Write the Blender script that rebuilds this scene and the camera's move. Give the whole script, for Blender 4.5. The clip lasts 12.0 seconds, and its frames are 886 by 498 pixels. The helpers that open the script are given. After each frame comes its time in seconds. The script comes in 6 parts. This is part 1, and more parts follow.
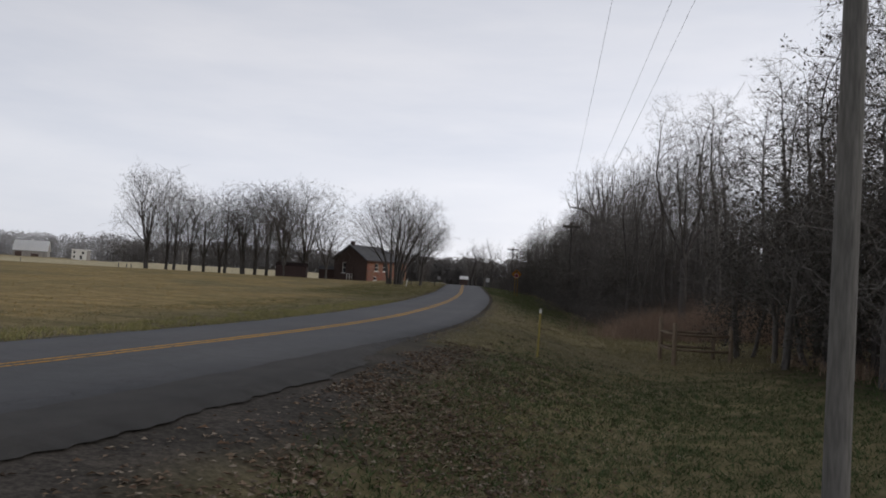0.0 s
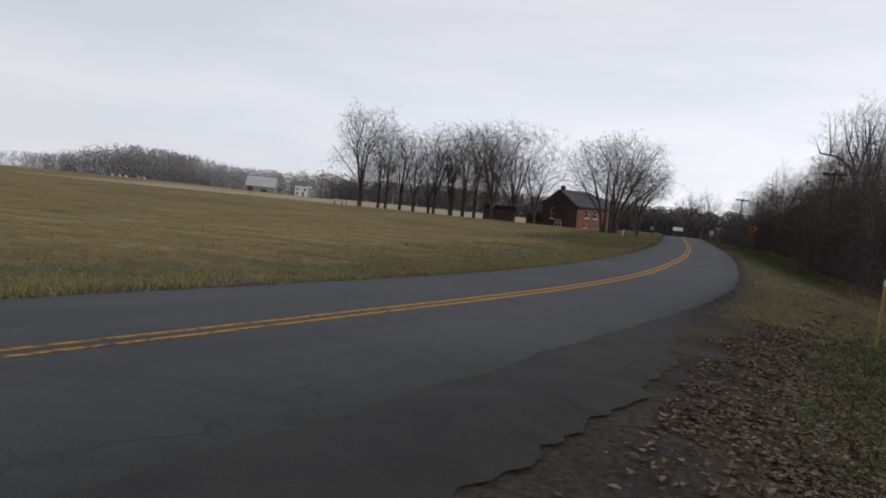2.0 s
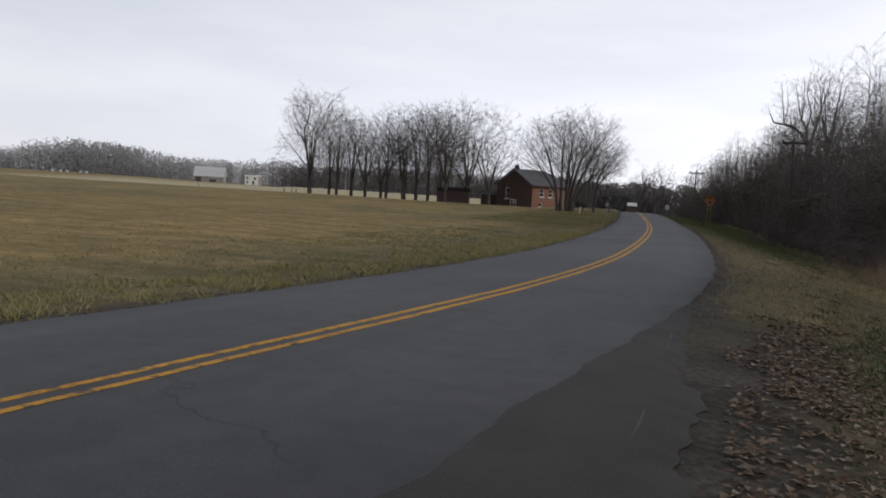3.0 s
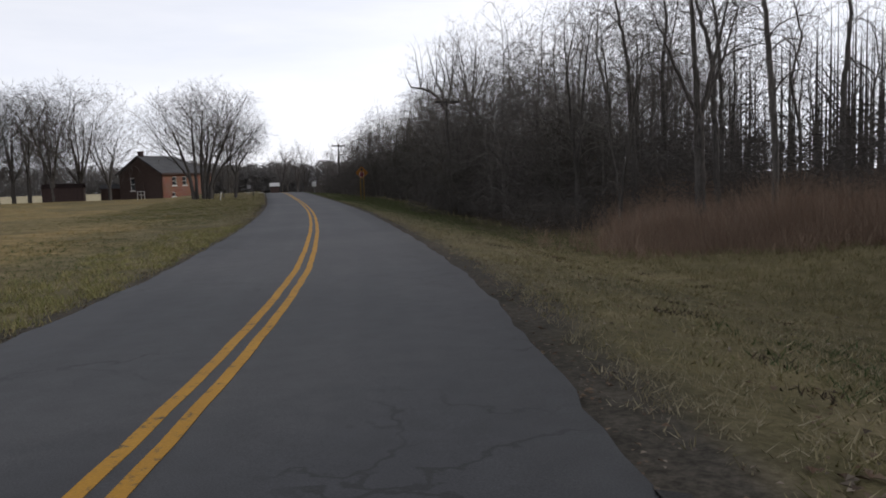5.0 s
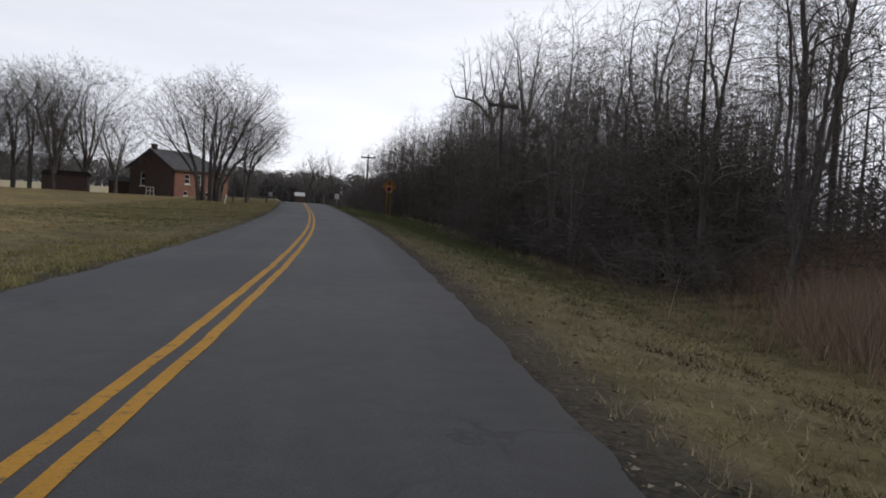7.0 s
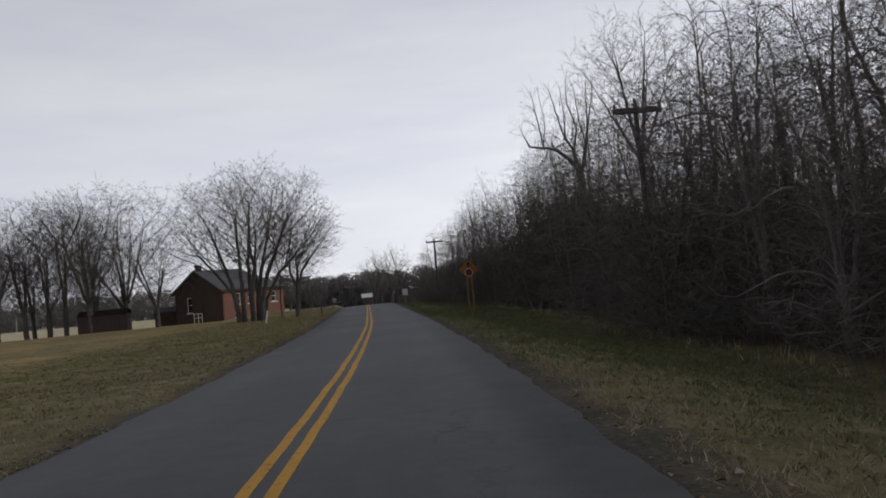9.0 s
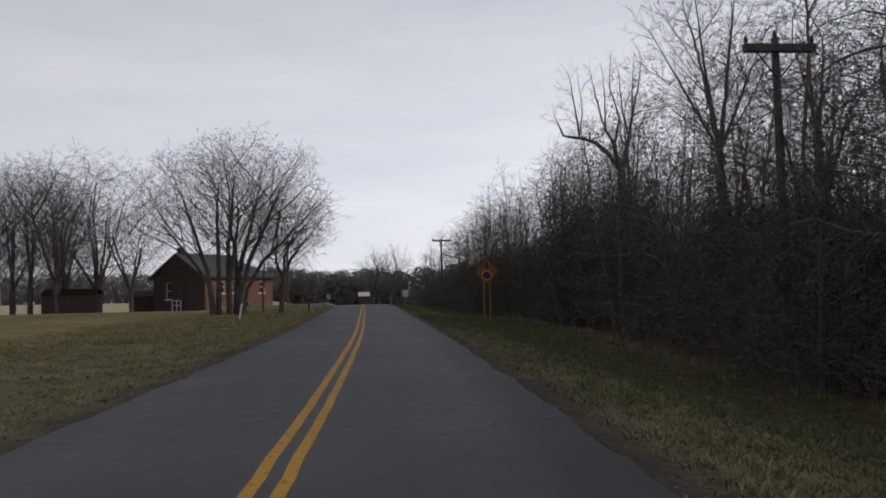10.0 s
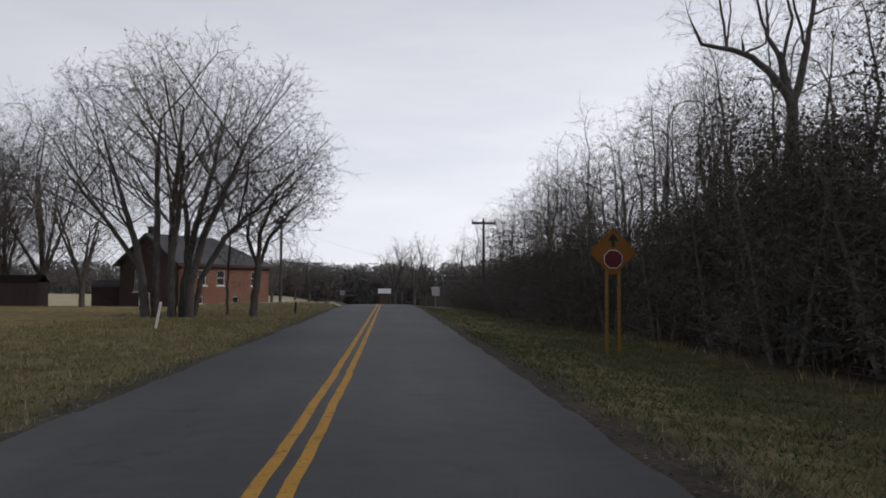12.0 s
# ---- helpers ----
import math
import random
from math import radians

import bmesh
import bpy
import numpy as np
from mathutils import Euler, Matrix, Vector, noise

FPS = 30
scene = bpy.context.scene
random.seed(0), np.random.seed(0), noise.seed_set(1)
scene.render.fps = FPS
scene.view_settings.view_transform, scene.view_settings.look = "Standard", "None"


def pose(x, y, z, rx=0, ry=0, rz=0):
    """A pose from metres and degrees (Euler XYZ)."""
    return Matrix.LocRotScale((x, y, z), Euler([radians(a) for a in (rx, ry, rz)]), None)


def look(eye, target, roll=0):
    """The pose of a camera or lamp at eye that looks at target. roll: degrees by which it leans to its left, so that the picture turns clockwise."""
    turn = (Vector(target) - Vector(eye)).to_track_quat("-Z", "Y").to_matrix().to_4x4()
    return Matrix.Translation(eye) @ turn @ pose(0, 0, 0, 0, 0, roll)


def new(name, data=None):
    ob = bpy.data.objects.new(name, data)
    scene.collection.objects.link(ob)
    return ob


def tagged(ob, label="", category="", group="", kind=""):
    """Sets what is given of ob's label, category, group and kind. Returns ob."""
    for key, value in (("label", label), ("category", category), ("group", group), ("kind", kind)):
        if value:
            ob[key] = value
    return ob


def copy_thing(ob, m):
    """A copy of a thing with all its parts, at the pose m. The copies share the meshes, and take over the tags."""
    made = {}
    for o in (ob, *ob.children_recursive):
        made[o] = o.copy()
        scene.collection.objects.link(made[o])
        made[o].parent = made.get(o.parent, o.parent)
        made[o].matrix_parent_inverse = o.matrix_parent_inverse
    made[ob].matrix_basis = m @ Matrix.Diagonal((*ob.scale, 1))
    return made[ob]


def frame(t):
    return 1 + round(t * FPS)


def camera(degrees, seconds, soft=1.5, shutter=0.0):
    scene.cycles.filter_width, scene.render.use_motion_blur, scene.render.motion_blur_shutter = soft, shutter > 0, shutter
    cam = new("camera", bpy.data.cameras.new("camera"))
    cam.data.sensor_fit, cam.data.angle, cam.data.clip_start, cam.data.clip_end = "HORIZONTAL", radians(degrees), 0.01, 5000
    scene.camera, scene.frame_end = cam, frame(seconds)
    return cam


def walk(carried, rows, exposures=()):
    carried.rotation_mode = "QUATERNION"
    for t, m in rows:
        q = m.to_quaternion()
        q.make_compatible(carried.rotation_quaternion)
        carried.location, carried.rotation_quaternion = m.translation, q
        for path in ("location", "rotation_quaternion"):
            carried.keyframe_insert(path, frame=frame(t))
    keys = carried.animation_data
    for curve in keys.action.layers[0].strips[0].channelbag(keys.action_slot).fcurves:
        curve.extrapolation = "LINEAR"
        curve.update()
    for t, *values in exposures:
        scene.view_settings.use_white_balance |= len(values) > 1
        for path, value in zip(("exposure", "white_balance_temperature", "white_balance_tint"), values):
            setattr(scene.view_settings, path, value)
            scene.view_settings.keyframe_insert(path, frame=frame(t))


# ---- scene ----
cam = camera(59.6, 12.0, soft=1.75)
PATH = [
    (0, (0.269, -0.687, 1.608), (0.231, 1.311, 1.678), 3.3),
    (0.5, (-0.089, 0.553, 1.463), (-0.1, 2.552, 1.525), 3.51),
    (1, (-0.498, 1.868, 1.466), (-0.7, 3.858, 1.456), 5.16),
    (1.5, (-1.096, 3.175, 1.413), (-1.583, 5.114, 1.353), 4.72),
    (2, (-1.606, 4.154, 1.434), (-2.142, 6.078, 1.324), 5.62),
    (2.5, (-1.787, 5.206, 1.453), (-2.298, 7.135, 1.314), 5.12),
    (4.3, (-2.823, 12.767, 1.538), (-2.717, 14.758, 1.384), -0.95),
    (4.5, (-2.795, 13.673, 1.501), (-2.572, 15.654, 1.345), -1.1),
    (5, (-2.58, 16.016, 1.45), (-2.114, 17.953, 1.271), -1.78),
    (5.5, (-2.208, 18.427, 1.365), (-1.704, 20.356, 1.211), -1.26),
    (6, (-1.716, 20.973, 1.32), (-1.187, 22.898, 1.208), 0.36),
    (6.5, (-1.205, 23.675, 1.238), (-0.76, 25.622, 1.131), 1.51),
    (6.7, (-1.037, 24.859, 1.192), (-0.616, 26.81, 1.076), 3.3),
    (8.5, (0.097, 37.431, 1.248), (0.325, 39.417, 1.241), -0.6),
    (9, (0.4, 41.503, 1.255), (0.629, 43.488, 1.359), -5.3),
    (9.5, (0.555, 45.692, 1.239), (0.781, 47.673, 1.401), -1.31),
    (10, (0.702, 49.87, 1.278), (0.928, 51.853, 1.393), -1.1),
    (10.5, (0.898, 54.394, 1.265), (1.108, 56.38, 1.373), -0.51),
    (11, (1.087, 58.998, 1.245), (1.283, 60.986, 1.348), -0.71),
    (11.5, (1.32, 63.811, 1.259), (1.509, 65.8, 1.365), -0.42),
    (12, (1.406, 68.793, 1.296), (1.57, 70.783, 1.408), 0.37),
]
EXPOSURES = [(0.0, 0.0), (1.5, 0.0), (2.5, 0.14), (4.5, 0.22), (5.3, 0.27), (6.0, 0.26), (6.5, 0.22), (8.5, 0.03), (9.5, -0.18), (10.5, -0.06), (12.0, 0.0)]
walk(cam, [(t, look(eye, target, roll)) for t, eye, target, roll in PATH], EXPOSURES)

# ---------------------------------------------------------------- world and sun
SUN_ELEV, SUN_AZ = radians(24), radians(98)      # azimuth clockwise from +y: low, over the woods
world = bpy.data.worlds.new("overcast_sky")
scene.world = world
world.use_nodes = True
wn, wl = world.node_tree.nodes, world.node_tree.links
wn.clear()
w_out = wn.new("ShaderNodeOutputWorld")
w_bg = wn.new("ShaderNodeBackground")
w_sky = wn.new("ShaderNodeTexSky")
w_sky.sky_type, w_sky.sun_disc = "NISHITA", False
w_sky.sun_elevation, w_sky.sun_rotation = SUN_ELEV, SUN_AZ
w_gain = wn.new("ShaderNodeVectorMath")
w_gain.operation = "SCALE"
w_gain.inputs["Scale"].default_value = 0.10
w_co = wn.new("ShaderNodeTexCoord")
w_map = wn.new("ShaderNodeMapping")
w_map.inputs["Scale"].default_value = (1.1, 1.6, 6.0)
w_map.inputs["Rotation"].default_value = (radians(4), radians(5), radians(25))
w_noise = wn.new("ShaderNodeTexNoise")
w_noise.inputs["Scale"].default_value = 1.5
w_noise.inputs["Detail"].default_value = 7.0
w_noise.inputs["Roughness"].default_value = 0.55
w_ramp = wn.new("ShaderNodeValToRGB")
w_ramp.color_ramp.elements[0].position = 0.30
w_ramp.color_ramp.elements[0].color = (0.70, 0.73, 0.825, 1)
w_ramp.color_ramp.elements[1].position = 0.68
w_ramp.color_ramp.elements[1].color = (0.89, 0.89, 0.945, 1)
w_mix = wn.new("ShaderNodeMixRGB")
w_mix.inputs["Fac"].default_value = 0.92
w_sep = wn.new("ShaderNodeSeparateXYZ")          # thick cloud overhead, thinner and brighter low down
w_high = wn.new("ShaderNodeMapRange")
w_high.inputs["From Min"].default_value, w_high.inputs["From Max"].default_value = 0.12, 0.95
w_high.inputs["To Min"].default_value, w_high.inputs["To Max"].default_value = 1.12, 0.36
w_dim = wn.new("ShaderNodeVectorMath")
w_dim.operation = "SCALE"
wl.new(w_co.outputs["Generated"], w_sep.inputs["Vector"])
wl.new(w_sep.outputs["Z"], w_high.inputs["Value"])
w_side = wn.new("ShaderNodeVectorMath")           # a little brighter on the sun's side
w_side.operation = "DOT_PRODUCT"
w_side.inputs[1].default_value = (math.sin(SUN_AZ - 0.5), math.cos(SUN_AZ - 0.5), 0.0)
w_glow = wn.new("ShaderNodeMapRange")
w_glow.inputs["From Min"].default_value, w_glow.inputs["From Max"].default_value = -1.0, 1.0
w_glow.inputs["To Min"].default_value, w_glow.inputs["To Max"].default_value = 0.62, 1.12
w_both = wn.new("ShaderNodeMath")
w_both.operation = "MULTIPLY"
wl.new(w_co.outputs["Generated"], w_side.inputs[0])
wl.new(w_side.outputs["Value"], w_glow.inputs["Value"])
wl.new(w_high.outputs["Result"], w_both.inputs[0])
wl.new(w_glow.outputs["Result"], w_both.inputs[1])
wl.new(w_both.outputs[0], w_dim.inputs["Scale"])
wl.new(w_co.outputs["Generated"], w_map.inputs["Vector"])
wl.new(w_map.outputs["Vector"], w_noise.inputs["Vector"])
wl.new(w_noise.outputs["Fac"], w_ramp.inputs["Fac"])
wl.new(w_sky.outputs["Color"], w_gain.inputs[0])
wl.new(w_gain.outputs["Vector"], w_mix.inputs["Color1"])
wl.new(w_ramp.outputs["Color"], w_mix.inputs["Color2"])
wl.new(w_mix.outputs["Color"], w_dim.inputs[0])
wl.new(w_dim.outputs["Vector"], w_bg.inputs["Color"])
w_bg.inputs["Strength"].default_value = 1.0
wl.new(w_bg.outputs["Background"], w_out.inputs["Surface"])

sun = new("sun", bpy.data.lights.new("sun", "SUN"))
sun.data.energy, sun.data.angle, sun.data.color = 0.7, radians(14), (1.0, 0.93, 0.84)
sun_from = Vector((math.sin(SUN_AZ) * math.cos(SUN_ELEV), math.cos(SUN_AZ) * math.cos(SUN_ELEV), math.sin(SUN_ELEV)))
sun.matrix_world = look(sun_from * 300, (0, 0, 0))


# ---------------------------------------------------------------- materials
def surface(name, dark, light, scale=4.0, rough=0.9, fine=40.0, bump=0.3, metal=0.0, spread=0.5, random_tint=0.0, stretch=(1, 1, 1), spec=0.3):
    """A weathered surface: two scales of noise between two colours, bump, and per-object tint."""
    m = bpy.data.materials.new(name)
    m.use_nodes = True
    n, l = m.node_tree.nodes, m.node_tree.links
    b = n["Principled BSDF"]
    co = n.new("ShaderNodeTexCoord")
    mp = n.new("ShaderNodeMapping")
    mp.inputs["Scale"].default_value = stretch
    l.new(co.outputs["Object"], mp.inputs["Vector"])
    big, small = n.new("ShaderNodeTexNoise"), n.new("ShaderNodeTexNoise")
    for t, s, d in ((big, scale, 4), (small, fine, 3)):
        t.inputs["Scale"].default_value = s
        t.inputs["Detail"].default_value = d
        l.new(mp.outputs["Vector"], t.inputs["Vector"])
    add = n.new("ShaderNodeMath")
    add.operation = "MULTIPLY_ADD"
    add.inputs[1].default_value = spread
    l.new(small.outputs["Fac"], add.inputs[0])
    half = n.new("ShaderNodeMath")
    half.operation = "MULTIPLY"
    half.inputs[1].default_value = 1.0 - spread
    l.new(big.outputs["Fac"], half.inputs[0])
    l.new(half.outputs[0], add.inputs[2])
    ramp = n.new("ShaderNodeValToRGB")
    ramp.color_ramp.elements[0].position, ramp.color_ramp.elements[0].color = 0.34, (*dark, 1)
    ramp.color_ramp.elements[1].position, ramp.color_ramp.elements[1].color = 0.66, (*light, 1)
    l.new(add.outputs[0], ramp.inputs["Fac"])
    last = ramp.outputs["Color"]
    if random_tint:
        info = n.new("ShaderNodeObjectInfo")
        hsv = n.new("ShaderNodeHueSaturation")
        rng = n.new("ShaderNodeMapRange")
        rng.inputs["To Min"].default_value, rng.inputs["To Max"].default_value = 1 - random_tint, 1 + random_tint
        l.new(info.outputs["Random"], rng.inputs["Value"])
        l.new(rng.outputs["Result"], hsv.inputs["Value"])
        l.new(last, hsv.inputs["Color"])
        last = hsv.outputs["Color"]
    l.new(last, b.inputs["Base Color"])
    b.inputs["Roughness"].default_value, b.inputs["Metallic"].default_value = rough, metal
    b.inputs["Specular IOR Level"].default_value = spec
    if bump:
        bp = n.new("ShaderNodeBump")
        bp.inputs["Strength"].default_value, bp.inputs["Distance"].default_value = bump, 0.02
        l.new(small.outputs["Fac"], bp.inputs["Height"])
        l.new(bp.outputs["Normal"], b.inputs["Normal"])
    return m


def island_surface(name, colours, rough=0.9):
    """Blades and leaves: a colour for each loose piece, from a ramp."""
    m = bpy.data.materials.new(name)
    m.use_nodes = True
    n, l = m.node_tree.nodes, m.node_tree.links
    b = n["Principled BSDF"]
    geo, ramp = n.new("ShaderNodeNewGeometry"), n.new("ShaderNodeValToRGB")
    el = ramp.color_ramp.elements
    while len(el) < len(colours):
        el.new(0.5)
    for i, c in enumerate(colours):
        el[i].position, el[i].color = i / (len(colours) - 1), (*c, 1)
    l.new(geo.outputs["Random Per Island"], ramp.inputs["Fac"])
    l.new(ramp.outputs["Color"], b.inputs["Base Color"])
    b.inputs["Roughness"].default_value, b.inputs["Specular IOR Level"].default_value = rough, 0.2
    return m


BARK = surface("grey_bark", (0.046, 0.041, 0.038), (0.13, 0.119, 0.11), 1.5, 0.95, 14, 0.8, random_tint=0.25, stretch=(1, 1, 0.25))
TWIG = surface("twig_bark", (0.088, 0.081, 0.078), (0.172, 0.156, 0.147), 1.0, 0.95, 8, 0, random_tint=0.25)
WOODS_BARK = surface("woods_bark", (0.062, 0.057, 0.053), (0.165, 0.152, 0.14), 1.5, 0.95, 14, 0.8, random_tint=0.3, stretch=(1, 1, 0.25))
WOODS_TWIG = surface("woods_twig_bark", (0.105, 0.096, 0.09), (0.215, 0.196, 0.181), 1.0, 0.95, 8, 0, random_tint=0.3)
SHRUB_STEM = surface("shrub_stem", (0.055, 0.05, 0.047), (0.12, 0.108, 0.10), 1.0, 0.95, 8, 0, random_tint=0.3)
SHRUB_LEAF = island_surface("shrub_leaf", [(0.060, 0.063, 0.052), (0.085, 0.079, 0.069), (0.105, 0.088, 0.075), (0.064, 0.070, 0.057)])
DRY_LEAF = island_surface("dry_leaf", [(0.15, 0.095, 0.06), (0.085, 0.055, 0.038), (0.22, 0.165, 0.115), (0.12, 0.08, 0.055), (0.30, 0.255, 0.20), (0.06, 0.045, 0.035), (0.17, 0.125, 0.085)])
CLING_LEAF = island_surface("clinging_leaf", [(0.10, 0.075, 0.045), (0.06, 0.045, 0.03), (0.14, 0.10, 0.055)])
VERGE_GRASS = island_surface("verge_grass", [(0.13, 0.13, 0.055), (0.28, 0.235, 0.13), (0.11, 0.115, 0.046), (0.42, 0.36, 0.23), (0.18, 0.16, 0.075), (0.34, 0.28, 0.17)])
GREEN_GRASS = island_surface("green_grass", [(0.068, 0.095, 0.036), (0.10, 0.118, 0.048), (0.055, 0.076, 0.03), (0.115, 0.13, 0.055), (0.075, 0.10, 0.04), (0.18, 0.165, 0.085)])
LAWN_GRASS = island_surface("lawn_grass", [(0.050, 0.085, 0.032), (0.070, 0.10, 0.04), (0.042, 0.07, 0.027), (0.085, 0.11, 0.047), (0.14, 0.135, 0.07)])
OLIVE_GRASS = island_surface("olive_grass", [(0.10, 0.105, 0.03), (0.13, 0.125, 0.04), (0.075, 0.082, 0.024), (0.16, 0.145, 0.05), (0.10, 0.10, 0.03), (0.22, 0.18, 0.08)])
RIM_GRASS = island_surface("rim_grass", [(0.21, 0.215, 0.075), (0.30, 0.27, 0.12), (0.16, 0.175, 0.06), (0.40, 0.33, 0.17), (0.13, 0.145, 0.052)])
STRAW = island_surface("straw", [(0.30, 0.26, 0.17), (0.24, 0.205, 0.13), (0.36, 0.32, 0.22), (0.20, 0.175, 0.10)])
FIELD_GRASS = island_surface("field_grass", [(0.35, 0.245, 0.10), (0.245, 0.19, 0.07), (0.45, 0.32, 0.15), (0.30, 0.22, 0.085), (0.19, 0.17, 0.06)])
BROWN_GRASS = island_surface("brown_weed", [(0.30, 0.205, 0.15), (0.21, 0.145, 0.11), (0.40, 0.31, 0.235), (0.18, 0.125, 0.097), (0.33, 0.245, 0.18), (0.25, 0.155, 0.11)])
POLE_WOOD = surface("weathered_pole", (0.10, 0.095, 0.088), (0.21, 0.20, 0.185), 2, 0.9, 30, 0.6, stretch=(1, 1, 0.12))
DARK_POLE = surface("dark_pole", (0.045, 0.041, 0.038), (0.11, 0.10, 0.092), 2, 0.9, 30, 0.6, stretch=(1, 1, 0.12))
FENCE_WOOD = surface("fence_wood", (0.12, 0.088, 0.062), (0.25, 0.19, 0.135), 2, 0.9, 30, 0.6, stretch=(1, 1, 0.2))
YELLOW_PLASTIC = surface("yellow_plastic", (0.27, 0.22, 0.06), (0.36, 0.29, 0.09), 3, 0.6, 30, 0.1)
SIGN_YELLOW = surface("sign_yellow", (0.17, 0.068, 0.006), (0.22, 0.09, 0.008), 3, 0.5, 40, 0.05)
SIGN_RED = surface("sign_red", (0.085, 0.010, 0.016), (0.12, 0.014, 0.02), 3, 0.5, 40, 0.05)
SIGN_BLACK = surface("sign_black", (0.012, 0.012, 0.012), (0.02, 0.02, 0.02), 3, 0.5, 40, 0.05)
SIGN_WHITE = surface("sign_white", (0.55, 0.55, 0.53), (0.70, 0.70, 0.68), 3, 0.55, 40, 0.05)
SIGN_GREY = surface("faded_sign_panel", (0.42, 0.42, 0.43), (0.56, 0.56, 0.56), 3, 0.6, 40, 0.05)
ALU = surface("aluminium_back", (0.20, 0.20, 0.21), (0.30, 0.30, 0.31), 3, 0.45, 40, 0.05, metal=0.4)
YELLOW_POST = surface("yellow_post_paint", (0.17, 0.10, 0.018), (0.25, 0.15, 0.027), 3, 0.7, 30, 0.2)
WHITE_PAINT = surface("white_paint", (0.62, 0.61, 0.57), (0.80, 0.79, 0.76), 2, 0.7, 20, 0.15)
DARK_BOARD = surface("dark_boarding", (0.050, 0.034, 0.031), (0.100, 0.068, 0.060), 1.5, 0.85, 12, 0.3, stretch=(1, 1, 6))
ROOF_SHINGLE = surface("roof_shingle", (0.06, 0.062, 0.068), (0.115, 0.115, 0.12), 0.7, 0.9, 9, 0.5, stretch=(1, 1, 4))
RUST_BOARD = surface("brown_boarding", (0.034, 0.023, 0.022), (0.060, 0.039, 0.037), 1.2, 0.9, 14, 0.4, stretch=(3, 3, 0.4))
BARN_ROOF = surface("barn_metal_roof", (0.78, 0.79, 0.80), (0.90, 0.90, 0.90), 0.2, 0.5, 1.5, 0.1)
BARN_WALL = surface("barn_wall", (0.20, 0.19, 0.18), (0.33, 0.31, 0.29), 0.3, 0.9, 3, 0.2, stretch=(3, 3, 0.4))
BLACK_METAL = surface("black_metal", (0.012, 0.012, 0.013), (0.028, 0.028, 0.03), 4, 0.5, 40, 0.1)
CERAMIC = surface("insulator_glaze", (0.05, 0.035, 0.03), (0.09, 0.06, 0.05), 8, 0.3, 40, 0)
CONCRETE = surface("pale_gravel", (0.30, 0.28, 0.25), (0.46, 0.43, 0.39), 1.0, 0.95, 25, 0.5)
DEEP_TWIG = surface("deep_woods_bark", (0.07, 0.064, 0.06), (0.13, 0.115, 0.105), 0.1, 1.0, 1.0, 0)
HEDGE_TWIG = surface("hedgerow_bark", (0.095, 0.090, 0.088), (0.165, 0.155, 0.15), 0.05, 1.0, 0.6, 0)
# paler and bluer than bark: the haze of distance is put into the colour
HAZY_TWIG = surface("hazy_far_woods_bark", (0.23, 0.228, 0.235), (0.33, 0.322, 0.325), 0.05, 1.0, 0.6, 0)


def brick_material():
    m = bpy.data.materials.new("red_brick")
    m.use_nodes = True
    n, l = m.node_tree.nodes, m.node_tree.links
    b = n["Principled BSDF"]
    co, br = n.new("ShaderNodeTexCoord"), n.new("ShaderNodeTexBrick")
    mp = n.new("ShaderNodeMapping")
    mp.inputs["Rotation"].default_value = (radians(90), 0, 0)
    br.inputs["Color1"].default_value = (0.33, 0.115, 0.062, 1)
    br.inputs["Color2"].default_value = (0.25, 0.085, 0.05, 1)
    br.inputs["Mortar"].default_value = (0.30, 0.25, 0.21, 1)
    br.inputs["Scale"].default_value = 1.0
    br.inputs["Brick Width"].default_value, br.inputs["Row Height"].default_value = 0.215, 0.075
    br.inputs["Mortar Size"].default_value = 0.010
    no = n.new("ShaderNodeTexNoise")
    no.inputs["Scale"].default_value = 0.9
    no.inputs["Detail"].default_value = 5
    mx = n.new("ShaderNodeMixRGB")
    mx.blend_type = "MULTIPLY"
    mx.inputs["Fac"].default_value = 0.45
    l.new(co.outputs["Object"], mp.inputs["Vector"])
    l.new(mp.outputs["Vector"], br.inputs["Vector"])
    l.new(co.outputs["Object"], no.inputs["Vector"])
    l.new(br.outputs["Color"], mx.inputs["Color1"])
    l.new(no.outputs["Color"], mx.inputs["Color2"])
    l.new(mx.outputs["Color"], b.inputs["Base Color"])
    bp = n.new("ShaderNodeBump")
    bp.inputs["Strength"].default_value, bp.inputs["Distance"].default_value = 0.5, 0.01
    l.new(br.outputs["Fac"], bp.inputs["Height"])
    bp.invert = True
    l.new(bp.outputs["Normal"], b.inputs["Normal"])
    b.inputs["Roughness"].default_value = 0.9
    return m


def glass_material():
    m = bpy.data.materials.new("window_glass")
    m.use_nodes = True
    b = m.node_tree.nodes["Principled BSDF"]
    b.inputs["Base Color"].default_value = (0.02, 0.022, 0.025, 1)
    b.inputs["Roughness"].default_value = 0.08
    b.inputs["Specular IOR Level"].default_value = 0.6
    return m


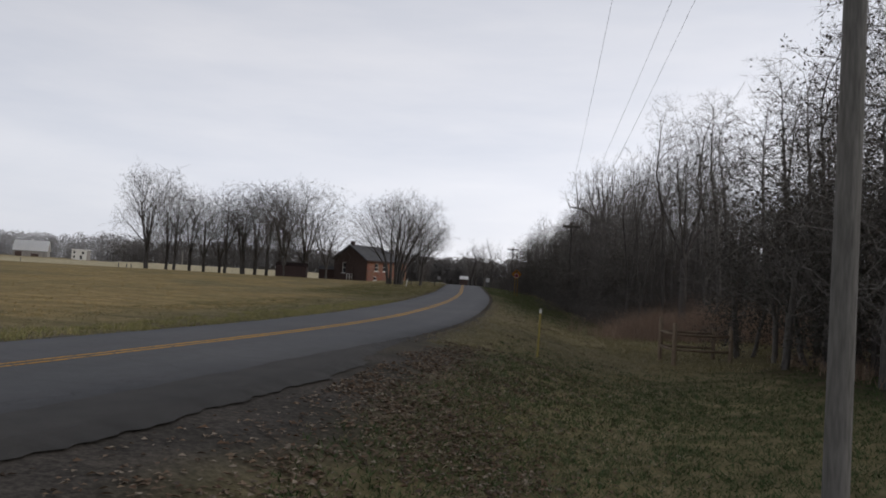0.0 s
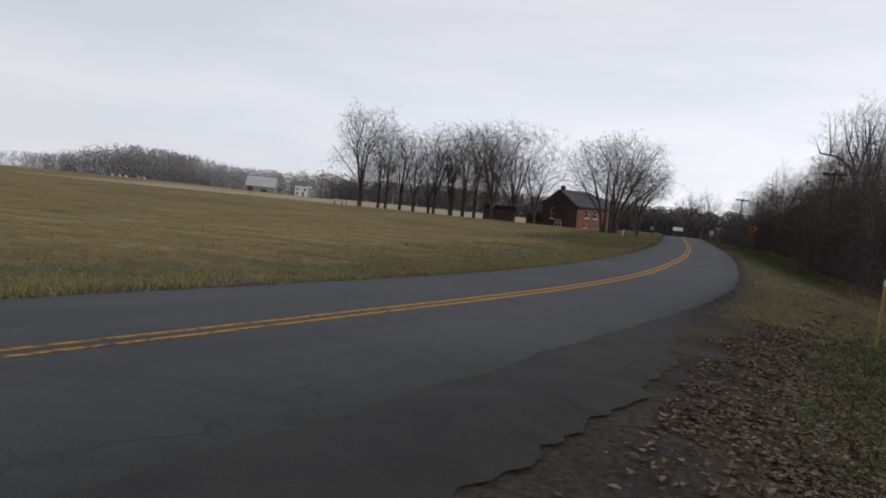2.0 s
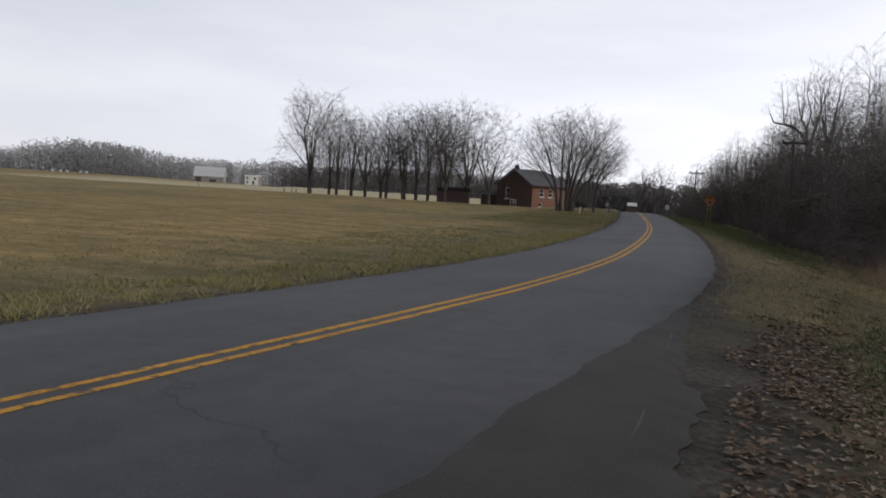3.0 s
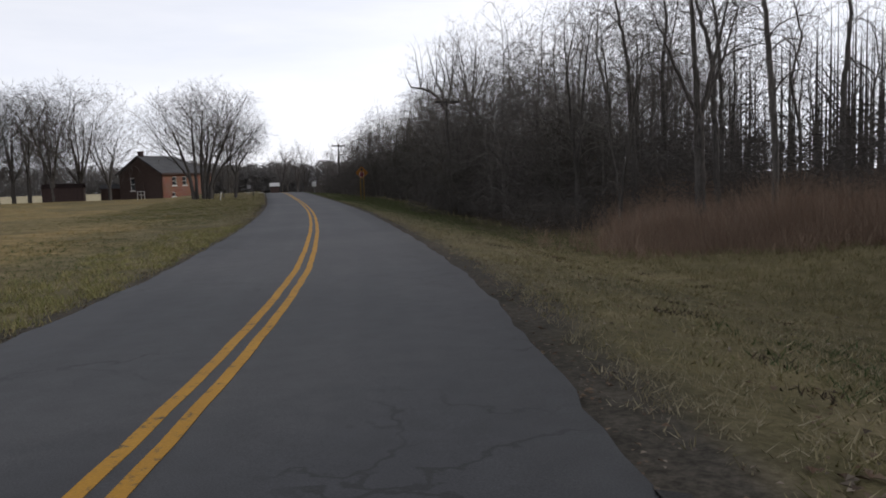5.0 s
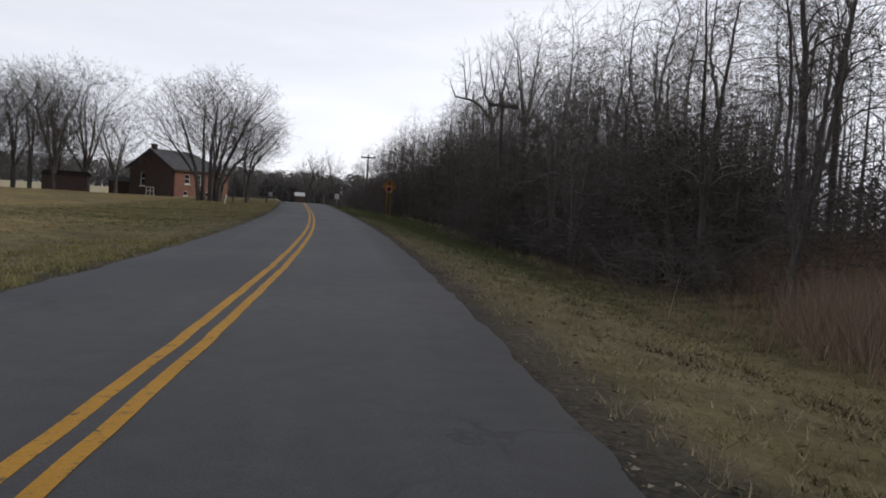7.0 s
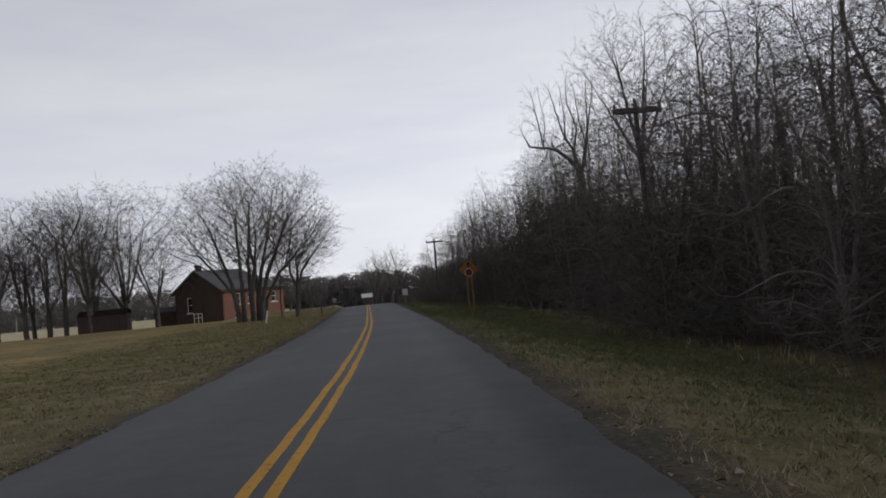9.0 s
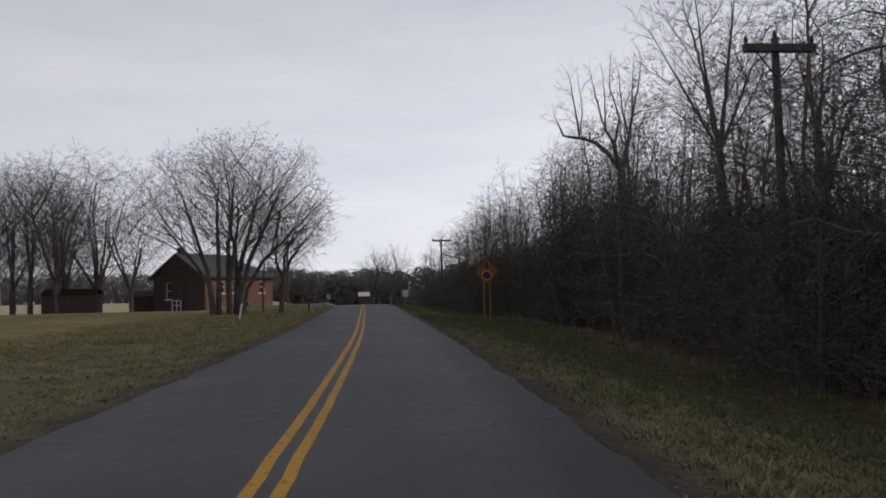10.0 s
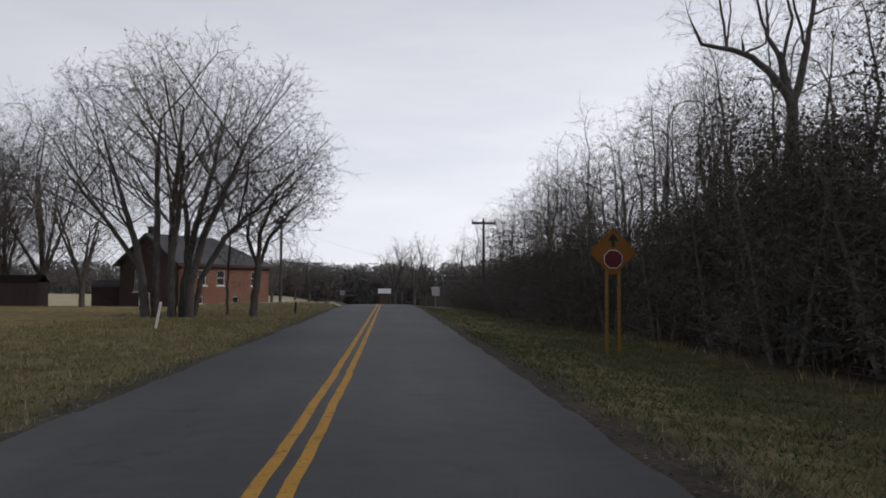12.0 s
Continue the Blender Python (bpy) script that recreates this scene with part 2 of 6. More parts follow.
def ground_material():
    """Straw field, greener verge, gravel with leaf litter, and dark woodland floor, mixed by the mesh's zones."""
    m = bpy.data.materials.new("ground_cover")
    m.use_nodes = True
    n, l = m.node_tree.nodes, m.node_tree.links
    b = n["Principled BSDF"]
    co = n.new("ShaderNodeTexCoord")
    zone = n.new("ShaderNodeVertexColor")
    zone.layer_name = "zone"
    sep = n.new("ShaderNodeSeparateColor")
    l.new(zone.outputs["Color"], sep.inputs["Color"])

    def noisy(scale, detail, rough, stretch=(1, 1, 1)):
        mp = n.new("ShaderNodeMapping")
        mp.inputs["Scale"].default_value = stretch
        t = n.new("ShaderNodeTexNoise")
        t.inputs["Scale"].default_value, t.inputs["Detail"].default_value, t.inputs["Roughness"].default_value = scale, detail, rough
        l.new(co.outputs["Object"], mp.inputs["Vector"])
        l.new(mp.outputs["Vector"], t.inputs["Vector"])
        return t.outputs["Fac"]

    def ramp(fac, stops):
        r = n.new("ShaderNodeValToRGB")
        el = r.color_ramp.elements
        while len(el) < len(stops):
            el.new(0.5)
        for i, (p, c) in enumerate(stops):
            el[i].position, el[i].color = p, (*c, 1)
        l.new(fac, r.inputs["Fac"])
        return r.outputs["Color"]

    def mix(fac, a, c, kind="MIX"):
        x = n.new("ShaderNodeMixRGB")
        x.blend_type = kind
        if isinstance(fac, float):
            x.inputs["Fac"].default_value = fac
        else:
            l.new(fac, x.inputs["Fac"])
        l.new(a, x.inputs["Color1"])
        l.new(c, x.inputs["Color2"])
        return x.outputs["Color"]

    patch, grain, clump = noisy(0.10, 4, 0.6, (1.6, 0.6, 1)), noisy(14, 5, 0.75), noisy(1.4, 5, 0.7)
    field = mix(0.55, ramp(patch, [(0.30, (0.185, 0.15, 0.062)), (0.5, (0.31, 0.225, 0.095)), (0.70, (0.41, 0.285, 0.125))]),
                ramp(clump, [(0.30, (0.115, 0.115, 0.05)), (0.48, (0.24, 0.19, 0.09)), (0.68, (0.42, 0.315, 0.165))]))
    verge = mix(0.5, ramp(clump, [(0.30, (0.095, 0.09, 0.045)), (0.50, (0.19, 0.162, 0.085)), (0.68, (0.32, 0.265, 0.16))]),
                ramp(grain, [(0.3, (0.075, 0.07, 0.035)), (0.7, (0.18, 0.15, 0.08))]))
    gravel = mix(0.6, ramp(clump, [(0.3, (0.046, 0.042, 0.038)), (0.7, (0.085, 0.076, 0.067))]),
                 ramp(grain, [(0.35, (0.036, 0.033, 0.03)), (0.65, (0.11, 0.098, 0.086))]))
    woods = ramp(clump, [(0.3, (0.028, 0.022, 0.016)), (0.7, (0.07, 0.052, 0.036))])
    col = mix(sep.outputs["Red"], field, verge)
    pale = n.new("ShaderNodeMapRange")                 # the stubble beyond the trees
    pale.inputs["From Min"].default_value = 0.25
    l.new(zone.outputs["Alpha"], pale.inputs["Value"])
    col = mix(pale.outputs["Result"], col, ramp(clump, [(0.3, (0.42, 0.365, 0.235)), (0.7, (0.56, 0.49, 0.33))]))
    col = mix(sep.outputs["Green"], col, gravel)
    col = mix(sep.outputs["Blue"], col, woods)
    mown = ramp(noisy(0.5, 4, 0.6, (0.7, 1.3, 1)), [(0.32, (0.62, 0.64, 0.60)), (0.5, (0.95, 0.95, 0.95)), (0.68, (1.25, 1.22, 1.18))])
    col = mix(0.8, col, mown, "MULTIPLY")
    fine = ramp(grain, [(0.25, (0.55, 0.55, 0.55)), (0.75, (1.25, 1.25, 1.25))])
    col = mix(0.7, col, fine, "MULTIPLY")
    l.new(col, b.inputs["Base Color"])
    bp = n.new("ShaderNodeBump")
    bp.inputs["Strength"].default_value, bp.inputs["Distance"].default_value = 0.5, 0.018
    l.new(grain, bp.inputs["Height"])
    l.new(bp.outputs["Normal"], b.inputs["Normal"])
    b.inputs["Roughness"].default_value, b.inputs["Specular IOR Level"].default_value = 1.0, 0.1
    return m


def asphalt_material():
    m = bpy.data.materials.new("worn_asphalt")
    m.use_nodes = True
    n, l = m.node_tree.nodes, m.node_tree.links
    b = n["Principled BSDF"]
    uv = n.new("ShaderNodeUVMap")
    uv.uv_map = "along"
    co = n.new("ShaderNodeTexCoord")

    def noisy(vec, scale, detail, stretch):
        mp = n.new("ShaderNodeMapping")
        mp.inputs["Scale"].default_value = stretch
        t = n.new("ShaderNodeTexNoise")
        t.inputs["Scale"].default_value, t.inputs["Detail"].default_value = scale, detail
        l.new(vec, mp.inputs["Vector"])
        l.new(mp.outputs["Vector"], t.inputs["Vector"])
        return t.outputs["Fac"]

    tracks = noisy(uv.outputs["UV"], 1.0, 3, (1.3, 0.03, 1))
    patches = noisy(uv.outputs["UV"], 1.0, 4, (0.25, 0.22, 1))
    grain = noisy(co.outputs["Object"], 90, 3, (1, 1, 1))
    mott = noisy(co.outputs["Object"], 3.5, 5, (1, 1, 1))

    def ramp(fac, a, c, lo=0.3, hi=0.7):
        r = n.new("ShaderNodeValToRGB")
        r.color_ramp.elements[0].position, r.color_ramp.elements[0].color = lo, (*a, 1)
        r.color_ramp.elements[1].position, r.color_ramp.elements[1].color = hi, (*c, 1)
        l.new(fac, r.inputs["Fac"])
        return r.outputs["Color"]

    def mix(fac, a, c, kind):
        x = n.new("ShaderNodeMixRGB")
        x.blend_type = kind
        x.inputs["Fac"].default_value = fac
        l.new(a, x.inputs["Color1"])
        l.new(c, x.inputs["Color2"])
        return x.outputs["Color"]

    col = ramp(patches, (0.034, 0.036, 0.041), (0.064, 0.064, 0.067))
    col = mix(0.8, col, ramp(tracks, (0.78, 0.78, 0.80), (1.18, 1.17, 1.15)), "MULTIPLY")
    col = mix(0.7, col, ramp(mott, (0.78, 0.78, 0.78), (1.2, 1.2, 1.2)), "MULTIPLY")
    col = mix(0.8, col, ramp(grain, (0.6, 0.6, 0.6), (1.4, 1.4, 1.4)), "MULTIPLY")
    bent, cell = n.new("ShaderNodeMixRGB"), n.new("ShaderNodeTexVoronoi")
    warp = n.new("ShaderNodeTexNoise")
    warp.inputs["Scale"].default_value, warp.inputs["Detail"].default_value = 2.0, 5.0
    l.new(co.outputs["Object"], warp.inputs["Vector"])
    bent.blend_type, bent.inputs["Fac"].default_value = "ADD", 0.9
    l.new(co.outputs["Object"], bent.inputs["Color1"])
    l.new(warp.outputs["Color"], bent.inputs["Color2"])
    cell.feature, cell.inputs["Scale"].default_value = "DISTANCE_TO_EDGE", 0.42
    l.new(bent.outputs["Color"], cell.inputs["Vector"])
    crack = ramp(cell.outputs["Distance"], (1, 1, 1), (0, 0, 0), 0.004, 0.010)
    crack = mix(1.0, crack, ramp(noisy(co.outputs["Object"], 0.35, 3, (1, 1, 1)), (0, 0, 0), (0.8, 0.8, 0.8), 0.50, 0.62), "MULTIPLY")
    dark = n.new("ShaderNodeMixRGB")
    l.new(crack, dark.inputs["Fac"])
    l.new(col, dark.inputs["Color1"])
    dark.inputs["Color2"].default_value = (0.014, 0.014, 0.015, 1)
    l.new(dark.outputs["Color"], b.inputs["Base Color"])
    bp = n.new("ShaderNodeBump")
    bp.inputs["Strength"].default_value, bp.inputs["Distance"].default_value = 0.35, 0.004
    l.new(grain, bp.inputs["Height"])
    l.new(bp.outputs["Normal"], b.inputs["Normal"])
    b.inputs["Roughness"].default_value, b.inputs["Specular IOR Level"].default_value = 0.7, 0.4
    return m


def line_material():
    """Yellow paint, worn through to the asphalt in specks."""
    m = surface("worn_yellow_paint", (0.42, 0.21, 0.02), (0.58, 0.30, 0.03), 1.2, 0.75, 60, 0.2)
    n, l = m.node_tree.nodes, m.node_tree.links
    b = n["Principled BSDF"]
    paint = b.inputs["Base Color"].links[0].from_socket
    co, no, ramp, mx = n.new("ShaderNodeTexCoord"), n.new("ShaderNodeTexNoise"), n.new("ShaderNodeValToRGB"), n.new("ShaderNodeMixRGB")
    no.inputs["Scale"].default_value, no.inputs["Detail"].default_value, no.inputs["Roughness"].default_value = 9.0, 6.0, 0.7
    ramp.color_ramp.elements[0].position, ramp.color_ramp.elements[1].position = 0.56, 0.68
    l.new(co.outputs["Object"], no.inputs["Vector"])
    sep, old, both = n.new("ShaderNodeSeparateXYZ"), n.new("ShaderNodeMapRange"), n.new("ShaderNodeMath")
    old.inputs["From Min"].default_value, old.inputs["From Max"].default_value = 18.0, 9.0        # older paint beside the pull-off
    old.inputs["To Max"].default_value = 0.075
    l.new(co.outputs["Object"], sep.inputs["Vector"])
    l.new(sep.outputs["Y"], old.inputs["Value"])
    l.new(no.outputs["Fac"], both.inputs[0])
    l.new(old.outputs["Result"], both.inputs[1])
    l.new(both.outputs["Value"], ramp.inputs["Fac"])
    l.new(ramp.outputs["Color"], mx.inputs["Fac"])
    l.new(paint, mx.inputs["Color1"])
    mx.inputs["Color2"].default_value = (0.075, 0.066, 0.05, 1)
    l.new(mx.outputs["Color"], b.inputs["Base Color"])
    return m


BRICK, GLASS, GROUND, ASPHALT, LINE = brick_material(), glass_material(), ground_material(), asphalt_material(), line_material()


# ---------------------------------------------------------------- mesh helpers
def mesh_from(name, verts, faces, material, smooth=False):
    me = bpy.data.meshes.new(name)
    me.from_pydata(verts, [], faces)
    me.materials.append(material)
    if smooth:
        me.polygons.foreach_set("use_smooth", [True] * len(me.polygons))
    me.update()
    return me


def part(name, bm, material, parent, label=""):
    me = bpy.data.meshes.new(name)
    bm.to_mesh(me)
    bm.free()
    me.materials.append(material)
    ob = new(name, me)
    ob.parent = parent
    if label:
        tagged(ob, label)
    return ob


def mesh_part(name, me, parent, label=""):
    ob = new(name, me)
    ob.parent = parent
    if label:
        tagged(ob, label)
    return ob


def box(bm, lo, hi, bevel=0.0):
    """An axis-aligned box, its edges rounded by bevel."""
    r = bmesh.ops.create_cube(bm, size=1.0)
    vs = r["verts"]
    c = [(a + b) / 2 for a, b in zip(lo, hi)]
    s = [b - a for a, b in zip(lo, hi)]
    for v in vs:
        v.co = Vector((c[0] + v.co.x * s[0], c[1] + v.co.y * s[1], c[2] + v.co.z * s[2]))
    if bevel:
        es = list({e for v in vs for e in v.link_edges})
        bmesh.ops.bevel(bm, geom=es, offset=bevel, segments=1, affect="EDGES")


def tube(verts, faces, pts, radii, sides):
    """A tube through pts, added to the lists."""
    base = len(verts)
    ref = Vector((0.31, 0.22, 0.93))
    for i, p in enumerate(pts):
        d = (pts[min(i + 1, len(pts) - 1)] - pts[max(i - 1, 0)])
        d = d.normalized() if d.length > 1e-6 else Vector((0, 0, 1))
        u = d.cross(ref)
        if u.length < 0.05:
            u = d.cross(Vector((1, 0, 0)))
        u.normalize()
        w = d.cross(u)
        for k in range(sides):
            a = 2 * math.pi * k / sides
            verts.append(tuple(p + (u * math.cos(a) + w * math.sin(a)) * radii[i]))
    for i in range(len(pts) - 1):
        for k in range(sides):
            a, b = base + i * sides + k, base + i * sides + (k + 1) % sides
            faces.append((a, b, b + sides, a + sides))
    tip = base + (len(pts) - 1) * sides
    if sides > 2:
        faces.append(tuple(tip + k for k in range(sides)))


# ---------------------------------------------------------------- plan of the land
ROAD_Y = [-80, -20, 0, 8.3, 10.3, 12.7, 16, 18.5, 21.5, 26, 30, 35, 40, 45, 50, 57, 65, 73, 80, 93, 113, 128, 150, 190, 300, 3000]
ROAD_X = [-42, -15.2, -8.5, -6.1, -5.6, -5.0, -4.19, -3.59, -3.01, -2.27, -1.75, -1.30, -0.86, -0.5, -0.17, 0.2, 0.5, 0.75, 0.88, 1.05, 1.3, 1.4, 1.6, 2.0, 3.0, 30]
RISE_Y = [-80, 0, 14, 25, 40, 55, 75, 100, 112, 126, 136, 150, 180, 250, 400, 3000]
RISE_Z = [0.1, 0.05, 0.03, -0.02, -0.05, -0.02, 0.03, 0.20, 0.28, 0.30, 0.22, 0.0, -0.6, -1.8, -2.6, -6.0]
LEFT, RIGHT = 2.5, 2.64      # from the middle of the centre line to the asphalt's edges


def smooth(y, xs, zs, w=3.0):
    return sum(np.interp(y + k * w, xs, zs) * g for k, g in ((-1, 0.15), (-0.5, 0.2), (0, 0.3), (0.5, 0.2), (1, 0.15)))


def road_x(y):
    return smooth(y, ROAD_Y, ROAD_X)


def road_z(y):
    return smooth(y, RISE_Y, RISE_Z, 5.0)


def step(a, b, v):
    t = np.clip((v - a) / (b - a), 0, 1)
    return t * t * (3 - 2 * t)


def wave(x, y, s, k=0.0):
    return (np.sin(x * s * 1.3 + k + 1.7 * np.sin(y * s * 0.7 + k)) * np.cos(y * s * 1.1 - k * 2 + 1.3 * np.sin(x * s * 0.9)))


def land(x, y):
    """The height of the ground."""
    x, y = np.asarray(x, float), np.asarray(y, float)
    d = x - road_x(y)
    z = road_z(y) - 0.03
    deep = 0.35 + 0.65 * (1 - step(58, 84, y))
    right = -0.12 * step(2.9, 4.4, d) - 0.72 * deep * step(4.0, 8.0, d) + 0.42 * deep * step(9.5, 15, d)
    left = -0.10 * step(2.9, 5.0, -d) + 0.08 * step(6, 14, -d) - 0.28 * step(80, 150, y) * step(4, 14, -d)
    far = np.clip(-d - 60, 0, None)
    left = left - 0.0028 * far
    rise = step(142, 245, y) * (1 - step(320, 400, y)) * step(-0.50, -0.43, x / np.maximum(y, 1.0)) * step(8, 25, -d)
    bump = 0.05 * wave(x, y, 0.16) + 0.025 * wave(x, y, 0.7, 1.0) + 0.012 * wave(x, y, 2.3, 2.0)
    z = z + np.where(d > 0, right, left) + bump * step(3.2, 6.0, np.abs(d))
    z = z + 0.34 * step(-15, -10, x) * (1 - step(-3.6, -2.6, d)) * step(117, 127, y) * (1 - step(133, 141, y))
    z = z * (1 - rise) + 0.20 * rise
    ratio = x / np.maximum(y, 1.0)
    farm = step(140, 330, y) * step(-0.66, -0.60, ratio) * (1 - step(-0.48, -0.43, ratio)) * (1 - step(440, 540, y))
    z = z * (1 - farm) - 0.45 * farm
    west = step(120, 300, y) * (1 - step(-0.66, -0.58, x / np.maximum(y, 1.0))) * (1 - step(420, 520, y))
    z = z * (1 - west) + 0.1 * west
    apron = np.where(d > 0, 0.85 * step(2, 6, y) * (1 - step(9.5, 19.5, y)), 0)
    half = np.where(d > 0, RIGHT, LEFT)
    return z - 0.06 * (1 - step(half - 0.25, half - 0.05, np.abs(d) - apron))


def wood_edge(y):
    """How far right of the road's middle the woods begin."""
    return np.maximum(9.2, 9.4 - road_x(y))


def build_ground():
    ys = np.concatenate([np.arange(-80, -10, 4), np.arange(-10, 70, 0.45), np.arange(70, 150, 1.2), np.arange(150, 300, 6), np.arange(300, 800, 40), [900, 1200, 1800, 2600]])
    ds = np.concatenate([[-2600, -1600, -1000, -700, -500, -400], np.arange(-320, -100, 20), np.arange(-100, -30, 4), np.arange(-30, -10, 1.0), np.arange(-10, -2.6, 0.4),
                         np.arange(-2.6, 2.61, 0.2), np.arange(2.75, 14, 0.35), np.arange(14, 60, 2.5), np.arange(60, 200, 20), [240, 400, 700, 1200, 2400]])
    D, Y = np.meshgrid(ds, ys)
    X = road_x(Y) + D
    Z = land(X, Y)
    nx, ny = len(ds), len(ys)
    verts = np.stack([X, Y, Z], -1).reshape(-1, 3)
    idx = np.arange(nx * ny).reshape(ny, nx)
    faces = np.stack([idx[:-1, :-1], idx[:-1, 1:], idx[1:, 1:], idx[1:, :-1]], -1).reshape(-1, 4)
    me = mesh_from("ground", verts.tolist(), faces.tolist(), GROUND, True)
    jit = 0.8 * wave(X, Y, 0.35, 0.5) + 0.5 * wave(X, Y, 1.1, 2.5)
    verge = np.where(D > 0, 1.0, 1 - step(5.0, 9.0, -D + 1.2 * jit) * 0.92)
    verge = np.maximum(verge, step(84, 100, Y) * (1 - step(20, 34, -D)) * (D < 0) * 0.35)
    green = step(0.15, 0.65, wave(X, Y, 0.11, 1.3) + 0.6 * wave(X, Y, 0.31, 0.2) + 0.3 * jit)
    verge = np.maximum(verge, 0.55 * green * (D < 0) * (Y < 125))
    verge = np.maximum(verge, step(48, 60, Y + 3 * jit) * (1 - step(10, 14, -D + jit)) * (D < 0))
    gravel = (1 - step(np.where(D > 0, 2.95, 2.65), np.where(D > 0, 3.6, 3.2), np.abs(D) + 0.25 * jit)) * 0.9
    pull = 1.0 * (D > 0) * (1 - step(15, 19.5, Y + 1.2 * jit)) * (1 - step(4.2, 6.2, D + 0.6 * jit - 0.10 * np.clip(10 - Y, -2, 6)))
    gravel = np.maximum(gravel, pull)
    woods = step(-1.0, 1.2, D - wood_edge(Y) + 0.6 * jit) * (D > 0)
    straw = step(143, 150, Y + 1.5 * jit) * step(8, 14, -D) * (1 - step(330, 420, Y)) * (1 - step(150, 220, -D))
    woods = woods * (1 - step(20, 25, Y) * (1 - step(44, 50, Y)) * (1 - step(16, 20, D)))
    # woodland-floor colour spread over the verge, painting in the shade of the trees
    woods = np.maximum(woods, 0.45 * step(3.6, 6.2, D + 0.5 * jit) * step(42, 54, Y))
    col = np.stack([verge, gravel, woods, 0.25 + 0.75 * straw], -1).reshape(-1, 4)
    at = me.color_attributes.new("zone", "FLOAT_COLOR", "POINT")
    at.data.foreach_set("color", np.ascontiguousarray(col, dtype=np.float32).ravel())
    return tagged(new("ground", me), "straw-coloured field, green verges and leafy woodland floor", "ground", kind="structure")


def build_road():
    ys = np.concatenate([np.arange(-80, -10, 2), np.arange(-10, 130, 0.4), np.arange(130, 300, 3)])
    ds = np.array([-LEFT, -LEFT + 0.02, -1.7, -0.9, 0, 0.9, 1.8, RIGHT - 0.02, RIGHT])
    edge = np.where(ds > 0, RIGHT, LEFT)
    D, Y = np.meshgrid(ds, ys)
    rag = 0.03 * wave(Y * 0, Y, 1.9, 1.0) + 0.03 * wave(Y * 0, Y, 5.1, 0.3)
    D2 = D + np.where(np.abs(D) > edge - 0.1, rag * np.sign(D), 0)
    D2 = D2 + np.where(D > RIGHT - 0.1, 0.85 * step(2, 6, Y) * (1 - step(9.5, 19.5, Y)), 0)
    X = road_x(Y) + D2
    Z = road_z(Y) + 0.035 - 0.012 * np.abs(D)
    Z = np.where(np.abs(D) > edge - 0.01, Z - 0.12, Z)
    nx, ny = len(ds), len(ys)
    verts = np.stack([X, Y, Z], -1).reshape(-1, 3)
    idx = np.arange(nx * ny).reshape(ny, nx)
    faces = np.stack([idx[:-1, :-1], idx[:-1, 1:], idx[1:, 1:], idx[1:, :-1]], -1).reshape(-1, 4)
    me = mesh_from("road", verts.tolist(), faces.tolist(), ASPHALT, True)
    uv = me.uv_layers.new(name="along")
    li = np.empty(len(me.loops), dtype=np.int32)
    me.loops.foreach_get("vertex_index", li)
    flat = np.stack([D.ravel(), Y.ravel()], -1)[li]
    uv.data.foreach_set("uv", flat.astype(np.float32).ravel())
    return tagged(new("road", me), "worn grey two-lane asphalt road with crumbling edges", "road", kind="structure")


def build_line(offset):
    ys = np.concatenate([np.arange(-80, 140, 0.35), np.arange(140, 260, 2)])
    wide = 0.032 + 0.018 * step(9, 17, ys)
    rag = 0.006 * wave(ys * 0, ys, 9.0) + 0.006 * wave(ys * 0, ys, 3.1)
    verts, faces = [], []
    for i, y in enumerate(ys):
        x, w = float(road_x(y)) + offset + rag[i], float(wide[i])
        z = float(road_z(y)) + 0.039 - 0.012 * abs(offset)
        slope = float(road_x(y + 0.5) - road_x(y - 0.5))
        k = math.sqrt(1 + slope * slope)
        verts += [(x - w * k, y, z - 0.003), (x - w * k, y, z), (x + w * k, y, z), (x + w * k, y, z - 0.003)]
        if i:
            a = 4 * i
            for j in range(3):
                faces.append((a - 4 + j, a - 3 + j, a + 1 + j, a + j))
    return tagged(new("road_line", mesh_from("road_line", verts, faces, LINE)), "worn solid yellow centre line painted on asphalt", "road marking", "double yellow centre line", "structure")


build_ground()
build_road()
DARK_ASPHALT = surface("patched_asphalt", (0.032, 0.031, 0.030), (0.057, 0.054, 0.050), 1.6, 0.85, 70, 0.5)


def build_apron():
    """The darker strip of broken asphalt where cars pull off."""
    ys = np.arange(2.6, 19.2, 0.1)
    a = 0.85 * step(2, 6, ys) * (1 - step(9.5, 19.5, ys))
    inner = 2.56 + 0.05 * wave(ys * 0, ys, 1.7, 0.4) + 0.03 * wave(ys * 0, ys, 6.1, 1.0)
    outer = 2.95 + a + 0.07 * wave(ys * 0, ys, 2.9, 2.0) + 0.05 * wave(ys * 0, ys, 7.3, 0.6) + 0.03 * wave(ys * 0, ys, 17.0, 1.6)
    verts, faces = [], []
    for i, y in enumerate(ys):
        for k in range(4):
            d = (inner[i], (inner[i] + 2.60 + a[i]) / 2, max(inner[i] + 0.02, 2.605 + a[i]), outer[i])[k]
            along = 1.8 + (d - 1.8) * 0.82 / (0.82 + a[i])
            verts.append((float(road_x(y)) + d, float(y), float(road_z(y)) + 0.041 - 0.012 * along - (0.085 if k == 3 else 0.0)))
        if i:
            b = 4 * i
            faces += [(b - 4 + j, b - 3 + j, b + 1 + j, b + j) for j in range(3)]
    me = mesh_from("pavement", verts, faces, DARK_ASPHALT, True)
    return tagged(new("pavement", me), "dark crumbling asphalt strip at the pull-off", "pavement", kind="structure")


build_apron()
build_line(-0.105)
build_line(0.105)


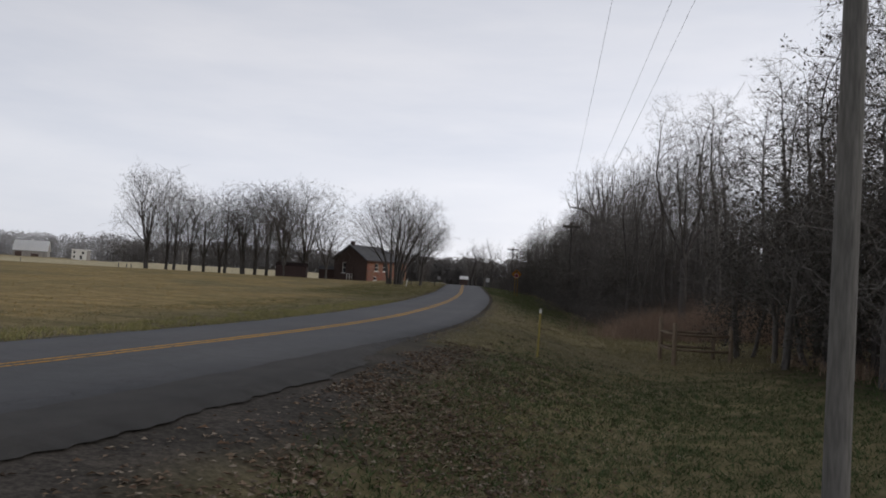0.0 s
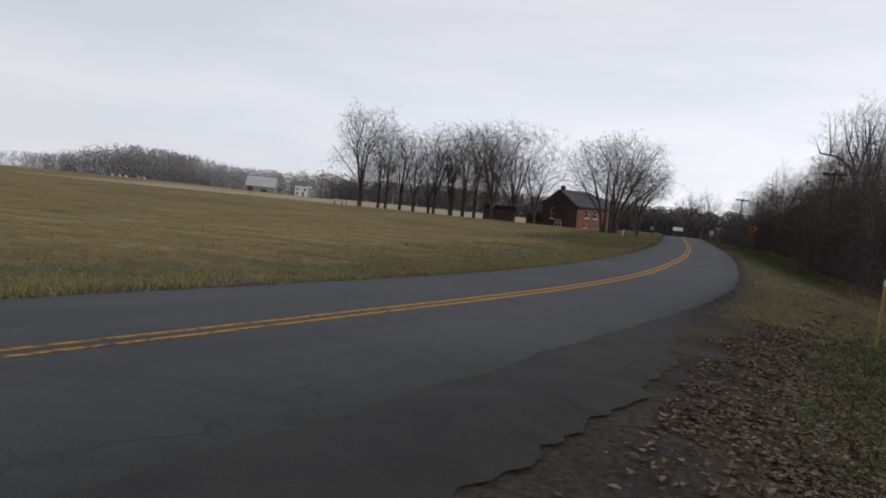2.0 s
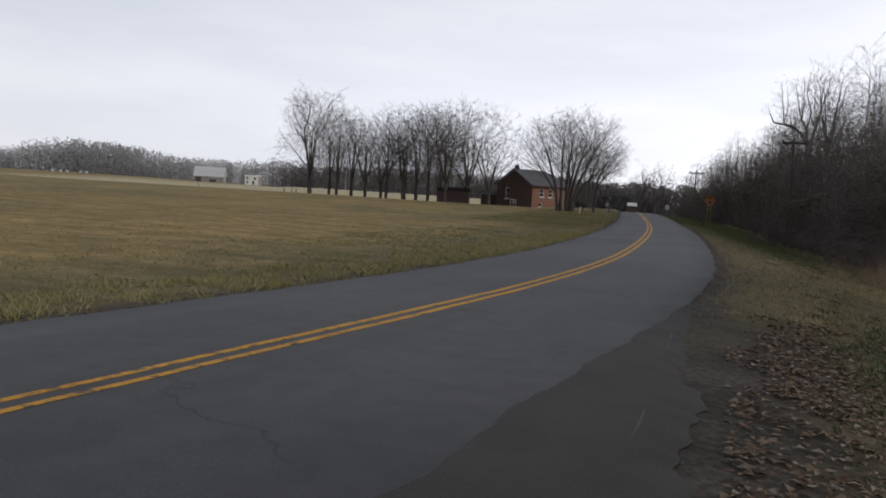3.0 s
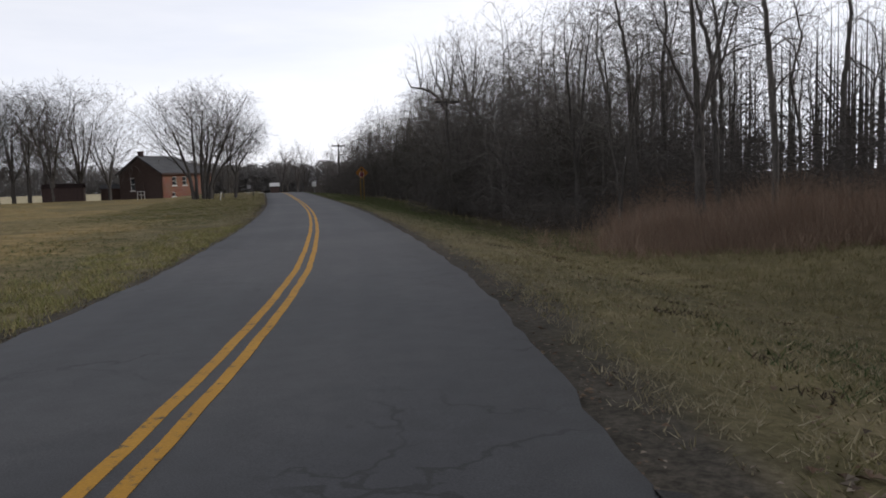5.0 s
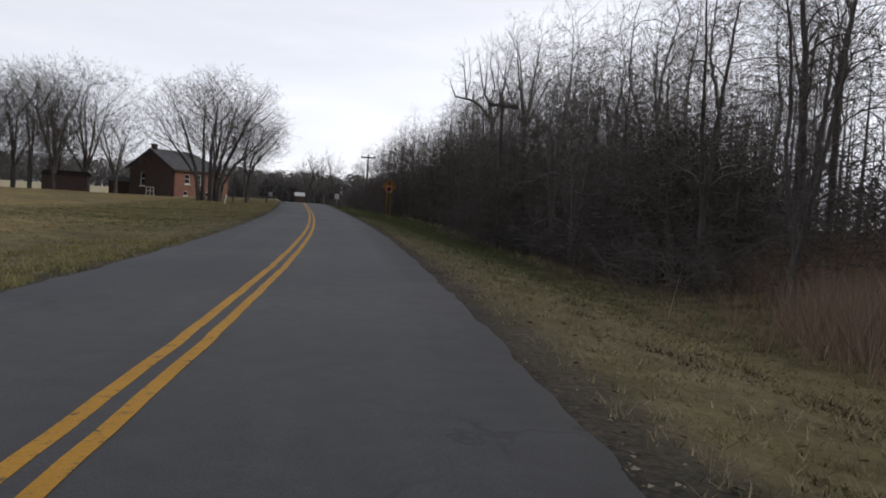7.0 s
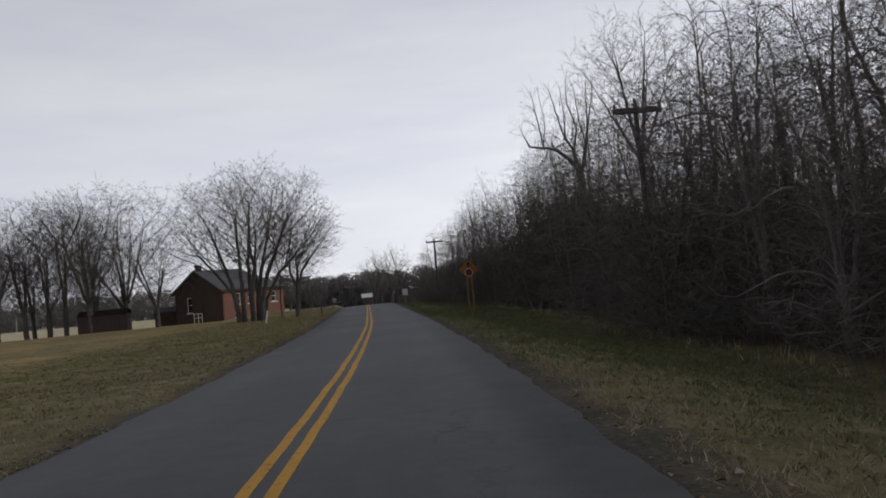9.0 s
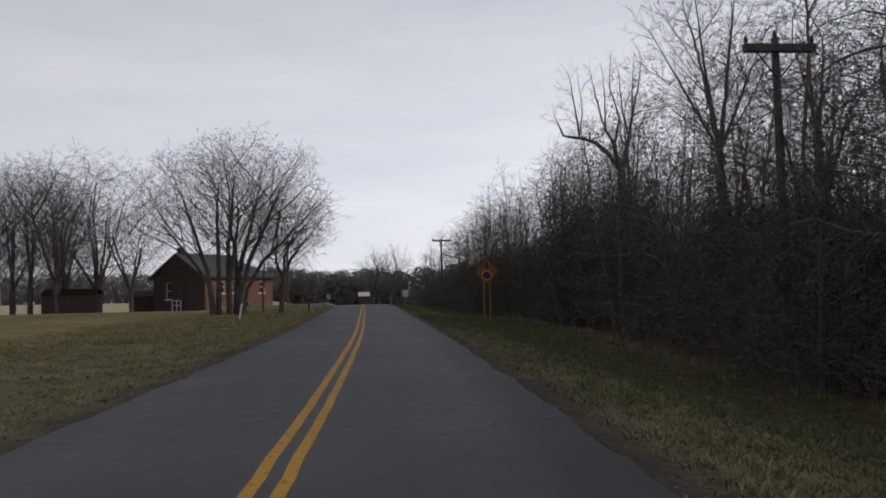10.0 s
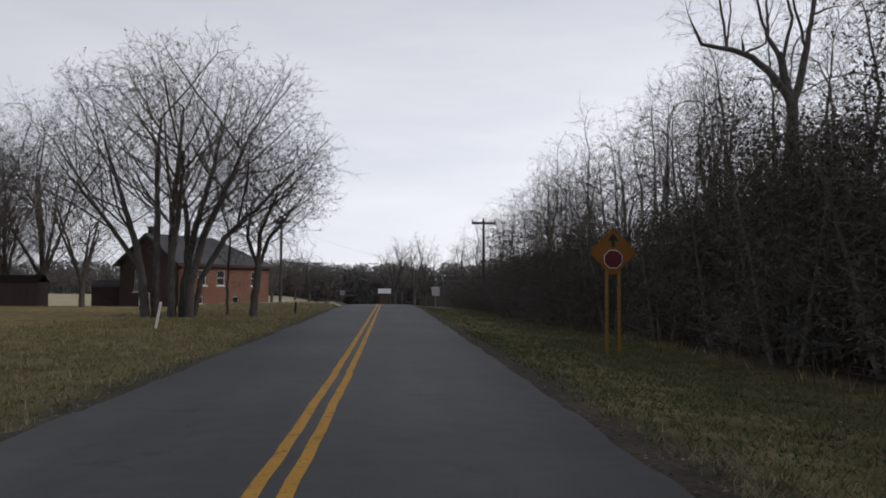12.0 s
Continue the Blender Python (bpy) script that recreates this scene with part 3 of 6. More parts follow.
# ---------------------------------------------------------------- trees
class Tree:
    """A bare tree that grows towards scattered points of its crown, its limbs as thick as the twigs they carry ask for."""

    def __init__(self, seed, stride=0.4, reach=2.6, near=0.55, rise=0.25, drive=0.6, wiggle=0.12):
        self.r, self.rand = random.Random(seed), np.random.default_rng(seed)
        self.stride, self.reach, self.near = stride, reach, near
        self.rise, self.drive, self.wiggle = rise, drive, wiggle
        self.at, self.parent, self.least, self.way = [], [], [], []
        self.goals = np.zeros((0, 3))
        self.wood, self.fine, self.leaves = ([], []), ([], []), ([], [])

    def stem(self, points, thick, thin, parent=-1):
        """A given trunk or limb, through points; returns its last node."""
        pts = [np.array(p, float) for p in points]
        total = sum(np.linalg.norm(b - a) for a, b in zip(pts, pts[1:]))
        gone = 0.0
        if parent < 0:
            self.add(pts[0], -1, thick, (0, 0, 1))
            parent = len(self.at) - 1
        for a, b in zip(pts, pts[1:]):
            d = np.linalg.norm(b - a)
            n = max(1, round(d / self.stride))
            for k in range(1, n + 1):
                p = a + (b - a) * k / n + self.rand.normal(0, 0.02, 3) * (k < n)
                q = (gone + d * k / n) / total
                self.add(p, parent, thick + (thin - thick) * q, (b - a) / d)
                parent = len(self.at) - 1
            gone += d
        return parent

    def add(self, p, parent, least, way):
        self.at.append(np.array(p, float))
        self.parent.append(parent)
        self.least.append(least)
        self.way.append(np.array(way, float))

    def crown(self, blobs, count):
        """Scatter goals through ellipsoids (x, y, z, half widths in x and y, half height), by their volume."""
        size = np.array([b[3] * b[4] * b[5] for b in blobs])
        pick = self.rand.choice(len(blobs), count, p=size / size.sum())
        d = self.rand.normal(size=(count, 3))
        d *= (self.rand.random(count) ** (1 / 2.6) / np.linalg.norm(d, axis=1))[:, None]
        bl = np.array(blobs)[pick]
        self.goals = np.concatenate([self.goals, bl[:, :3] + d * bl[:, 3:]])
        return self

    def boughs(self, blobs, count, low, up=0.75, most=7.0):
        """Straight side limbs that rise from the stems and run out to the crown's edge."""
        bl = np.array(blobs)
        stems = [i for i in range(len(self.at)) if self.at[i][2] > low and self.least[i] > 0.03]
        middle = np.mean([self.at[i][:2] for i in stems], axis=0)
        for i in self.rand.choice(stems, count):
            away = np.append(self.at[i][:2] - middle, 0.0)
            d = self.rand.normal(0, 0.75, 3) * (1, 1, 0.25) + away / (np.linalg.norm(away) + 0.8) * 0.6
            flat = np.linalg.norm(d[:2]) + 1e-6
            d = d / flat + (0, 0, up * self.rand.uniform(0.7, 1.6))
            d /= np.linalg.norm(d)
            p, parent, gone = self.at[i].copy(), int(i), 0.0
            long = most * self.rand.uniform(0.55, 1.0)
            while gone < long:
                d = d + self.rand.normal(0, 0.05, 3) + (0, 0, 0.02)
                d /= np.linalg.norm(d)
                p = p + d * self.stride
                gone += self.stride
                if gone > 1.0 and not ((((p - bl[:, :3]) / bl[:, 3:]) ** 2).sum(1) < 1.0).any():
                    break
                self.add(p, parent, 0.0, d)
                parent = len(self.at) - 1
        return self

    def flesh(self, count, spread):
        """Scatter fine goals round the limbs that have grown, so that the crown clumps along them and leaves gaps."""
        grown = np.array([p for p, least in zip(self.at, self.least) if least < 0.07 and p[2] > 1.5])
        pick = grown[self.rand.integers(0, len(grown), count)]
        self.goals = pick + self.rand.normal(0, 1, (count, 3)) * (spread, spread, spread * 0.85)
        return self

    def limbs(self, rounds, reach, near):
        """Grow the main limbs first, through sparse goals far apart."""
        fine = self.reach, self.near, self.drive, self.wiggle
        self.reach, self.near, self.drive, self.wiggle = reach, near, 1.5, 0.06
        self.grow(rounds)
        self.reach, self.near, self.drive, self.wiggle = fine
        return self

    def grow(self, rounds=70):
        goals = self.goals
        nodes = np.array(self.at)
        gap = np.full(len(goals), 1e9)
        who = np.zeros(len(goals), int)
        for i in range(0, len(nodes), 400):
            d = np.linalg.norm(goals[:, None] - nodes[None, i:i + 400], axis=2)
            k = d.argmin(1)
            better = d[np.arange(len(goals)), k] < gap
            gap[better], who[better] = d[better, k[better]], k[better] + i
        kids = {}
        for turn in range(rounds):
            live = gap < (self.reach if turn > 6 else self.reach * 2.5)
            if not live.any():
                break
            pull = goals[live] - nodes[who[live]]
            pull /= np.linalg.norm(pull, axis=1)[:, None] + 1e-9
            ids, inv = np.unique(who[live], return_inverse=True)
            total = np.zeros((len(ids), 3))
            np.add.at(total, inv, pull)
            fresh = []
            for j, k in enumerate(ids):
                d = total[j] / (np.linalg.norm(total[j]) + 1e-9)
                d = d + self.drive * self.way[k] + (0, 0, self.rise) + self.rand.normal(0, self.wiggle, 3)
                d /= np.linalg.norm(d)
                sibs = kids.setdefault(int(k), [])
                if len(sibs) >= 3 or any(float(d @ s) > 0.86 for s in sibs):
                    continue
                sibs.append(d)
                self.add(nodes[k] + d * self.stride, int(k), 0.0, d)
                fresh.append(self.at[-1])
            if not fresh:
                break
            first = len(nodes)
            new_nodes = np.array(fresh)
            nodes = np.concatenate([nodes, new_nodes])
            d = np.linalg.norm(goals[:, None] - new_nodes[None], axis=2)
            k = d.argmin(1)
            dist = d[np.arange(len(goals)), k]
            better = dist < gap
            gap[better], who[better] = dist[better], k[better] + first
            stay = gap > self.near
            goals, gap, who = goals[stay], gap[stay], who[stay]
            if not len(goals):
                break
        return self

    def shape(self, tip=0.007, power=2.3, limb=0.05, sides=(9, 5, 3), twigs=2.0, twig=(0.3, 0.8), twig_width=0.005, leaf_chance=0.0):
        """Turn the nodes into tubes: chains of limbs, then fine twigs on the thin ends."""
        n = len(self.at)
        flow, kids = np.zeros(n), [[] for _ in range(n)]
        for i in range(n - 1, -1, -1):
            if not kids[i]:
                flow[i] = tip ** power
            if self.parent[i] >= 0:
                kids[self.parent[i]].append(i)
                flow[self.parent[i]] += flow[i]
        radius = np.maximum(flow ** (1 / power), np.array(self.least))
        for i in range(n):
            p = self.parent[i]
            if p >= 0:
                radius[i] = min(radius[i], radius[p])
        starts = [(i, -1) for i in range(n) if self.parent[i] < 0]
        while starts:
            i, root = starts.pop()
            chain = [root, i] if root >= 0 else [i]
            while kids[i]:
                order = sorted(kids[i], key=lambda c: -radius[c])
                starts += [(c, i) for c in order[1:]]
                i = order[0]
                chain.append(i)
            if len(chain) < 2:
                continue
            rad = [float(radius[c]) for c in chain]
            if root >= 0:
                rad[0] = min(rad[0], rad[1] * 1.25)
            if rad[0] < 0.013 and len(chain) <= 4:
                self.spike(Vector(self.at[chain[0]]), Vector(self.at[chain[-1]]), rad[0])
                continue
            cut = next((k for k, q in enumerate(rad) if q < limb), len(rad))
            if cut >= 2:
                self.run(self.wood, chain[:cut + 1], rad[:cut + 1], sides[0] if rad[0] > 0.1 else sides[1])
            if cut < len(chain):
                lo = max(cut - 1, 0) if cut >= 2 else 0
                keep = list(range(lo, len(chain), 2))
                if keep[-1] != len(chain) - 1:
                    keep.append(len(chain) - 1)
                if cut >= 2 and len(keep) > 1:
                    keep[0] = min(cut, len(chain) - 1)
                if len(keep) > 1 and keep[0] != keep[1]:
                    self.run(self.fine, [chain[k] for k in keep], [rad[k] for k in keep], sides[2])
        r = self.r
        for i in range(n):
            if radius[i] > limb * 0.45 or self.least[i] > 0:
                continue
            many = twigs * (1.6 if not kids[i] else 1.0)
            for _ in range(int(many) + (r.random() < many % 1)):
                a = Vector(self.at[i])
                d = Vector(self.way[i]) + Vector((r.gauss(0, 0.42), r.gauss(0, 0.42), r.gauss(0.08, 0.36)))
                self.spike(a, a + d.normalized() * r.uniform(*twig), min(twig_width, float(radius[i])))
                if leaf_chance and r.random() < leaf_chance:
                    self.leaf(a + d.normalized() * r.uniform(*twig))
        return self

    def run(self, lists, chain, rad, sides):
        tube(*lists, [Vector(self.at[c]) for c in chain], rad, sides)

    def spike(self, a, b, w):
        """A fine twig that tapers to a point."""
        v, f = self.fine
        d = b - a
        u = d.orthogonal().normalized() * w
        t = d.normalized().cross(u)
        i = len(v)
        v += [tuple(a + u), tuple(a - 0.5 * u + 0.87 * t), tuple(a - 0.5 * u - 0.87 * t), tuple(b)]
        f += [(i, i + 1, i + 3), (i + 1, i + 2, i + 3)]

    def leaf(self, p, size=(0.05, 0.09)):
        r = self.r
        v, f = self.leaves
        a = Vector((r.gauss(0, 1), r.gauss(0, 1), r.gauss(0, 1))).normalized() * r.uniform(*size)
        b = Vector((r.gauss(0, 1), r.gauss(0, 1), r.gauss(0, 1))).normalized() * r.uniform(*size)
        i = len(v)
        v += [tuple(p - a), tuple(p + b), tuple(p + a)]
        f.append((i, i + 1, i + 2))

    def thing(self, wood, fine, label, category="tree", group="", leaf=None, name="tree", cover=("leaf_cover", "few brown leaves still clinging")):
        root = new(name)
        mesh_part("trunk", mesh_from("trunk", *self.wood, wood, True), root)
        mesh_part("crown", mesh_from("crown", *self.fine, fine, False), root)
        if leaf and self.leaves[1]:
            tagged(mesh_part(cover[0], mesh_from(cover[0], *self.leaves, leaf), root, cover[1]), kind="stuff")
        return tagged(root, label, category, group)


def leader_tree(seed, height, width, goals, clear=0.3, thick=0.13, top=0.8, rise=0.32, sway=0.35, twigs=2.2, stems=1, tip=0.006, stride=0.34, twig=(0.25, 0.75), leaf_chance=0.0):
    """A woodland tree: one or more straight leaders, side branches rising from them, a narrow uneven crown."""
    t = Tree(seed, stride, 1.8, 0.34, rise, 0.8)
    r = t.r
    lean = Vector((r.uniform(-0.04, 0.04), r.uniform(-0.04, 0.04), 0)) * height
    base = t.stem([(0, 0, -0.3), (lean.x * 0.1, lean.y * 0.1, height * (clear * 0.7))], thick, thick * 0.85)
    foot = t.at[base]
    for s in range(stems):
        a = 2.6 * s + seed
        off = Vector((math.cos(a), math.sin(a), 0)) * (0.09 * height if stems > 1 else 0)
        pts = [foot]
        for k in (0.4, 0.7, 1.0):
            z = foot[2] + (height * top - foot[2]) * k
            pts.append((lean.x * k + off.x * k + r.uniform(-sway, sway), lean.y * k + off.y * k + r.uniform(-sway, sway), z))
        t.stem(pts, thick * (0.8 if stems == 1 else 0.62), 0.018, base)
    lo, hi = height * clear, height
    blobs = []
    for k in range(7):
        f = (k + 0.5) / 7
        z = lo + (hi - lo) * f
        w = width * (0.55 + 0.75 * math.sin(math.pi * min(1, f * 0.9 + 0.12))) * r.uniform(0.6, 1.1) * (1 - 0.45 * f)
        a = r.uniform(0, 6.28)
        blobs.append((lean.x * f + math.cos(a) * w * 0.35, lean.y * f + math.sin(a) * w * 0.35, z, w, w, (hi - lo) / 8))
    t.crown(blobs, round(goals * 0.06)).limbs(30, 4.0, 0.6)
    t.flesh(goals, width * 0.22).grow(14)
    return t.shape(tip=tip, power=1.95, limb=0.03, sides=(7, 4, 3), twigs=twigs, twig=twig, leaf_chance=leaf_chance)


def vase_tree(seed, height, width, goals, fork=0.16, thick=0.3, limbs=4, rise=0.4, twigs=2.3, tip=0.0062, low=0.14, lean=0.0, leaf_chance=0.0, stride=0.42):
    """A field tree: a short trunk that splits into rising limbs under a broad rounded crown."""
    t = Tree(seed, stride, 2.0, stride * 0.95, rise * 0.7, 0.85)
    r = t.r
    base = t.stem([(0, 0, -0.3), (lean * 0.3, 0.05, height * fork)], thick, thick * 0.8)
    foot = t.at[base]
    for k in range(limbs):
        a = 6.28 * k / limbs + seed + r.uniform(-0.4, 0.4)
        out = width * r.uniform(0.10, 0.30) * (0.3 if k == 0 else 1)
        h = height * r.uniform(0.5, 0.66)
        t.stem([foot, (foot[0] + math.cos(a) * out * 0.5, foot[1] + math.sin(a) * out * 0.5, (foot[2] + h) / 2), (lean + math.cos(a) * out, math.sin(a) * out, h)], thick * 0.6, 0.05, base)
    blobs, lo = [], height * low
    for k in range(11):
        f = (k + 0.5) / 11
        a = k * 2.4 + seed
        q = width * 0.46 * math.sqrt(f) * r.uniform(0.75, 1.12)
        top = lo + (height - lo) * (0.5 + 0.36 * math.sqrt(max(0.0, 1 - (q / (width * 0.62)) ** 2)))
        blobs.append((lean + math.cos(a) * q, math.sin(a) * q, top - r.uniform(0, 0.14) * height, width * 0.24, width * 0.24, (height - lo) * 0.2))
    for k in range(8):
        a = k * 0.785 + seed
        blobs.append((lean + math.cos(a) * width * 0.35, math.sin(a) * width * 0.35, lo + (height - lo) * r.uniform(0.2, 0.5), width * 0.2, width * 0.2, (height - lo) * 0.15))
    blobs.append((lean, 0, lo + (height - lo) * 0.5, width * 0.42, width * 0.42, (height - lo) * 0.44))
    t.boughs(blobs, 46, height * low, 0.75, height * 0.42)
    t.crown(blobs, round(goals * 0.045)).limbs(40, 3.2, 0.8)
    t.rise, t.drive, t.wiggle = 0.08 * rise, 0.55, 0.2
    t.flesh(round(goals * 1.2), width * 0.085).grow(14)
    return t.shape(tip=tip, power=1.92, limb=0.045, twigs=twigs, leaf_chance=leaf_chance, twig=(0.35, 0.95), twig_width=0.0068)


def stand(thing, x, y, turn=0.0, size=1.0, sink=0.0):
    m = Matrix.Translation((x, y, float(land(x, y)) - sink)) @ Matrix.Rotation(turn, 4, "Z") @ Matrix.Diagonal((size, size, size, 1))
    return m


def place(thing, x, y, turn=0.0, size=1.0):
    thing.matrix_basis = stand(thing, x, y, turn, size)
    return thing


def copy_at(thing, x, y, turn, size, tall=1.0):
    c = copy_thing(thing, Matrix.Identity(4))
    c.matrix_basis = stand(thing, x, y, turn, size) @ Matrix.Diagonal((1, 1, tall, 1))
    return c


# the broad many-stemmed maple by the farmhouse
def build_maple():
    t = Tree(5, 0.30, 1.6, 0.30, 0.22, 0.85, 0.10)
    stems = [((-0.95, -0.6), 0.24, [(-1.1, 1.6), (-1.35, 3.2), (-2.1, 5.6), (-2.9, 8.2)], -0.4), ((-0.6, -0.2), 0.23, [(-0.65, 1.8), (-0.7, 4.2), (-0.8, 7.0), (-0.7, 9.6)], 0.3),
             ((-0.9, -0.4), 0.15, [(-1.35, 2.4), (-2.7, 4.4), (-4.3, 6.4)], -0.8), ((0.05, 0.2), 0.22, [(0.0, 2.0), (0.0, 4.6), (0.3, 7.4), (0.5, 10.0)], -0.5),
             ((0.5, 0.3), 0.24, [(0.55, 1.7), (0.9, 4.0), (1.6, 6.8), (2.2, 9.6)], 0.4), ((0.85, 0.0), 0.23, [(0.95, 1.6), (1.5, 3.8), (2.8, 6.6), (3.8, 9.0)], -0.6),
             ((0.95, 0.5), 0.16, [(1.25, 1.8), (2.3, 3.8), (4.3, 5.8), (5.6, 7.2)], 0.3), ((0.4, 0.6), 0.15, [(0.4, 2.2), (0.2, 4.6), (-0.4, 7.2)], 2.6), ((0.2, -0.4), 0.14, [(0.3, 2.4), (0.8, 4.8), (1.2, 7.4)], -2.8)]
    for (x, y), rad, rest, dy in stems:
        t.stem([(x, y, -0.4)] + [(px, y + dy * pz / 8, pz) for px, pz in rest], rad, 0.05)
    blobs = [(-5.0, 0, 7.5, 2.2, 3.0, 2.5), (-3.3, 0.3, 9.3, 2.6, 3.2, 2.5), (-0.9, 0, 10.5, 2.6, 3.2, 2.5), (1.9, 0.2, 10.7, 2.6, 3.2, 2.5), (4.2, 0, 9.7, 2.2, 3.0, 2.5), (5.4, 0, 7.9, 1.7, 2.6, 2.4),
             (0.5, -3.6, 8.2, 4.6, 2.4, 3.5), (0.5, 3.8, 8.2, 4.6, 2.4, 3.5), (0.4, 0, 7.1, 5.2, 4.2, 2.7), (-3.8, -0.5, 5.8, 1.9, 2.2, 1.3), (4.3, 0.2, 5.7, 1.7, 2.2, 1.3)]
    t.boughs(blobs, 130, 4.0, 0.7, 7.0)
    t.crown(blobs, 420).limbs(40, 2.6, 0.6)
    t.rise, t.drive, t.wiggle = 0.04, 0.45, 0.22
    t.flesh(30000, 0.5).grow(13)
    t.shape(tip=0.0055, power=1.92, limb=0.035, twigs=2.6, twig=(0.2, 0.6), twig_width=0.0056, leaf_chance=0.012)
    return t.thing(BARK, TWIG, "broad leafless maple with many trunks beside the farmhouse", "tree", leaf=CLING_LEAF, name="maple_tree")


place(build_maple(), -8.1, 105.2, 0.0, 0.96)
small_tree = vase_tree(11, 8.8, 6.0, 2600, 0.26, 0.13, 3, 0.25, 2.0, 0.006, 0.34, lean=0.9, leaf_chance=0.05, stride=0.32).thing(BARK, TWIG, "small leaning tree with a few brown leaves", "tree", leaf=CLING_LEAF)
place(small_tree, -4.7, 107.0, 0.4)
place(leader_tree(12, 8.4, 1.9, 800, 0.3, 0.08, rise=0.2, tip=0.005).thing(BARK, TWIG, "slim young tree between the maple and the road", "tree"), -6.0, 107.6)

# the row of bare trees along the far side of the field
ROW = "row of bare trees"
row_kinds = [vase_tree(21, 18.6, 10.4, 5600, 0.14, 0.27, 5, 0.3, tip=0.0075).thing(BARK, TWIG, "tall bare tree at the field's edge", "tree", ROW),
             vase_tree(22, 15.6, 7.6, 2900, 0.10, 0.20, 3, 0.5, tip=0.0075).thing(BARK, TWIG, "bare twin-stemmed tree at the field's edge", "tree", ROW),
             vase_tree(23, 15.0, 7.0, 2700, 0.2, 0.18, 3, 0.45, tip=0.0075).thing(BARK, TWIG, "slender bare tree at the field's edge", "tree", ROW),
             vase_tree(24, 11.0, 9.0, 2300, 0.16, 0.24, 5, 0.15, low=0.2).thing(BARK, TWIG, "low spreading bare tree at the field's edge", "tree", ROW),
             vase_tree(25, 14.8, 8.4, 3000, 0.16, 0.21, 4, 0.35, tip=0.0075).thing(BARK, TWIG, "round-crowned bare tree at the field's edge", "tree", ROW),
             vase_tree(26, 17.0, 13.6, 4300, 0.13, 0.28, 6, 0.12, low=0.12, lean=0.6).thing(BARK, TWIG, "broad bare tree with low sweeping branches beside the shed", "tree", ROW)]
ROW_PLAN = [(-56.2, 139, 0, 1.03), (-51.0, 139, 1, 1.02), (-47.5, 137, 2, 1.04), (-45.3, 138, 4, 0.98), (-40.5, 135, 2, 1.04), (-37.8, 136, 1, 1.10), (-36.0, 138, 4, 1.08),
            (-33.4, 136, 2, 1.06), (-31.0, 139, 1, 1.04), (-29.6, 133, 4, 1.14), (-26.6, 136.4, 5, 1.0), (-53.2, 141, 2, 1.0), (-43.0, 140, 3, 1.15), (-38.9, 141, 1, 0.96), (-32.2, 140.5, 2, 0.98), (-22.3, 133, 3, 1.04)]
used = set()
for i, (x, y, k, s) in enumerate(ROW_PLAN):
    if k in used:
        copy_at(row_kinds[k], x, y, 1.7 * i, s, 0.97 + 0.02 * (i % 4))
    else:
        used.add(k)
        place(row_kinds[k], x, y, 0.6 * k, s)

# ---------------------------------------------------------------- the woods beside the road
WOODS = "woodland trees"
wood_kinds = [leader_tree(31, 14.4, 2.1, 1150, 0.30, 0.12).thing(WOODS_BARK, WOODS_TWIG, "tall thin bare woodland tree", "tree", WOODS),
              leader_tree(32, 12.6, 1.9, 1000, 0.24, 0.10).thing(WOODS_BARK, WOODS_TWIG, "slender bare woodland tree", "tree", WOODS),
              leader_tree(33, 14.8, 2.6, 1500, 0.28, 0.17, stems=2).thing(WOODS_BARK, WOODS_TWIG, "stout bare woodland tree", "tree", WOODS),
              leader_tree(34, 13.0, 2.2, 1150, 0.18, 0.12, stems=2).thing(WOODS_BARK, WOODS_TWIG, "bare forked woodland tree", "tree", WOODS),
              leader_tree(35, 12.6, 2.7, 1300, 0.25, 0.13, rise=0.3).thing(WOODS_BARK, WOODS_TWIG, "wide-branched bare woodland tree", "tree", WOODS)]
deep_kinds = [leader_tree(41, 15.4, 2.0, 420, 0.46, 0.14, rise=0.6, twigs=0.8).thing(WOODS_BARK, WOODS_TWIG, "tall bare tree deep in the woods", "tree", WOODS),
              leader_tree(42, 14.4, 1.8, 360, 0.5, 0.10, rise=0.6, twigs=0.8).thing(WOODS_BARK, WOODS_TWIG, "pole-like bare tree deep in the woods", "tree", WOODS),
              leader_tree(43, 15.0, 1.9, 400, 0.42, 0.10, rise=0.6, twigs=0.8, sway=0.6).thing(WOODS_BARK, WOODS_TWIG, "thin crooked bare tree deep in the woods", "tree", WOODS)]


def build_fork_tree():
    """The tree whose trunk splits into a fan of rising limbs."""
    t = Tree(73, 0.32, 2.0, 0.33, 0.25, 0.5)
    base = t.stem([(0, 0, -0.4), (0.03, 0, 1.6), (0, 0.04, 3.4), (-0.03, 0.02, 4.6)], 0.24, 0.19)
    for dx, dy, rad, h in ((-0.40, 0.1, 0.09, 5.0), (-0.16, -0.15, 0.11, 6.4), (0.04, 0.2, 0.12, 7.2), (0.22, -0.05, 0.10, 6.4), (0.44, 0.1, 0.09, 5.2)):
        t.stem([t.at[base], (dx * h * 0.5, dy * h * 0.5, 4.6 + h * 0.45), (dx * h, dy * h, 4.6 + h)], rad, 0.02, base)
    t.crown([(0, 0, 9.6, 2.6, 2.2, 3.4), (-1.6, 0, 8.6, 1.6, 1.6, 2.4), (1.8, 0, 8.6, 1.6, 1.6, 2.4)], 90).limbs(30, 4.5, 0.7)
    t.flesh(1900, 0.5).grow(16)
    t.shape(tip=0.007, limb=0.035, sides=(9, 5, 3))
    return t.thing(BARK, TWIG, "stout bare tree forking low into rising limbs", "tree", WOODS)


place(build_fork_tree(), 11.9, 39.2, 0.0, 0.82)


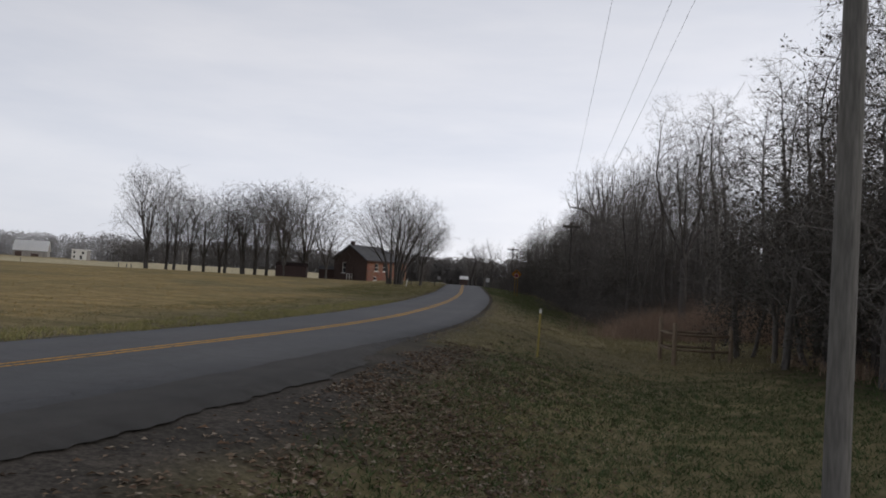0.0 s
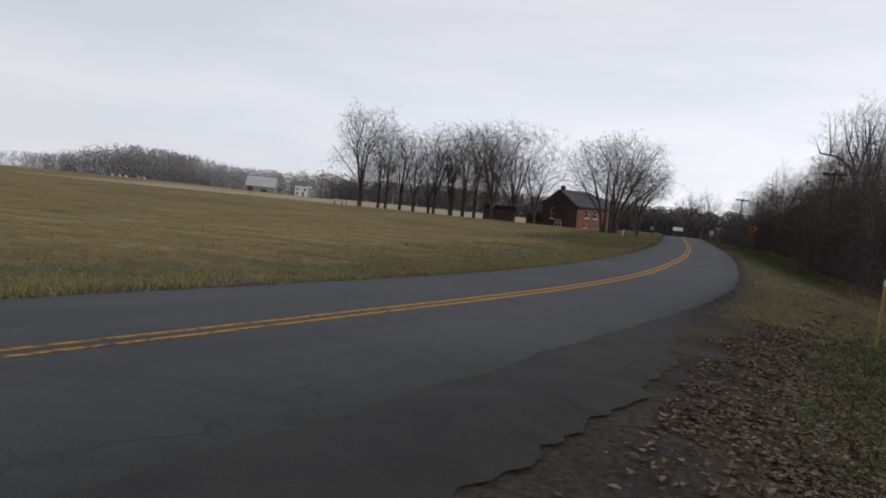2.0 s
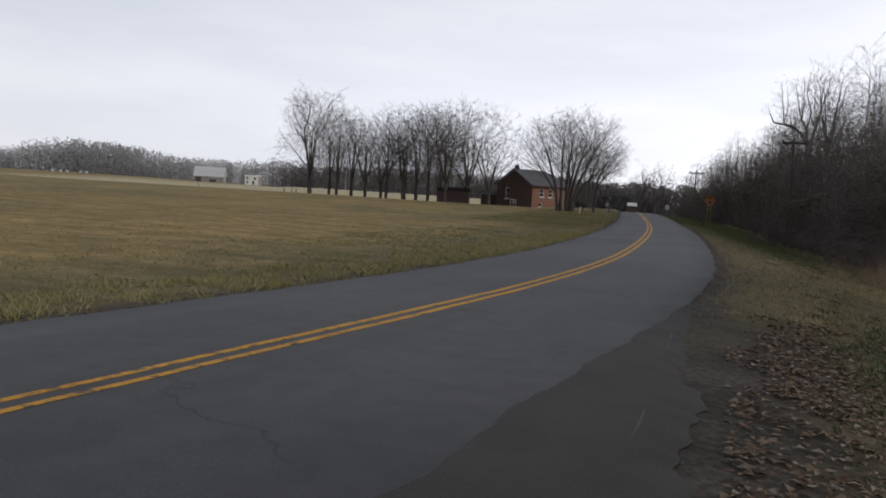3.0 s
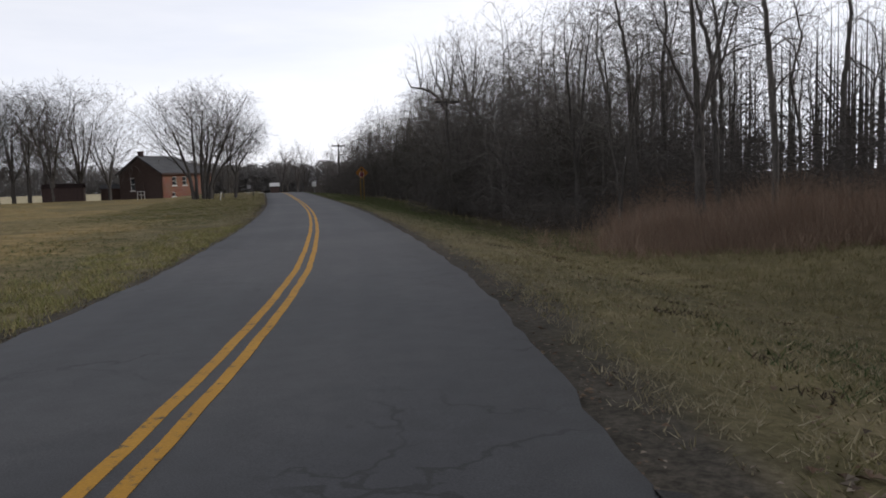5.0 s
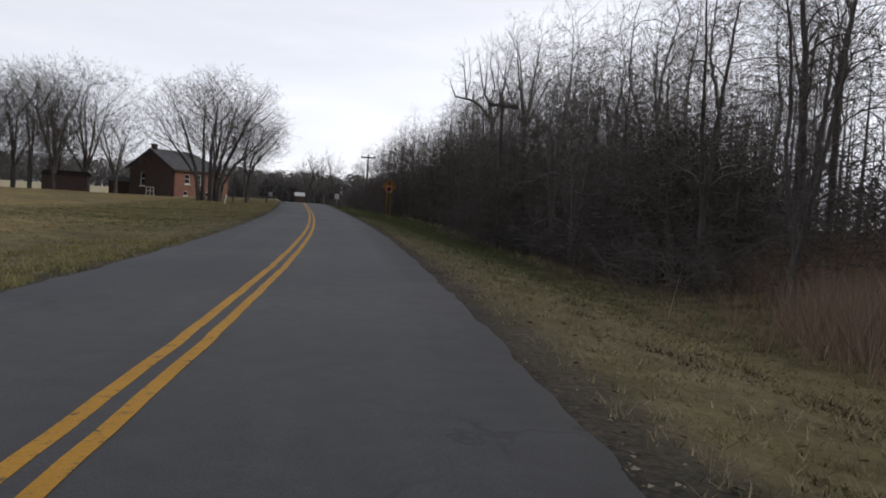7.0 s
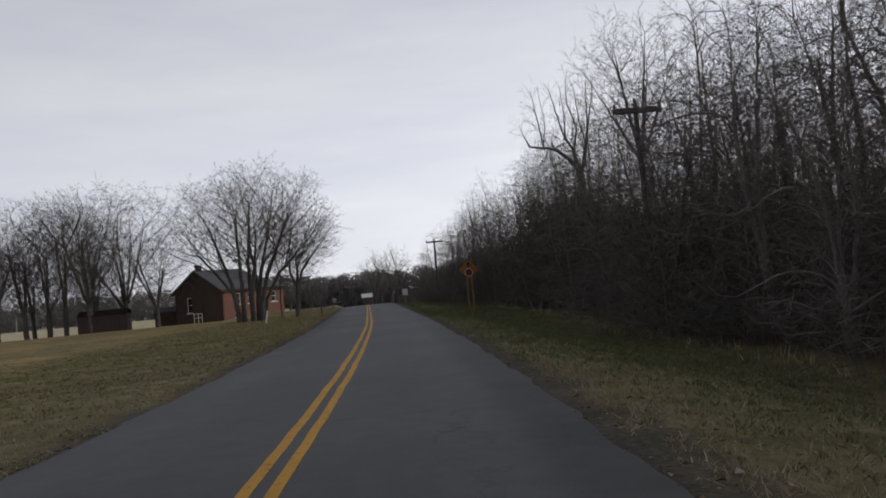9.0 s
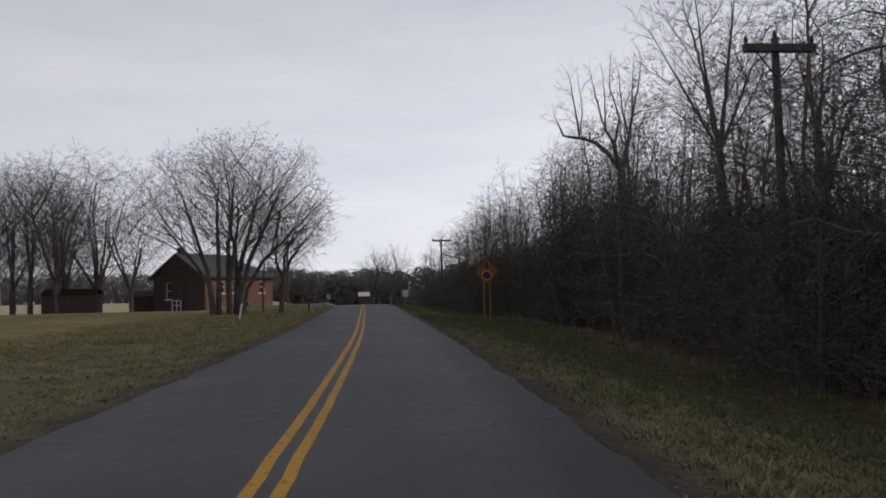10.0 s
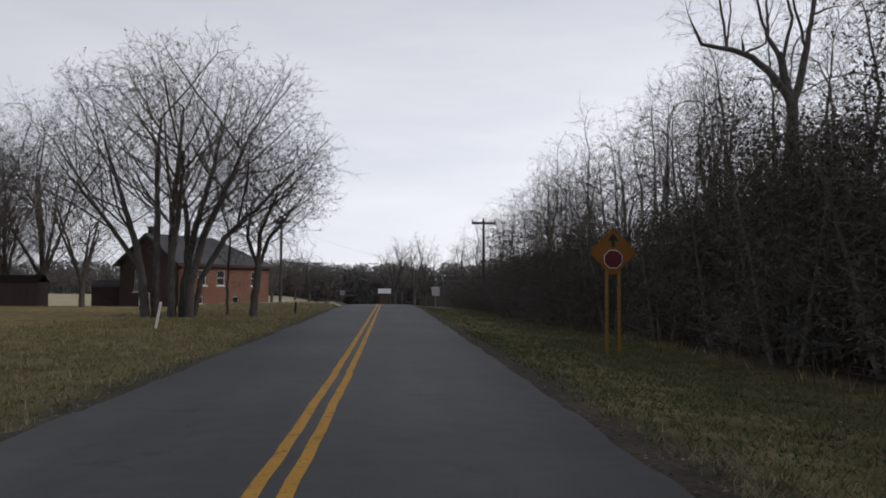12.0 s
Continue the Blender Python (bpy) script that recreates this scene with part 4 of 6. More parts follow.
def vine_tree(seed, height, width, leaves):
    """A tree whose trunk and limbs are smothered in vines, down to the ground."""
    t = Tree(seed, 0.4, 2.3, 0.5, 0.35, 0.6)
    r = t.r
    for k in range(3):
        a = 2.1 * k + seed
        t.stem([(math.cos(a) * 0.4, math.sin(a) * 0.4, -0.3), (math.cos(a) * width * 0.2, math.sin(a) * width * 0.2, height * 0.35), (math.cos(a) * width * 0.32, math.sin(a) * width * 0.32, height * 0.72)], 0.11, 0.03)
    blobs = []
    for k in range(9):
        f = (k + 0.5) / 9
        a = k * 2.4 + seed
        q = width * 0.3 * r.uniform(0.4, 1.1) * (1 - 0.4 * f)
        w = width * r.uniform(0.22, 0.34) * (1.15 - 0.5 * f)
        blobs.append((math.cos(a) * q, math.sin(a) * q, height * (0.10 + 0.78 * f), w, w, height * r.uniform(0.09, 0.14)))
    t.crown(blobs, 420).grow(40)
    t.shape(tip=0.007, limb=0.03, sides=(7, 4, 3), twigs=2.4, twig=(0.4, 1.1))
    nodes = [p for p, least in zip(t.at, t.least) if p[2] > 0.4]
    for _ in range(leaves):
        p = Vector(r.choice(nodes)) + Vector((r.gauss(0, 0.26), r.gauss(0, 0.26), r.gauss(-0.1, 0.28)))
        if p.z > height * 0.8 and r.random() < 0.55:
            continue
        t.leaf(p, (0.045, 0.095))
    return t.thing(WOODS_BARK, WOODS_TWIG, "woodland tree smothered in dark tangled vines", "tree", WOODS, SHRUB_LEAF, cover=("vine_cover", "dark vine leaves"))


brush_kinds = [leader_tree(67, 10.5, 3.3, 1500, 0.12, 0.13, rise=0.2, stems=2, twigs=2.6, leaf_chance=0.03).thing(WOODS_BARK, WOODS_TWIG, "dense twiggy bare tree at the woods' edge", "tree", WOODS, CLING_LEAF),
               leader_tree(68, 8.6, 3.2, 1500, 0.08, 0.11, rise=0.2, stems=3, twigs=2.6, leaf_chance=0.03).thing(WOODS_BARK, WOODS_TWIG, "low many-stemmed bare tree at the woods' edge", "tree", WOODS, CLING_LEAF)]
oak_kinds = [leader_tree(65, 12.0, 2.9, 1300, 0.16, 0.15, rise=0.15, leaf_chance=0.75).thing(WOODS_BARK, WOODS_TWIG, "woodland oak still holding its dark withered leaves", "tree", WOODS, SHRUB_LEAF, cover=("leaf_cover", "dark withered leaves still clinging")),
             leader_tree(66, 9.6, 2.6, 1100, 0.12, 0.12, rise=0.15, leaf_chance=0.75).thing(WOODS_BARK, WOODS_TWIG, "low woodland oak still holding its dark withered leaves", "tree", WOODS, SHRUB_LEAF, cover=("leaf_cover", "dark withered leaves still clinging"))]
vine_kinds = [vine_tree(61, 9.2, 4.6, 6000), vine_tree(62, 7.4, 4.8, 6400), vine_tree(63, 6.6, 5.2, 7200)]


def build_snag():
    """The old tree with one long limb reaching out towards the road, and tall bare shoots."""
    t = Tree(71, 0.34, 2.0, 0.34, 0.5, 0.8)
    z = 9.0
    top = t.stem([(0.1, 0, -0.3), (0.06, 0, 3), (0.05, 0.1, 6.5), (0, 0, z)], 0.27, 0.23)
    limb = t.stem([t.at[top], (-0.3, 0, z + 0.6), (-0.9, 0.05, z + 1.4), (-1.6, 0.1, z + 2.0), (-2.35, 0.1, z + 2.27), (-3.8, 0, z + 2.45), (-4.0, 0, z + 2.9)], 0.19, 0.06, top)
    west = t.stem([t.at[top], (-0.2, 0.1, z + 1.0), (-0.35, 0.1, z + 1.9)], 0.19, 0.15, top)
    east = t.stem([t.at[top], (0.32, -0.1, z + 1.2), (0.6, -0.1, z + 2.4)], 0.18, 0.13, top)
    knee = min(range(len(t.at)), key=lambda i: np.linalg.norm(t.at[i] - (-2.6, 0.1, z + 2.3)))
    elbow = min(range(len(t.at)), key=lambda i: np.linalg.norm(t.at[i] - (-1.9, 0.1, z + 2.1)))
    high = t.stem([t.at[west], (-0.9, 0.2, z + 2.9)], 0.11, 0.09, west)
    outer = t.stem([t.at[east], (0.85, -0.1, z + 3.8)], 0.12, 0.09, east)
    for base, pts, thick in ((knee, [(-2.85, 0.1, z + 3.6), (-3.3, 0.2, z + 6.6)], 0.07), (knee, [(-2.4, 0.3, z + 4.0), (-2.6, 0.4, z + 6.2)], 0.05), (elbow, [(-2.05, 0.1, z + 2.8)], 0.10),
                             (elbow, [(-1.2, -0.2, z + 2.5), (-0.9, -0.3, z + 4.4)], 0.05), (high, [(-1.3, 0.2, z + 4.4), (-1.84, 0.3, z + 6.9)], 0.07), (high, [(-0.8, 0.4, z + 5.0), (-0.9, 0.6, z + 7.2)], 0.06),
                             (west, [(-0.1, -0.3, z + 3.6), (-0.7, -0.3, z + 5.6), (-0.55, -0.2, z + 7.8)], 0.08), (east, [(0.3, 0.3, z + 4.5), (0.2, 0.5, z + 7.2)], 0.07), (outer, [(1.3, -0.1, z + 5.5), (1.65, 0, z + 7.6)], 0.07),
                             (outer, [(0.8, -0.4, z + 5.4), (0.9, -0.6, z + 7.3)], 0.06), (outer, [(1.5, 0, z + 4.1), (2.2, 0.1, z + 4.3)], 0.06), (limb, [(-4.5, 0, z + 4.0)], 0.04)):
        t.stem([t.at[base]] + pts, thick, 0.02, base)
    t.crown([(-3.0, 0.1, z + 5.0, 1.2, 1.0, 2.0), (-1.2, 0.2, z + 5.4, 1.2, 1.1, 2.2), (0.6, 0, z + 5.4, 1.4, 1.2, 2.3), (-4.2, 0, z + 3.4, 0.8, 0.7, 0.8)], 46).limbs(24, 3.0, 0.5)
    t.flesh(650, 0.4).grow(10)
    t.shape(tip=0.006, limb=0.035, sides=(9, 6, 3), twigs=1.1, twig=(0.3, 0.8))
    return t.thing(WOODS_BARK, WOODS_TWIG, "old bare tree with one long crooked limb", "tree", WOODS)


def build_fan_tree():
    """A tall tree whose limbs spread in a fan of long arching branches."""
    t = Tree(78, 0.34, 2.0, 0.33, 0.35, 0.7)
    base = t.stem([(0, 0, -0.4), (0.06, 0, 3.0), (0.02, 0.05, 5.6), (0, 0, 7.2)], 0.24, 0.17)
    for dx, dy, rad, h in ((-0.46, 0.2, 0.08, 5.6), (-0.26, -0.2, 0.10, 6.6), (-0.06, 0.25, 0.11, 7.2), (0.10, -0.1, 0.11, 7.4), (0.26, 0.2, 0.09, 6.6), (0.42, -0.1, 0.07, 5.4)):
        t.stem([t.at[base], (dx * h * 0.42, dy * h * 0.42, 7.2 + h * 0.45), (dx * h * 0.85, dy * h, 7.2 + h * 0.92)], rad, 0.02, base)
    blobs = [(0, 0, 11.4, 2.7, 2.4, 3.4), (-1.9, 0, 10.0, 1.5, 1.6, 2.2), (1.9, 0, 10.2, 1.4, 1.6, 2.2)]
    t.boughs(blobs, 34, 5.2, 0.6, 3.6)
    t.crown(blobs, 130).limbs(30, 4.0, 0.6)
    t.flesh(3000, 0.5).grow(14)
    t.shape(tip=0.0065, power=2.0, limb=0.035, sides=(9, 5, 3), twigs=2.2)
    return t.thing(WOODS_BARK, WOODS_TWIG, "tall bare tree with a fan of arching limbs", "tree", WOODS)


place(build_snag(), 18.14, 98.7)
place(build_fan_tree(), 15.4, 79.4, 0.0, 0.96)


def shrub(seed, stems, height, width, twigs, leaves):
    r = random.Random(seed)
    sv, sf, lv, lf = [], [], [], []
    for s in range(stems):
        a, q = r.uniform(0, 6.28), math.sqrt(r.random())
        p = Vector((math.cos(a) * q * width * 0.4, math.sin(a) * q * width * 0.4, -0.15))
        d = Vector((math.cos(a) * 0.5 * q + r.uniform(-0.2, 0.2), math.sin(a) * 0.5 * q + r.uniform(-0.2, 0.2), 1)).normalized()
        h = height * r.uniform(0.55, 1.0) * (1.1 - 0.35 * q)
        pts, rad = [p], [r.uniform(0.005, 0.014)]
        for i in range(4):
            d = (d + Vector((r.uniform(-0.25, 0.25), r.uniform(-0.25, 0.25), r.uniform(-0.1, 0.06)))).normalized()
            pts.append(pts[-1] + d * h / 4)
            rad.append(rad[0] * (1 - 0.2 * (i + 1)))
        tube(sv, sf, pts, rad, 3)
        for _ in range(twigs):
            f = r.uniform(0.15, 1.0) * 3.99
            j = int(f)
            q0 = pts[j].lerp(pts[j + 1], f - j)
            dd = Vector((r.uniform(-1, 1), r.uniform(-1, 1), r.uniform(-0.2, 0.9))).normalized() * r.uniform(0.35, 0.95)
            q1 = q0 + dd * 0.5 + Vector((0, 0, 0.03))
            q2 = q0 + dd
            w = Vector((r.uniform(-1, 1), r.uniform(-1, 1), r.uniform(-1, 1))).normalized() * 0.007
            i = len(sv)
            sv += [tuple(q0 - w), tuple(q0 + w), tuple(q1), tuple(q2)]
            sf += [(i, i + 1, i + 2), (i, i + 2, i + 3)]
            for _ in range(leaves):
                c = q0.lerp(q2, r.uniform(0.2, 1.05)) + Vector((r.uniform(-0.08, 0.08), r.uniform(-0.08, 0.08), r.uniform(-0.08, 0.08)))
                a1 = Vector((r.uniform(-1, 1), r.uniform(-1, 1), r.uniform(-1, 1))).normalized() * r.uniform(0.025, 0.055)
                b1 = Vector((r.uniform(-1, 1), r.uniform(-1, 1), r.uniform(-1, 1))).normalized() * r.uniform(0.02, 0.045)
                i = len(lv)
                lv += [tuple(c - a1), tuple(c + b1), tuple(c + a1)]
                lf.append((i, i + 1, i + 2))
    root = new("shrub")
    mesh_part("branchwork", mesh_from("branchwork", sv, sf, SHRUB_STEM), root)
    mesh_part("foliage", mesh_from("foliage", lv, lf, SHRUB_LEAF), root)
    return tagged(root, "dark dense leafless shrub at the edge of the woods", "shrub", "thicket along the road")


shrub_kinds = [shrub(51, 38, 3.6, 4.2, 8, 2), shrub(52, 36, 4.6, 4.0, 8, 2), shrub(53, 38, 2.6, 4.4, 8, 2)]
sapling_kinds = [shrub(56, 34, 6.4, 4.0, 12, 1), shrub(57, 36, 5.2, 4.4, 12, 1)]
for k in sapling_kinds:
    tagged(k, "tall tangled thicket of bare saplings", "thicket", "thicket along the road")

rng = random.Random(77)
seen_kind = set()


def set_kind(kinds, k, x, y, turn, size, tall=1.0):
    key = (kinds[k].name)
    if key in seen_kind:
        return copy_at(kinds[k], x, y, turn, size, tall)
    seen_kind.add(key)
    kinds[k].matrix_basis = stand(kinds[k], x, y, turn, size) @ Matrix.Diagonal((1, 1, tall, 1))
    return kinds[k]


# thicket, three ranks deep
y = 6.0
while y < 205:
    yy0 = y
    for rank, (d0, s0) in enumerate(((0.9, 0.85), (4.2, 1.1), (8.8, 1.25))):
        if rank == 2 and (rng.random() < 0.5 or yy0 > 130):
            continue
        yy = y + rng.uniform(-1.3, 1.3)
        d = float(wood_edge(yy)) + d0 + rng.uniform(-0.8, 0.9)
        if rank < 2 and 22 < yy < 37:                     # rough grass and weeds stand here instead
            continue
        if rank == 0 and 37 <= yy < 42:
            d += 5.0
        if rank == 0 and yy <= 22:
            d += 3.2
        if rank == 0 and yy > 95:
            d -= 1.2
        k = rng.choice((0, 1, 2)) if rank == 0 else rng.choice((0, 1, 1))
        set_kind(shrub_kinds, k, float(road_x(yy)) + d, yy, rng.uniform(0, 6.28), s0 * rng.uniform(0.85, 1.2), rng.uniform(0.9, 1.15))
    y += 2.8 if y < 120 else 3.8

y = 40.0
while y < 150:
    for d0 in (3.0, 7.0):
        yy = y + rng.uniform(-1.6, 1.6)
        if rng.random() < (0.85 if y < 112 else 0.5):
            set_kind(sapling_kinds, rng.choice((0, 1)), float(road_x(yy) + wood_edge(yy)) + d0 + rng.uniform(-1.2, 1.2), yy, rng.uniform(0, 6.28), rng.uniform(0.85, 1.15) * (1.12 if d0 > 4 else 1.0))
    y += 4.0
for x, yy, s in ((9.3, 63.2, 0.8), (8.9, 66.6, 0.75), (11.2, 67.6, 0.9), (10.3, 60.8, 0.85), (10.9, 44.2, 0.8), (8.4, 126.4, 0.75), (9.0, 131.0, 0.8), (10.4, 124.2, 0.9)):
    set_kind(shrub_kinds, 0, x, yy, rng.uniform(0, 6.28), s)

for x, yy, k, s in ((9.0, 117.5, 0, 0.95), (9.4, 121.5, 1, 1.05), (9.2, 126.0, 0, 0.95), (10.6, 129.5, 1, 1.1), (11.0, 119.6, 0, 1.05), (9.9, 113.4, 1, 0.95), (10.4, 125.2, 0, 1.05), (10.2, 134.0, 1, 1.0), (11.8, 108.5, 0, 1.0), (10.6, 104.0, 1, 0.9), (12.0, 122.8, 1, 1.1), (11.6, 114.8, 0, 1.1)):
    set_kind(sapling_kinds, k, x, yy, rng.uniform(0, 6.28), s)

VINE_SPOTS = [(12.5, 17, 0, 0.9), (11.4, 23.0, 2, 0.92), (13.4, 26.0, 0, 0.9), (10.4, 26.6, 1, 0.75), (13.2, 84, 0, 0.92), (14.8, 88.5, 1, 1.1), (12.8, 91, 1, 0.9), (17.2, 77.6, 2, 0.9), (12.0, 72, 1, 0.75), (15.0, 59, 2, 0.85), (13.5, 53, 2, 0.8), (12.8, 48.5, 1, 0.75)]
VINE_SPOTS += [(11.4, 91, 2, 0.85), (16.8, 91.5, 2, 1.0), (18.2, 86, 2, 0.95), (12.6, 96, 2, 0.8), (14.2, 94, 2, 0.9), (12.6, 20.6, 2, 1.0), (13.4, 24.6, 2, 1.0)]
VINE_SPOTS += [(12.6, 92.5, 0, 0.95), (11.9, 89.0, 0, 0.85), (10.4, 98.0, 1, 0.72), (10.2, 104.0, 2, 0.7), (10.0, 110.2, 1, 0.62), (10.2, 116.4, 2, 0.6), (10.8, 86.0, 1, 0.75), (10.5, 101.0, 2, 0.72), (10.3, 107.0, 2, 0.66)]
VINE_SPOTS += [(9.75, 64.3, 2, 0.72), (11.2, 62.8, 1, 0.6), (11.6, 83.0, 2, 0.95), (12.4, 87.2, 1, 0.95), (14.0, 90.6, 0, 0.85), (11.2, 79.5, 1, 0.8), (15.6, 85.6, 2, 1.1), (10.9, 94.2, 1, 0.72), (12.0, 50.0, 2, 0.9), (13.0, 51.6, 1, 0.85), (16.0, 96.0, 1, 1.0), (13.6, 99.4, 2, 0.85), (17.4, 97.4, 0, 0.95), (18.9, 96.8, 1, 1.05)]
set_kind(wood_kinds, 3, 17.6, 76.8, 2.0, 1.02, 1.24)
for x, yy, k, s, tall in ((12.4, 44.7, 0, 0.82, 1.22), (12.9, 36.6, 0, 0.86, 1.0), (13.5, 40.6, 0, 0.9, 1.0), (10.5, 42.2, 3, 0.72, 1.0),
                          (12.2, 27.2, 0, 0.78, 1.0), (10.6, 24.4, 3, 0.76, 1.0), (12.6, 21.2, 2, 0.76, 1.0), (10.3, 19.0, 1, 0.8, 1.0), (13.2, 86.4, 0, 0.70, 1.0), (15.4, 83.0, 1, 0.82, 1.0), (14.6, 97.6, 3, 0.84, 1.0), (17.2, 95.2, 0, 0.88, 1.0), (16.4, 100.4, 1, 0.95, 1.0), (12.0, 108.0, 1, 0.86, 1.0), (11.6, 115.0, 0, 0.78, 1.0), (13.6, 78.4, 1, 0.74, 1.0), (16.2, 74.0, 0, 0.78, 1.0)):
    set_kind(wood_kinds, k, x, yy, rng.uniform(0, 6.28), s, tall)
OAK_SPOTS = [(10.6, 18.0, 0, 0.9), (12.2, 21.4, 0, 1.0), (10.2, 22.6, 1, 1.0), (11.6, 15.6, 1, 1.0), (13.8, 18.4, 0, 1.05), (12.9, 26.4, 0, 0.9), (14.6, 23.0, 0, 1.05), (14.4, 86.8, 0, 0.95), (13.0, 82.4, 1, 1.0), (17.4, 62.5, 0, 0.95), (13.8, 66.0, 1, 0.9), (16.0, 70.4, 0, 0.9)]
BRUSH_SPOTS = [(11.6, 61.6, 0, 0.95), (12.8, 64.4, 1, 1.0), (11.4, 67.2, 1, 0.95), (13.4, 69.6, 0, 1.0), (14.8, 62.8, 0, 1.05), (12.2, 72.4, 0, 0.85), (15.6, 67.0, 0, 1.05), (11.0, 57.4, 1, 0.85), (13.2, 57.8, 0, 0.95),
               (11.8, 76.2, 1, 0.9), (14.2, 74.2, 0, 0.9), (12.6, 52.8, 1, 0.9), (13.4, 46.4, 0, 0.9), (11.8, 101.2, 1, 0.95), (12.8, 104.8, 0, 0.9), (11.2, 109.6, 1, 0.9), (13.0, 112.6, 0, 0.85)]
for x, yy, k, s in BRUSH_SPOTS:
    set_kind(brush_kinds, k, x, yy, rng.uniform(0, 6.28), s)
for x, yy, k, s in OAK_SPOTS:
    set_kind(oak_kinds, k, x, yy, rng.uniform(0, 6.28), s)
for x, yy, k, s in VINE_SPOTS:
    set_kind(vine_kinds, k, x, yy, rng.uniform(0, 6.28), s)

spots = [(x, yy, 0) for x, yy, _, _ in VINE_SPOTS + OAK_SPOTS + BRUSH_SPOTS] + [(18.14, 98.7, 0), (15.4, 79.4, 0), (11.9, 39.2, 0), (17.6, 76.8, 0)]
kept = len(spots)
tries = 0
while tries < 6000 and len(spots) < kept + 172:
    tries += 1
    yy = rng.uniform(4, 215)
    e = 1.2 + 27 * rng.random() ** 1.35
    if 18 < yy < 46 and e < 4.5:
        continue
    x = float(road_x(yy)) + float(wood_edge(yy)) + e
    if abs(yy - 17 - 1.19 * (x + 2.3)) < 4.0 and rng.random() < 0.6:      # a thin place in the woods
        continue
    gap = 2.5 if e < 8 else 3.5
    if all((x - a) ** 2 + (yy - b) ** 2 > gap * gap for a, b, _ in spots):
        spots.append((x, yy, e))
for x, yy, e in spots[kept:]:
    tall = 1.08 if yy < 40 else (0.95 if e < 5 else 1.0) if 92 < yy < 122 else 0.84 if yy >= 122 else 0.86 if 58 < yy <= 92 else 0.86 if 44 < yy <= 58 else 0.98
    if 50 < yy < 88 and 0.455 < (x - 0.1) / (yy - 37.4) < 0.575:          # younger growth between the tall trees
        tall *= 0.70
    if e < 7.5 and yy < 150:
        set_kind(wood_kinds, rng.choice((0, 1, 1, 2, 3, 4)), x, yy, rng.uniform(0, 6.28), (rng.uniform(0.76, 0.98) + 0.012 * e) * tall)
    else:
        set_kind(deep_kinds, rng.choice((0, 1, 2)), x, yy, rng.uniform(0, 6.28), rng.uniform(0.82, 1.02) * (tall if 50 < yy < 88 else 0.86 if 44 < yy < 90 else 0.75 if yy > 125 else 1.0))
for x, yy, k, turn, s in ((15.2, 47.2, 0, 0.4, 0.92), (17.0, 50.6, 1, 2.2, 0.95), (14.4, 55.8, 3, 4.0, 0.88), (17.6, 57.4, 0, 5.1, 0.95), (16.4, 62.0, 2, 1.2, 0.9), (13.9, 60.8, 1, 3.3, 0.84),
                          (17.4, 104.5, 0, 1.0, 1.0), (21.4, 105.8, 2, 2.6, 1.12), (18.6, 108.4, 4, 4.0, 1.05), (16.0, 106.0, 3, 5.2, 0.95)):
    set_kind(wood_kinds, k, x, yy, turn, s, 1.04)


# ---------------------------------------------------------------- far woods and fields' end
def far_woods(name, label, path, depth, count, seed, sprays=34, trunk=1.0, mat=None, thin=0.009, droop=0.78, loose=True):
    """A belt of bare trees far off: slim trunks and sprays of twigs, too many to count."""
    r = random.Random(seed)
    v, f = [], []
    for _ in range(count):
        k = r.random() * (len(path) - 1)
        i = int(k)
        (x0, y0, h0), (x1, y1, h1) = path[i], path[min(i + 1, len(path) - 1)]
        q = k - i
        x, y, h = x0 + (x1 - x0) * q, y0 + (y1 - y0) * q, (h0 + (h1 - h0) * q) * r.uniform(0.78, 1.12)
        y += r.uniform(0, depth)
        x += r.uniform(-0.4, 0.4) * depth * 0.3
        z = float(land(x, y)) - 0.3
        w = h * r.uniform(0.22, 0.34)
        b = len(v)
        t = (0.008 * h + 0.03) * trunk
        v += [(x - t, y, z), (x + t, y, z), (x, y + t, z), (x, y, z + h * 0.9)]
        f += [(b, b + 1, b + 3), (b + 1, b + 2, b + 3), (b + 2, b, b + 3)]
        for _ in range(sprays):
            a, e = r.uniform(0, 6.28), r.uniform(0.12, 1.0)
            rad = w * math.sqrt(max(0.05, 1 - (2 * e - 1.1) ** 2)) * r.uniform(0.3, 1.0)
            c = Vector((x + math.cos(a) * rad, y + math.sin(a) * rad, z + h * e))
            back = Vector((r.gauss(0, 1), r.gauss(0, 1), abs(r.gauss(0.3, 0.9)))).normalized() * h * (1 - droop) * r.uniform(0.4, 1.0)
            if not loose:
                back = c - Vector((x + math.cos(a) * rad * 0.35, y + math.sin(a) * rad * 0.35, z + h * e * droop))
            o = c - back
            s = back.orthogonal().normalized() * (thin * h)
            b = len(v)
            v += [tuple(o - s), tuple(o + s), tuple(c + s * 1.6), tuple(c - s * 1.6)]
            f.append((b, b + 1, b + 2, b + 3))
    return tagged(new(name, mesh_from(name, v, f, mat or HAZY_TWIG)), label, "woods", kind="stuff")


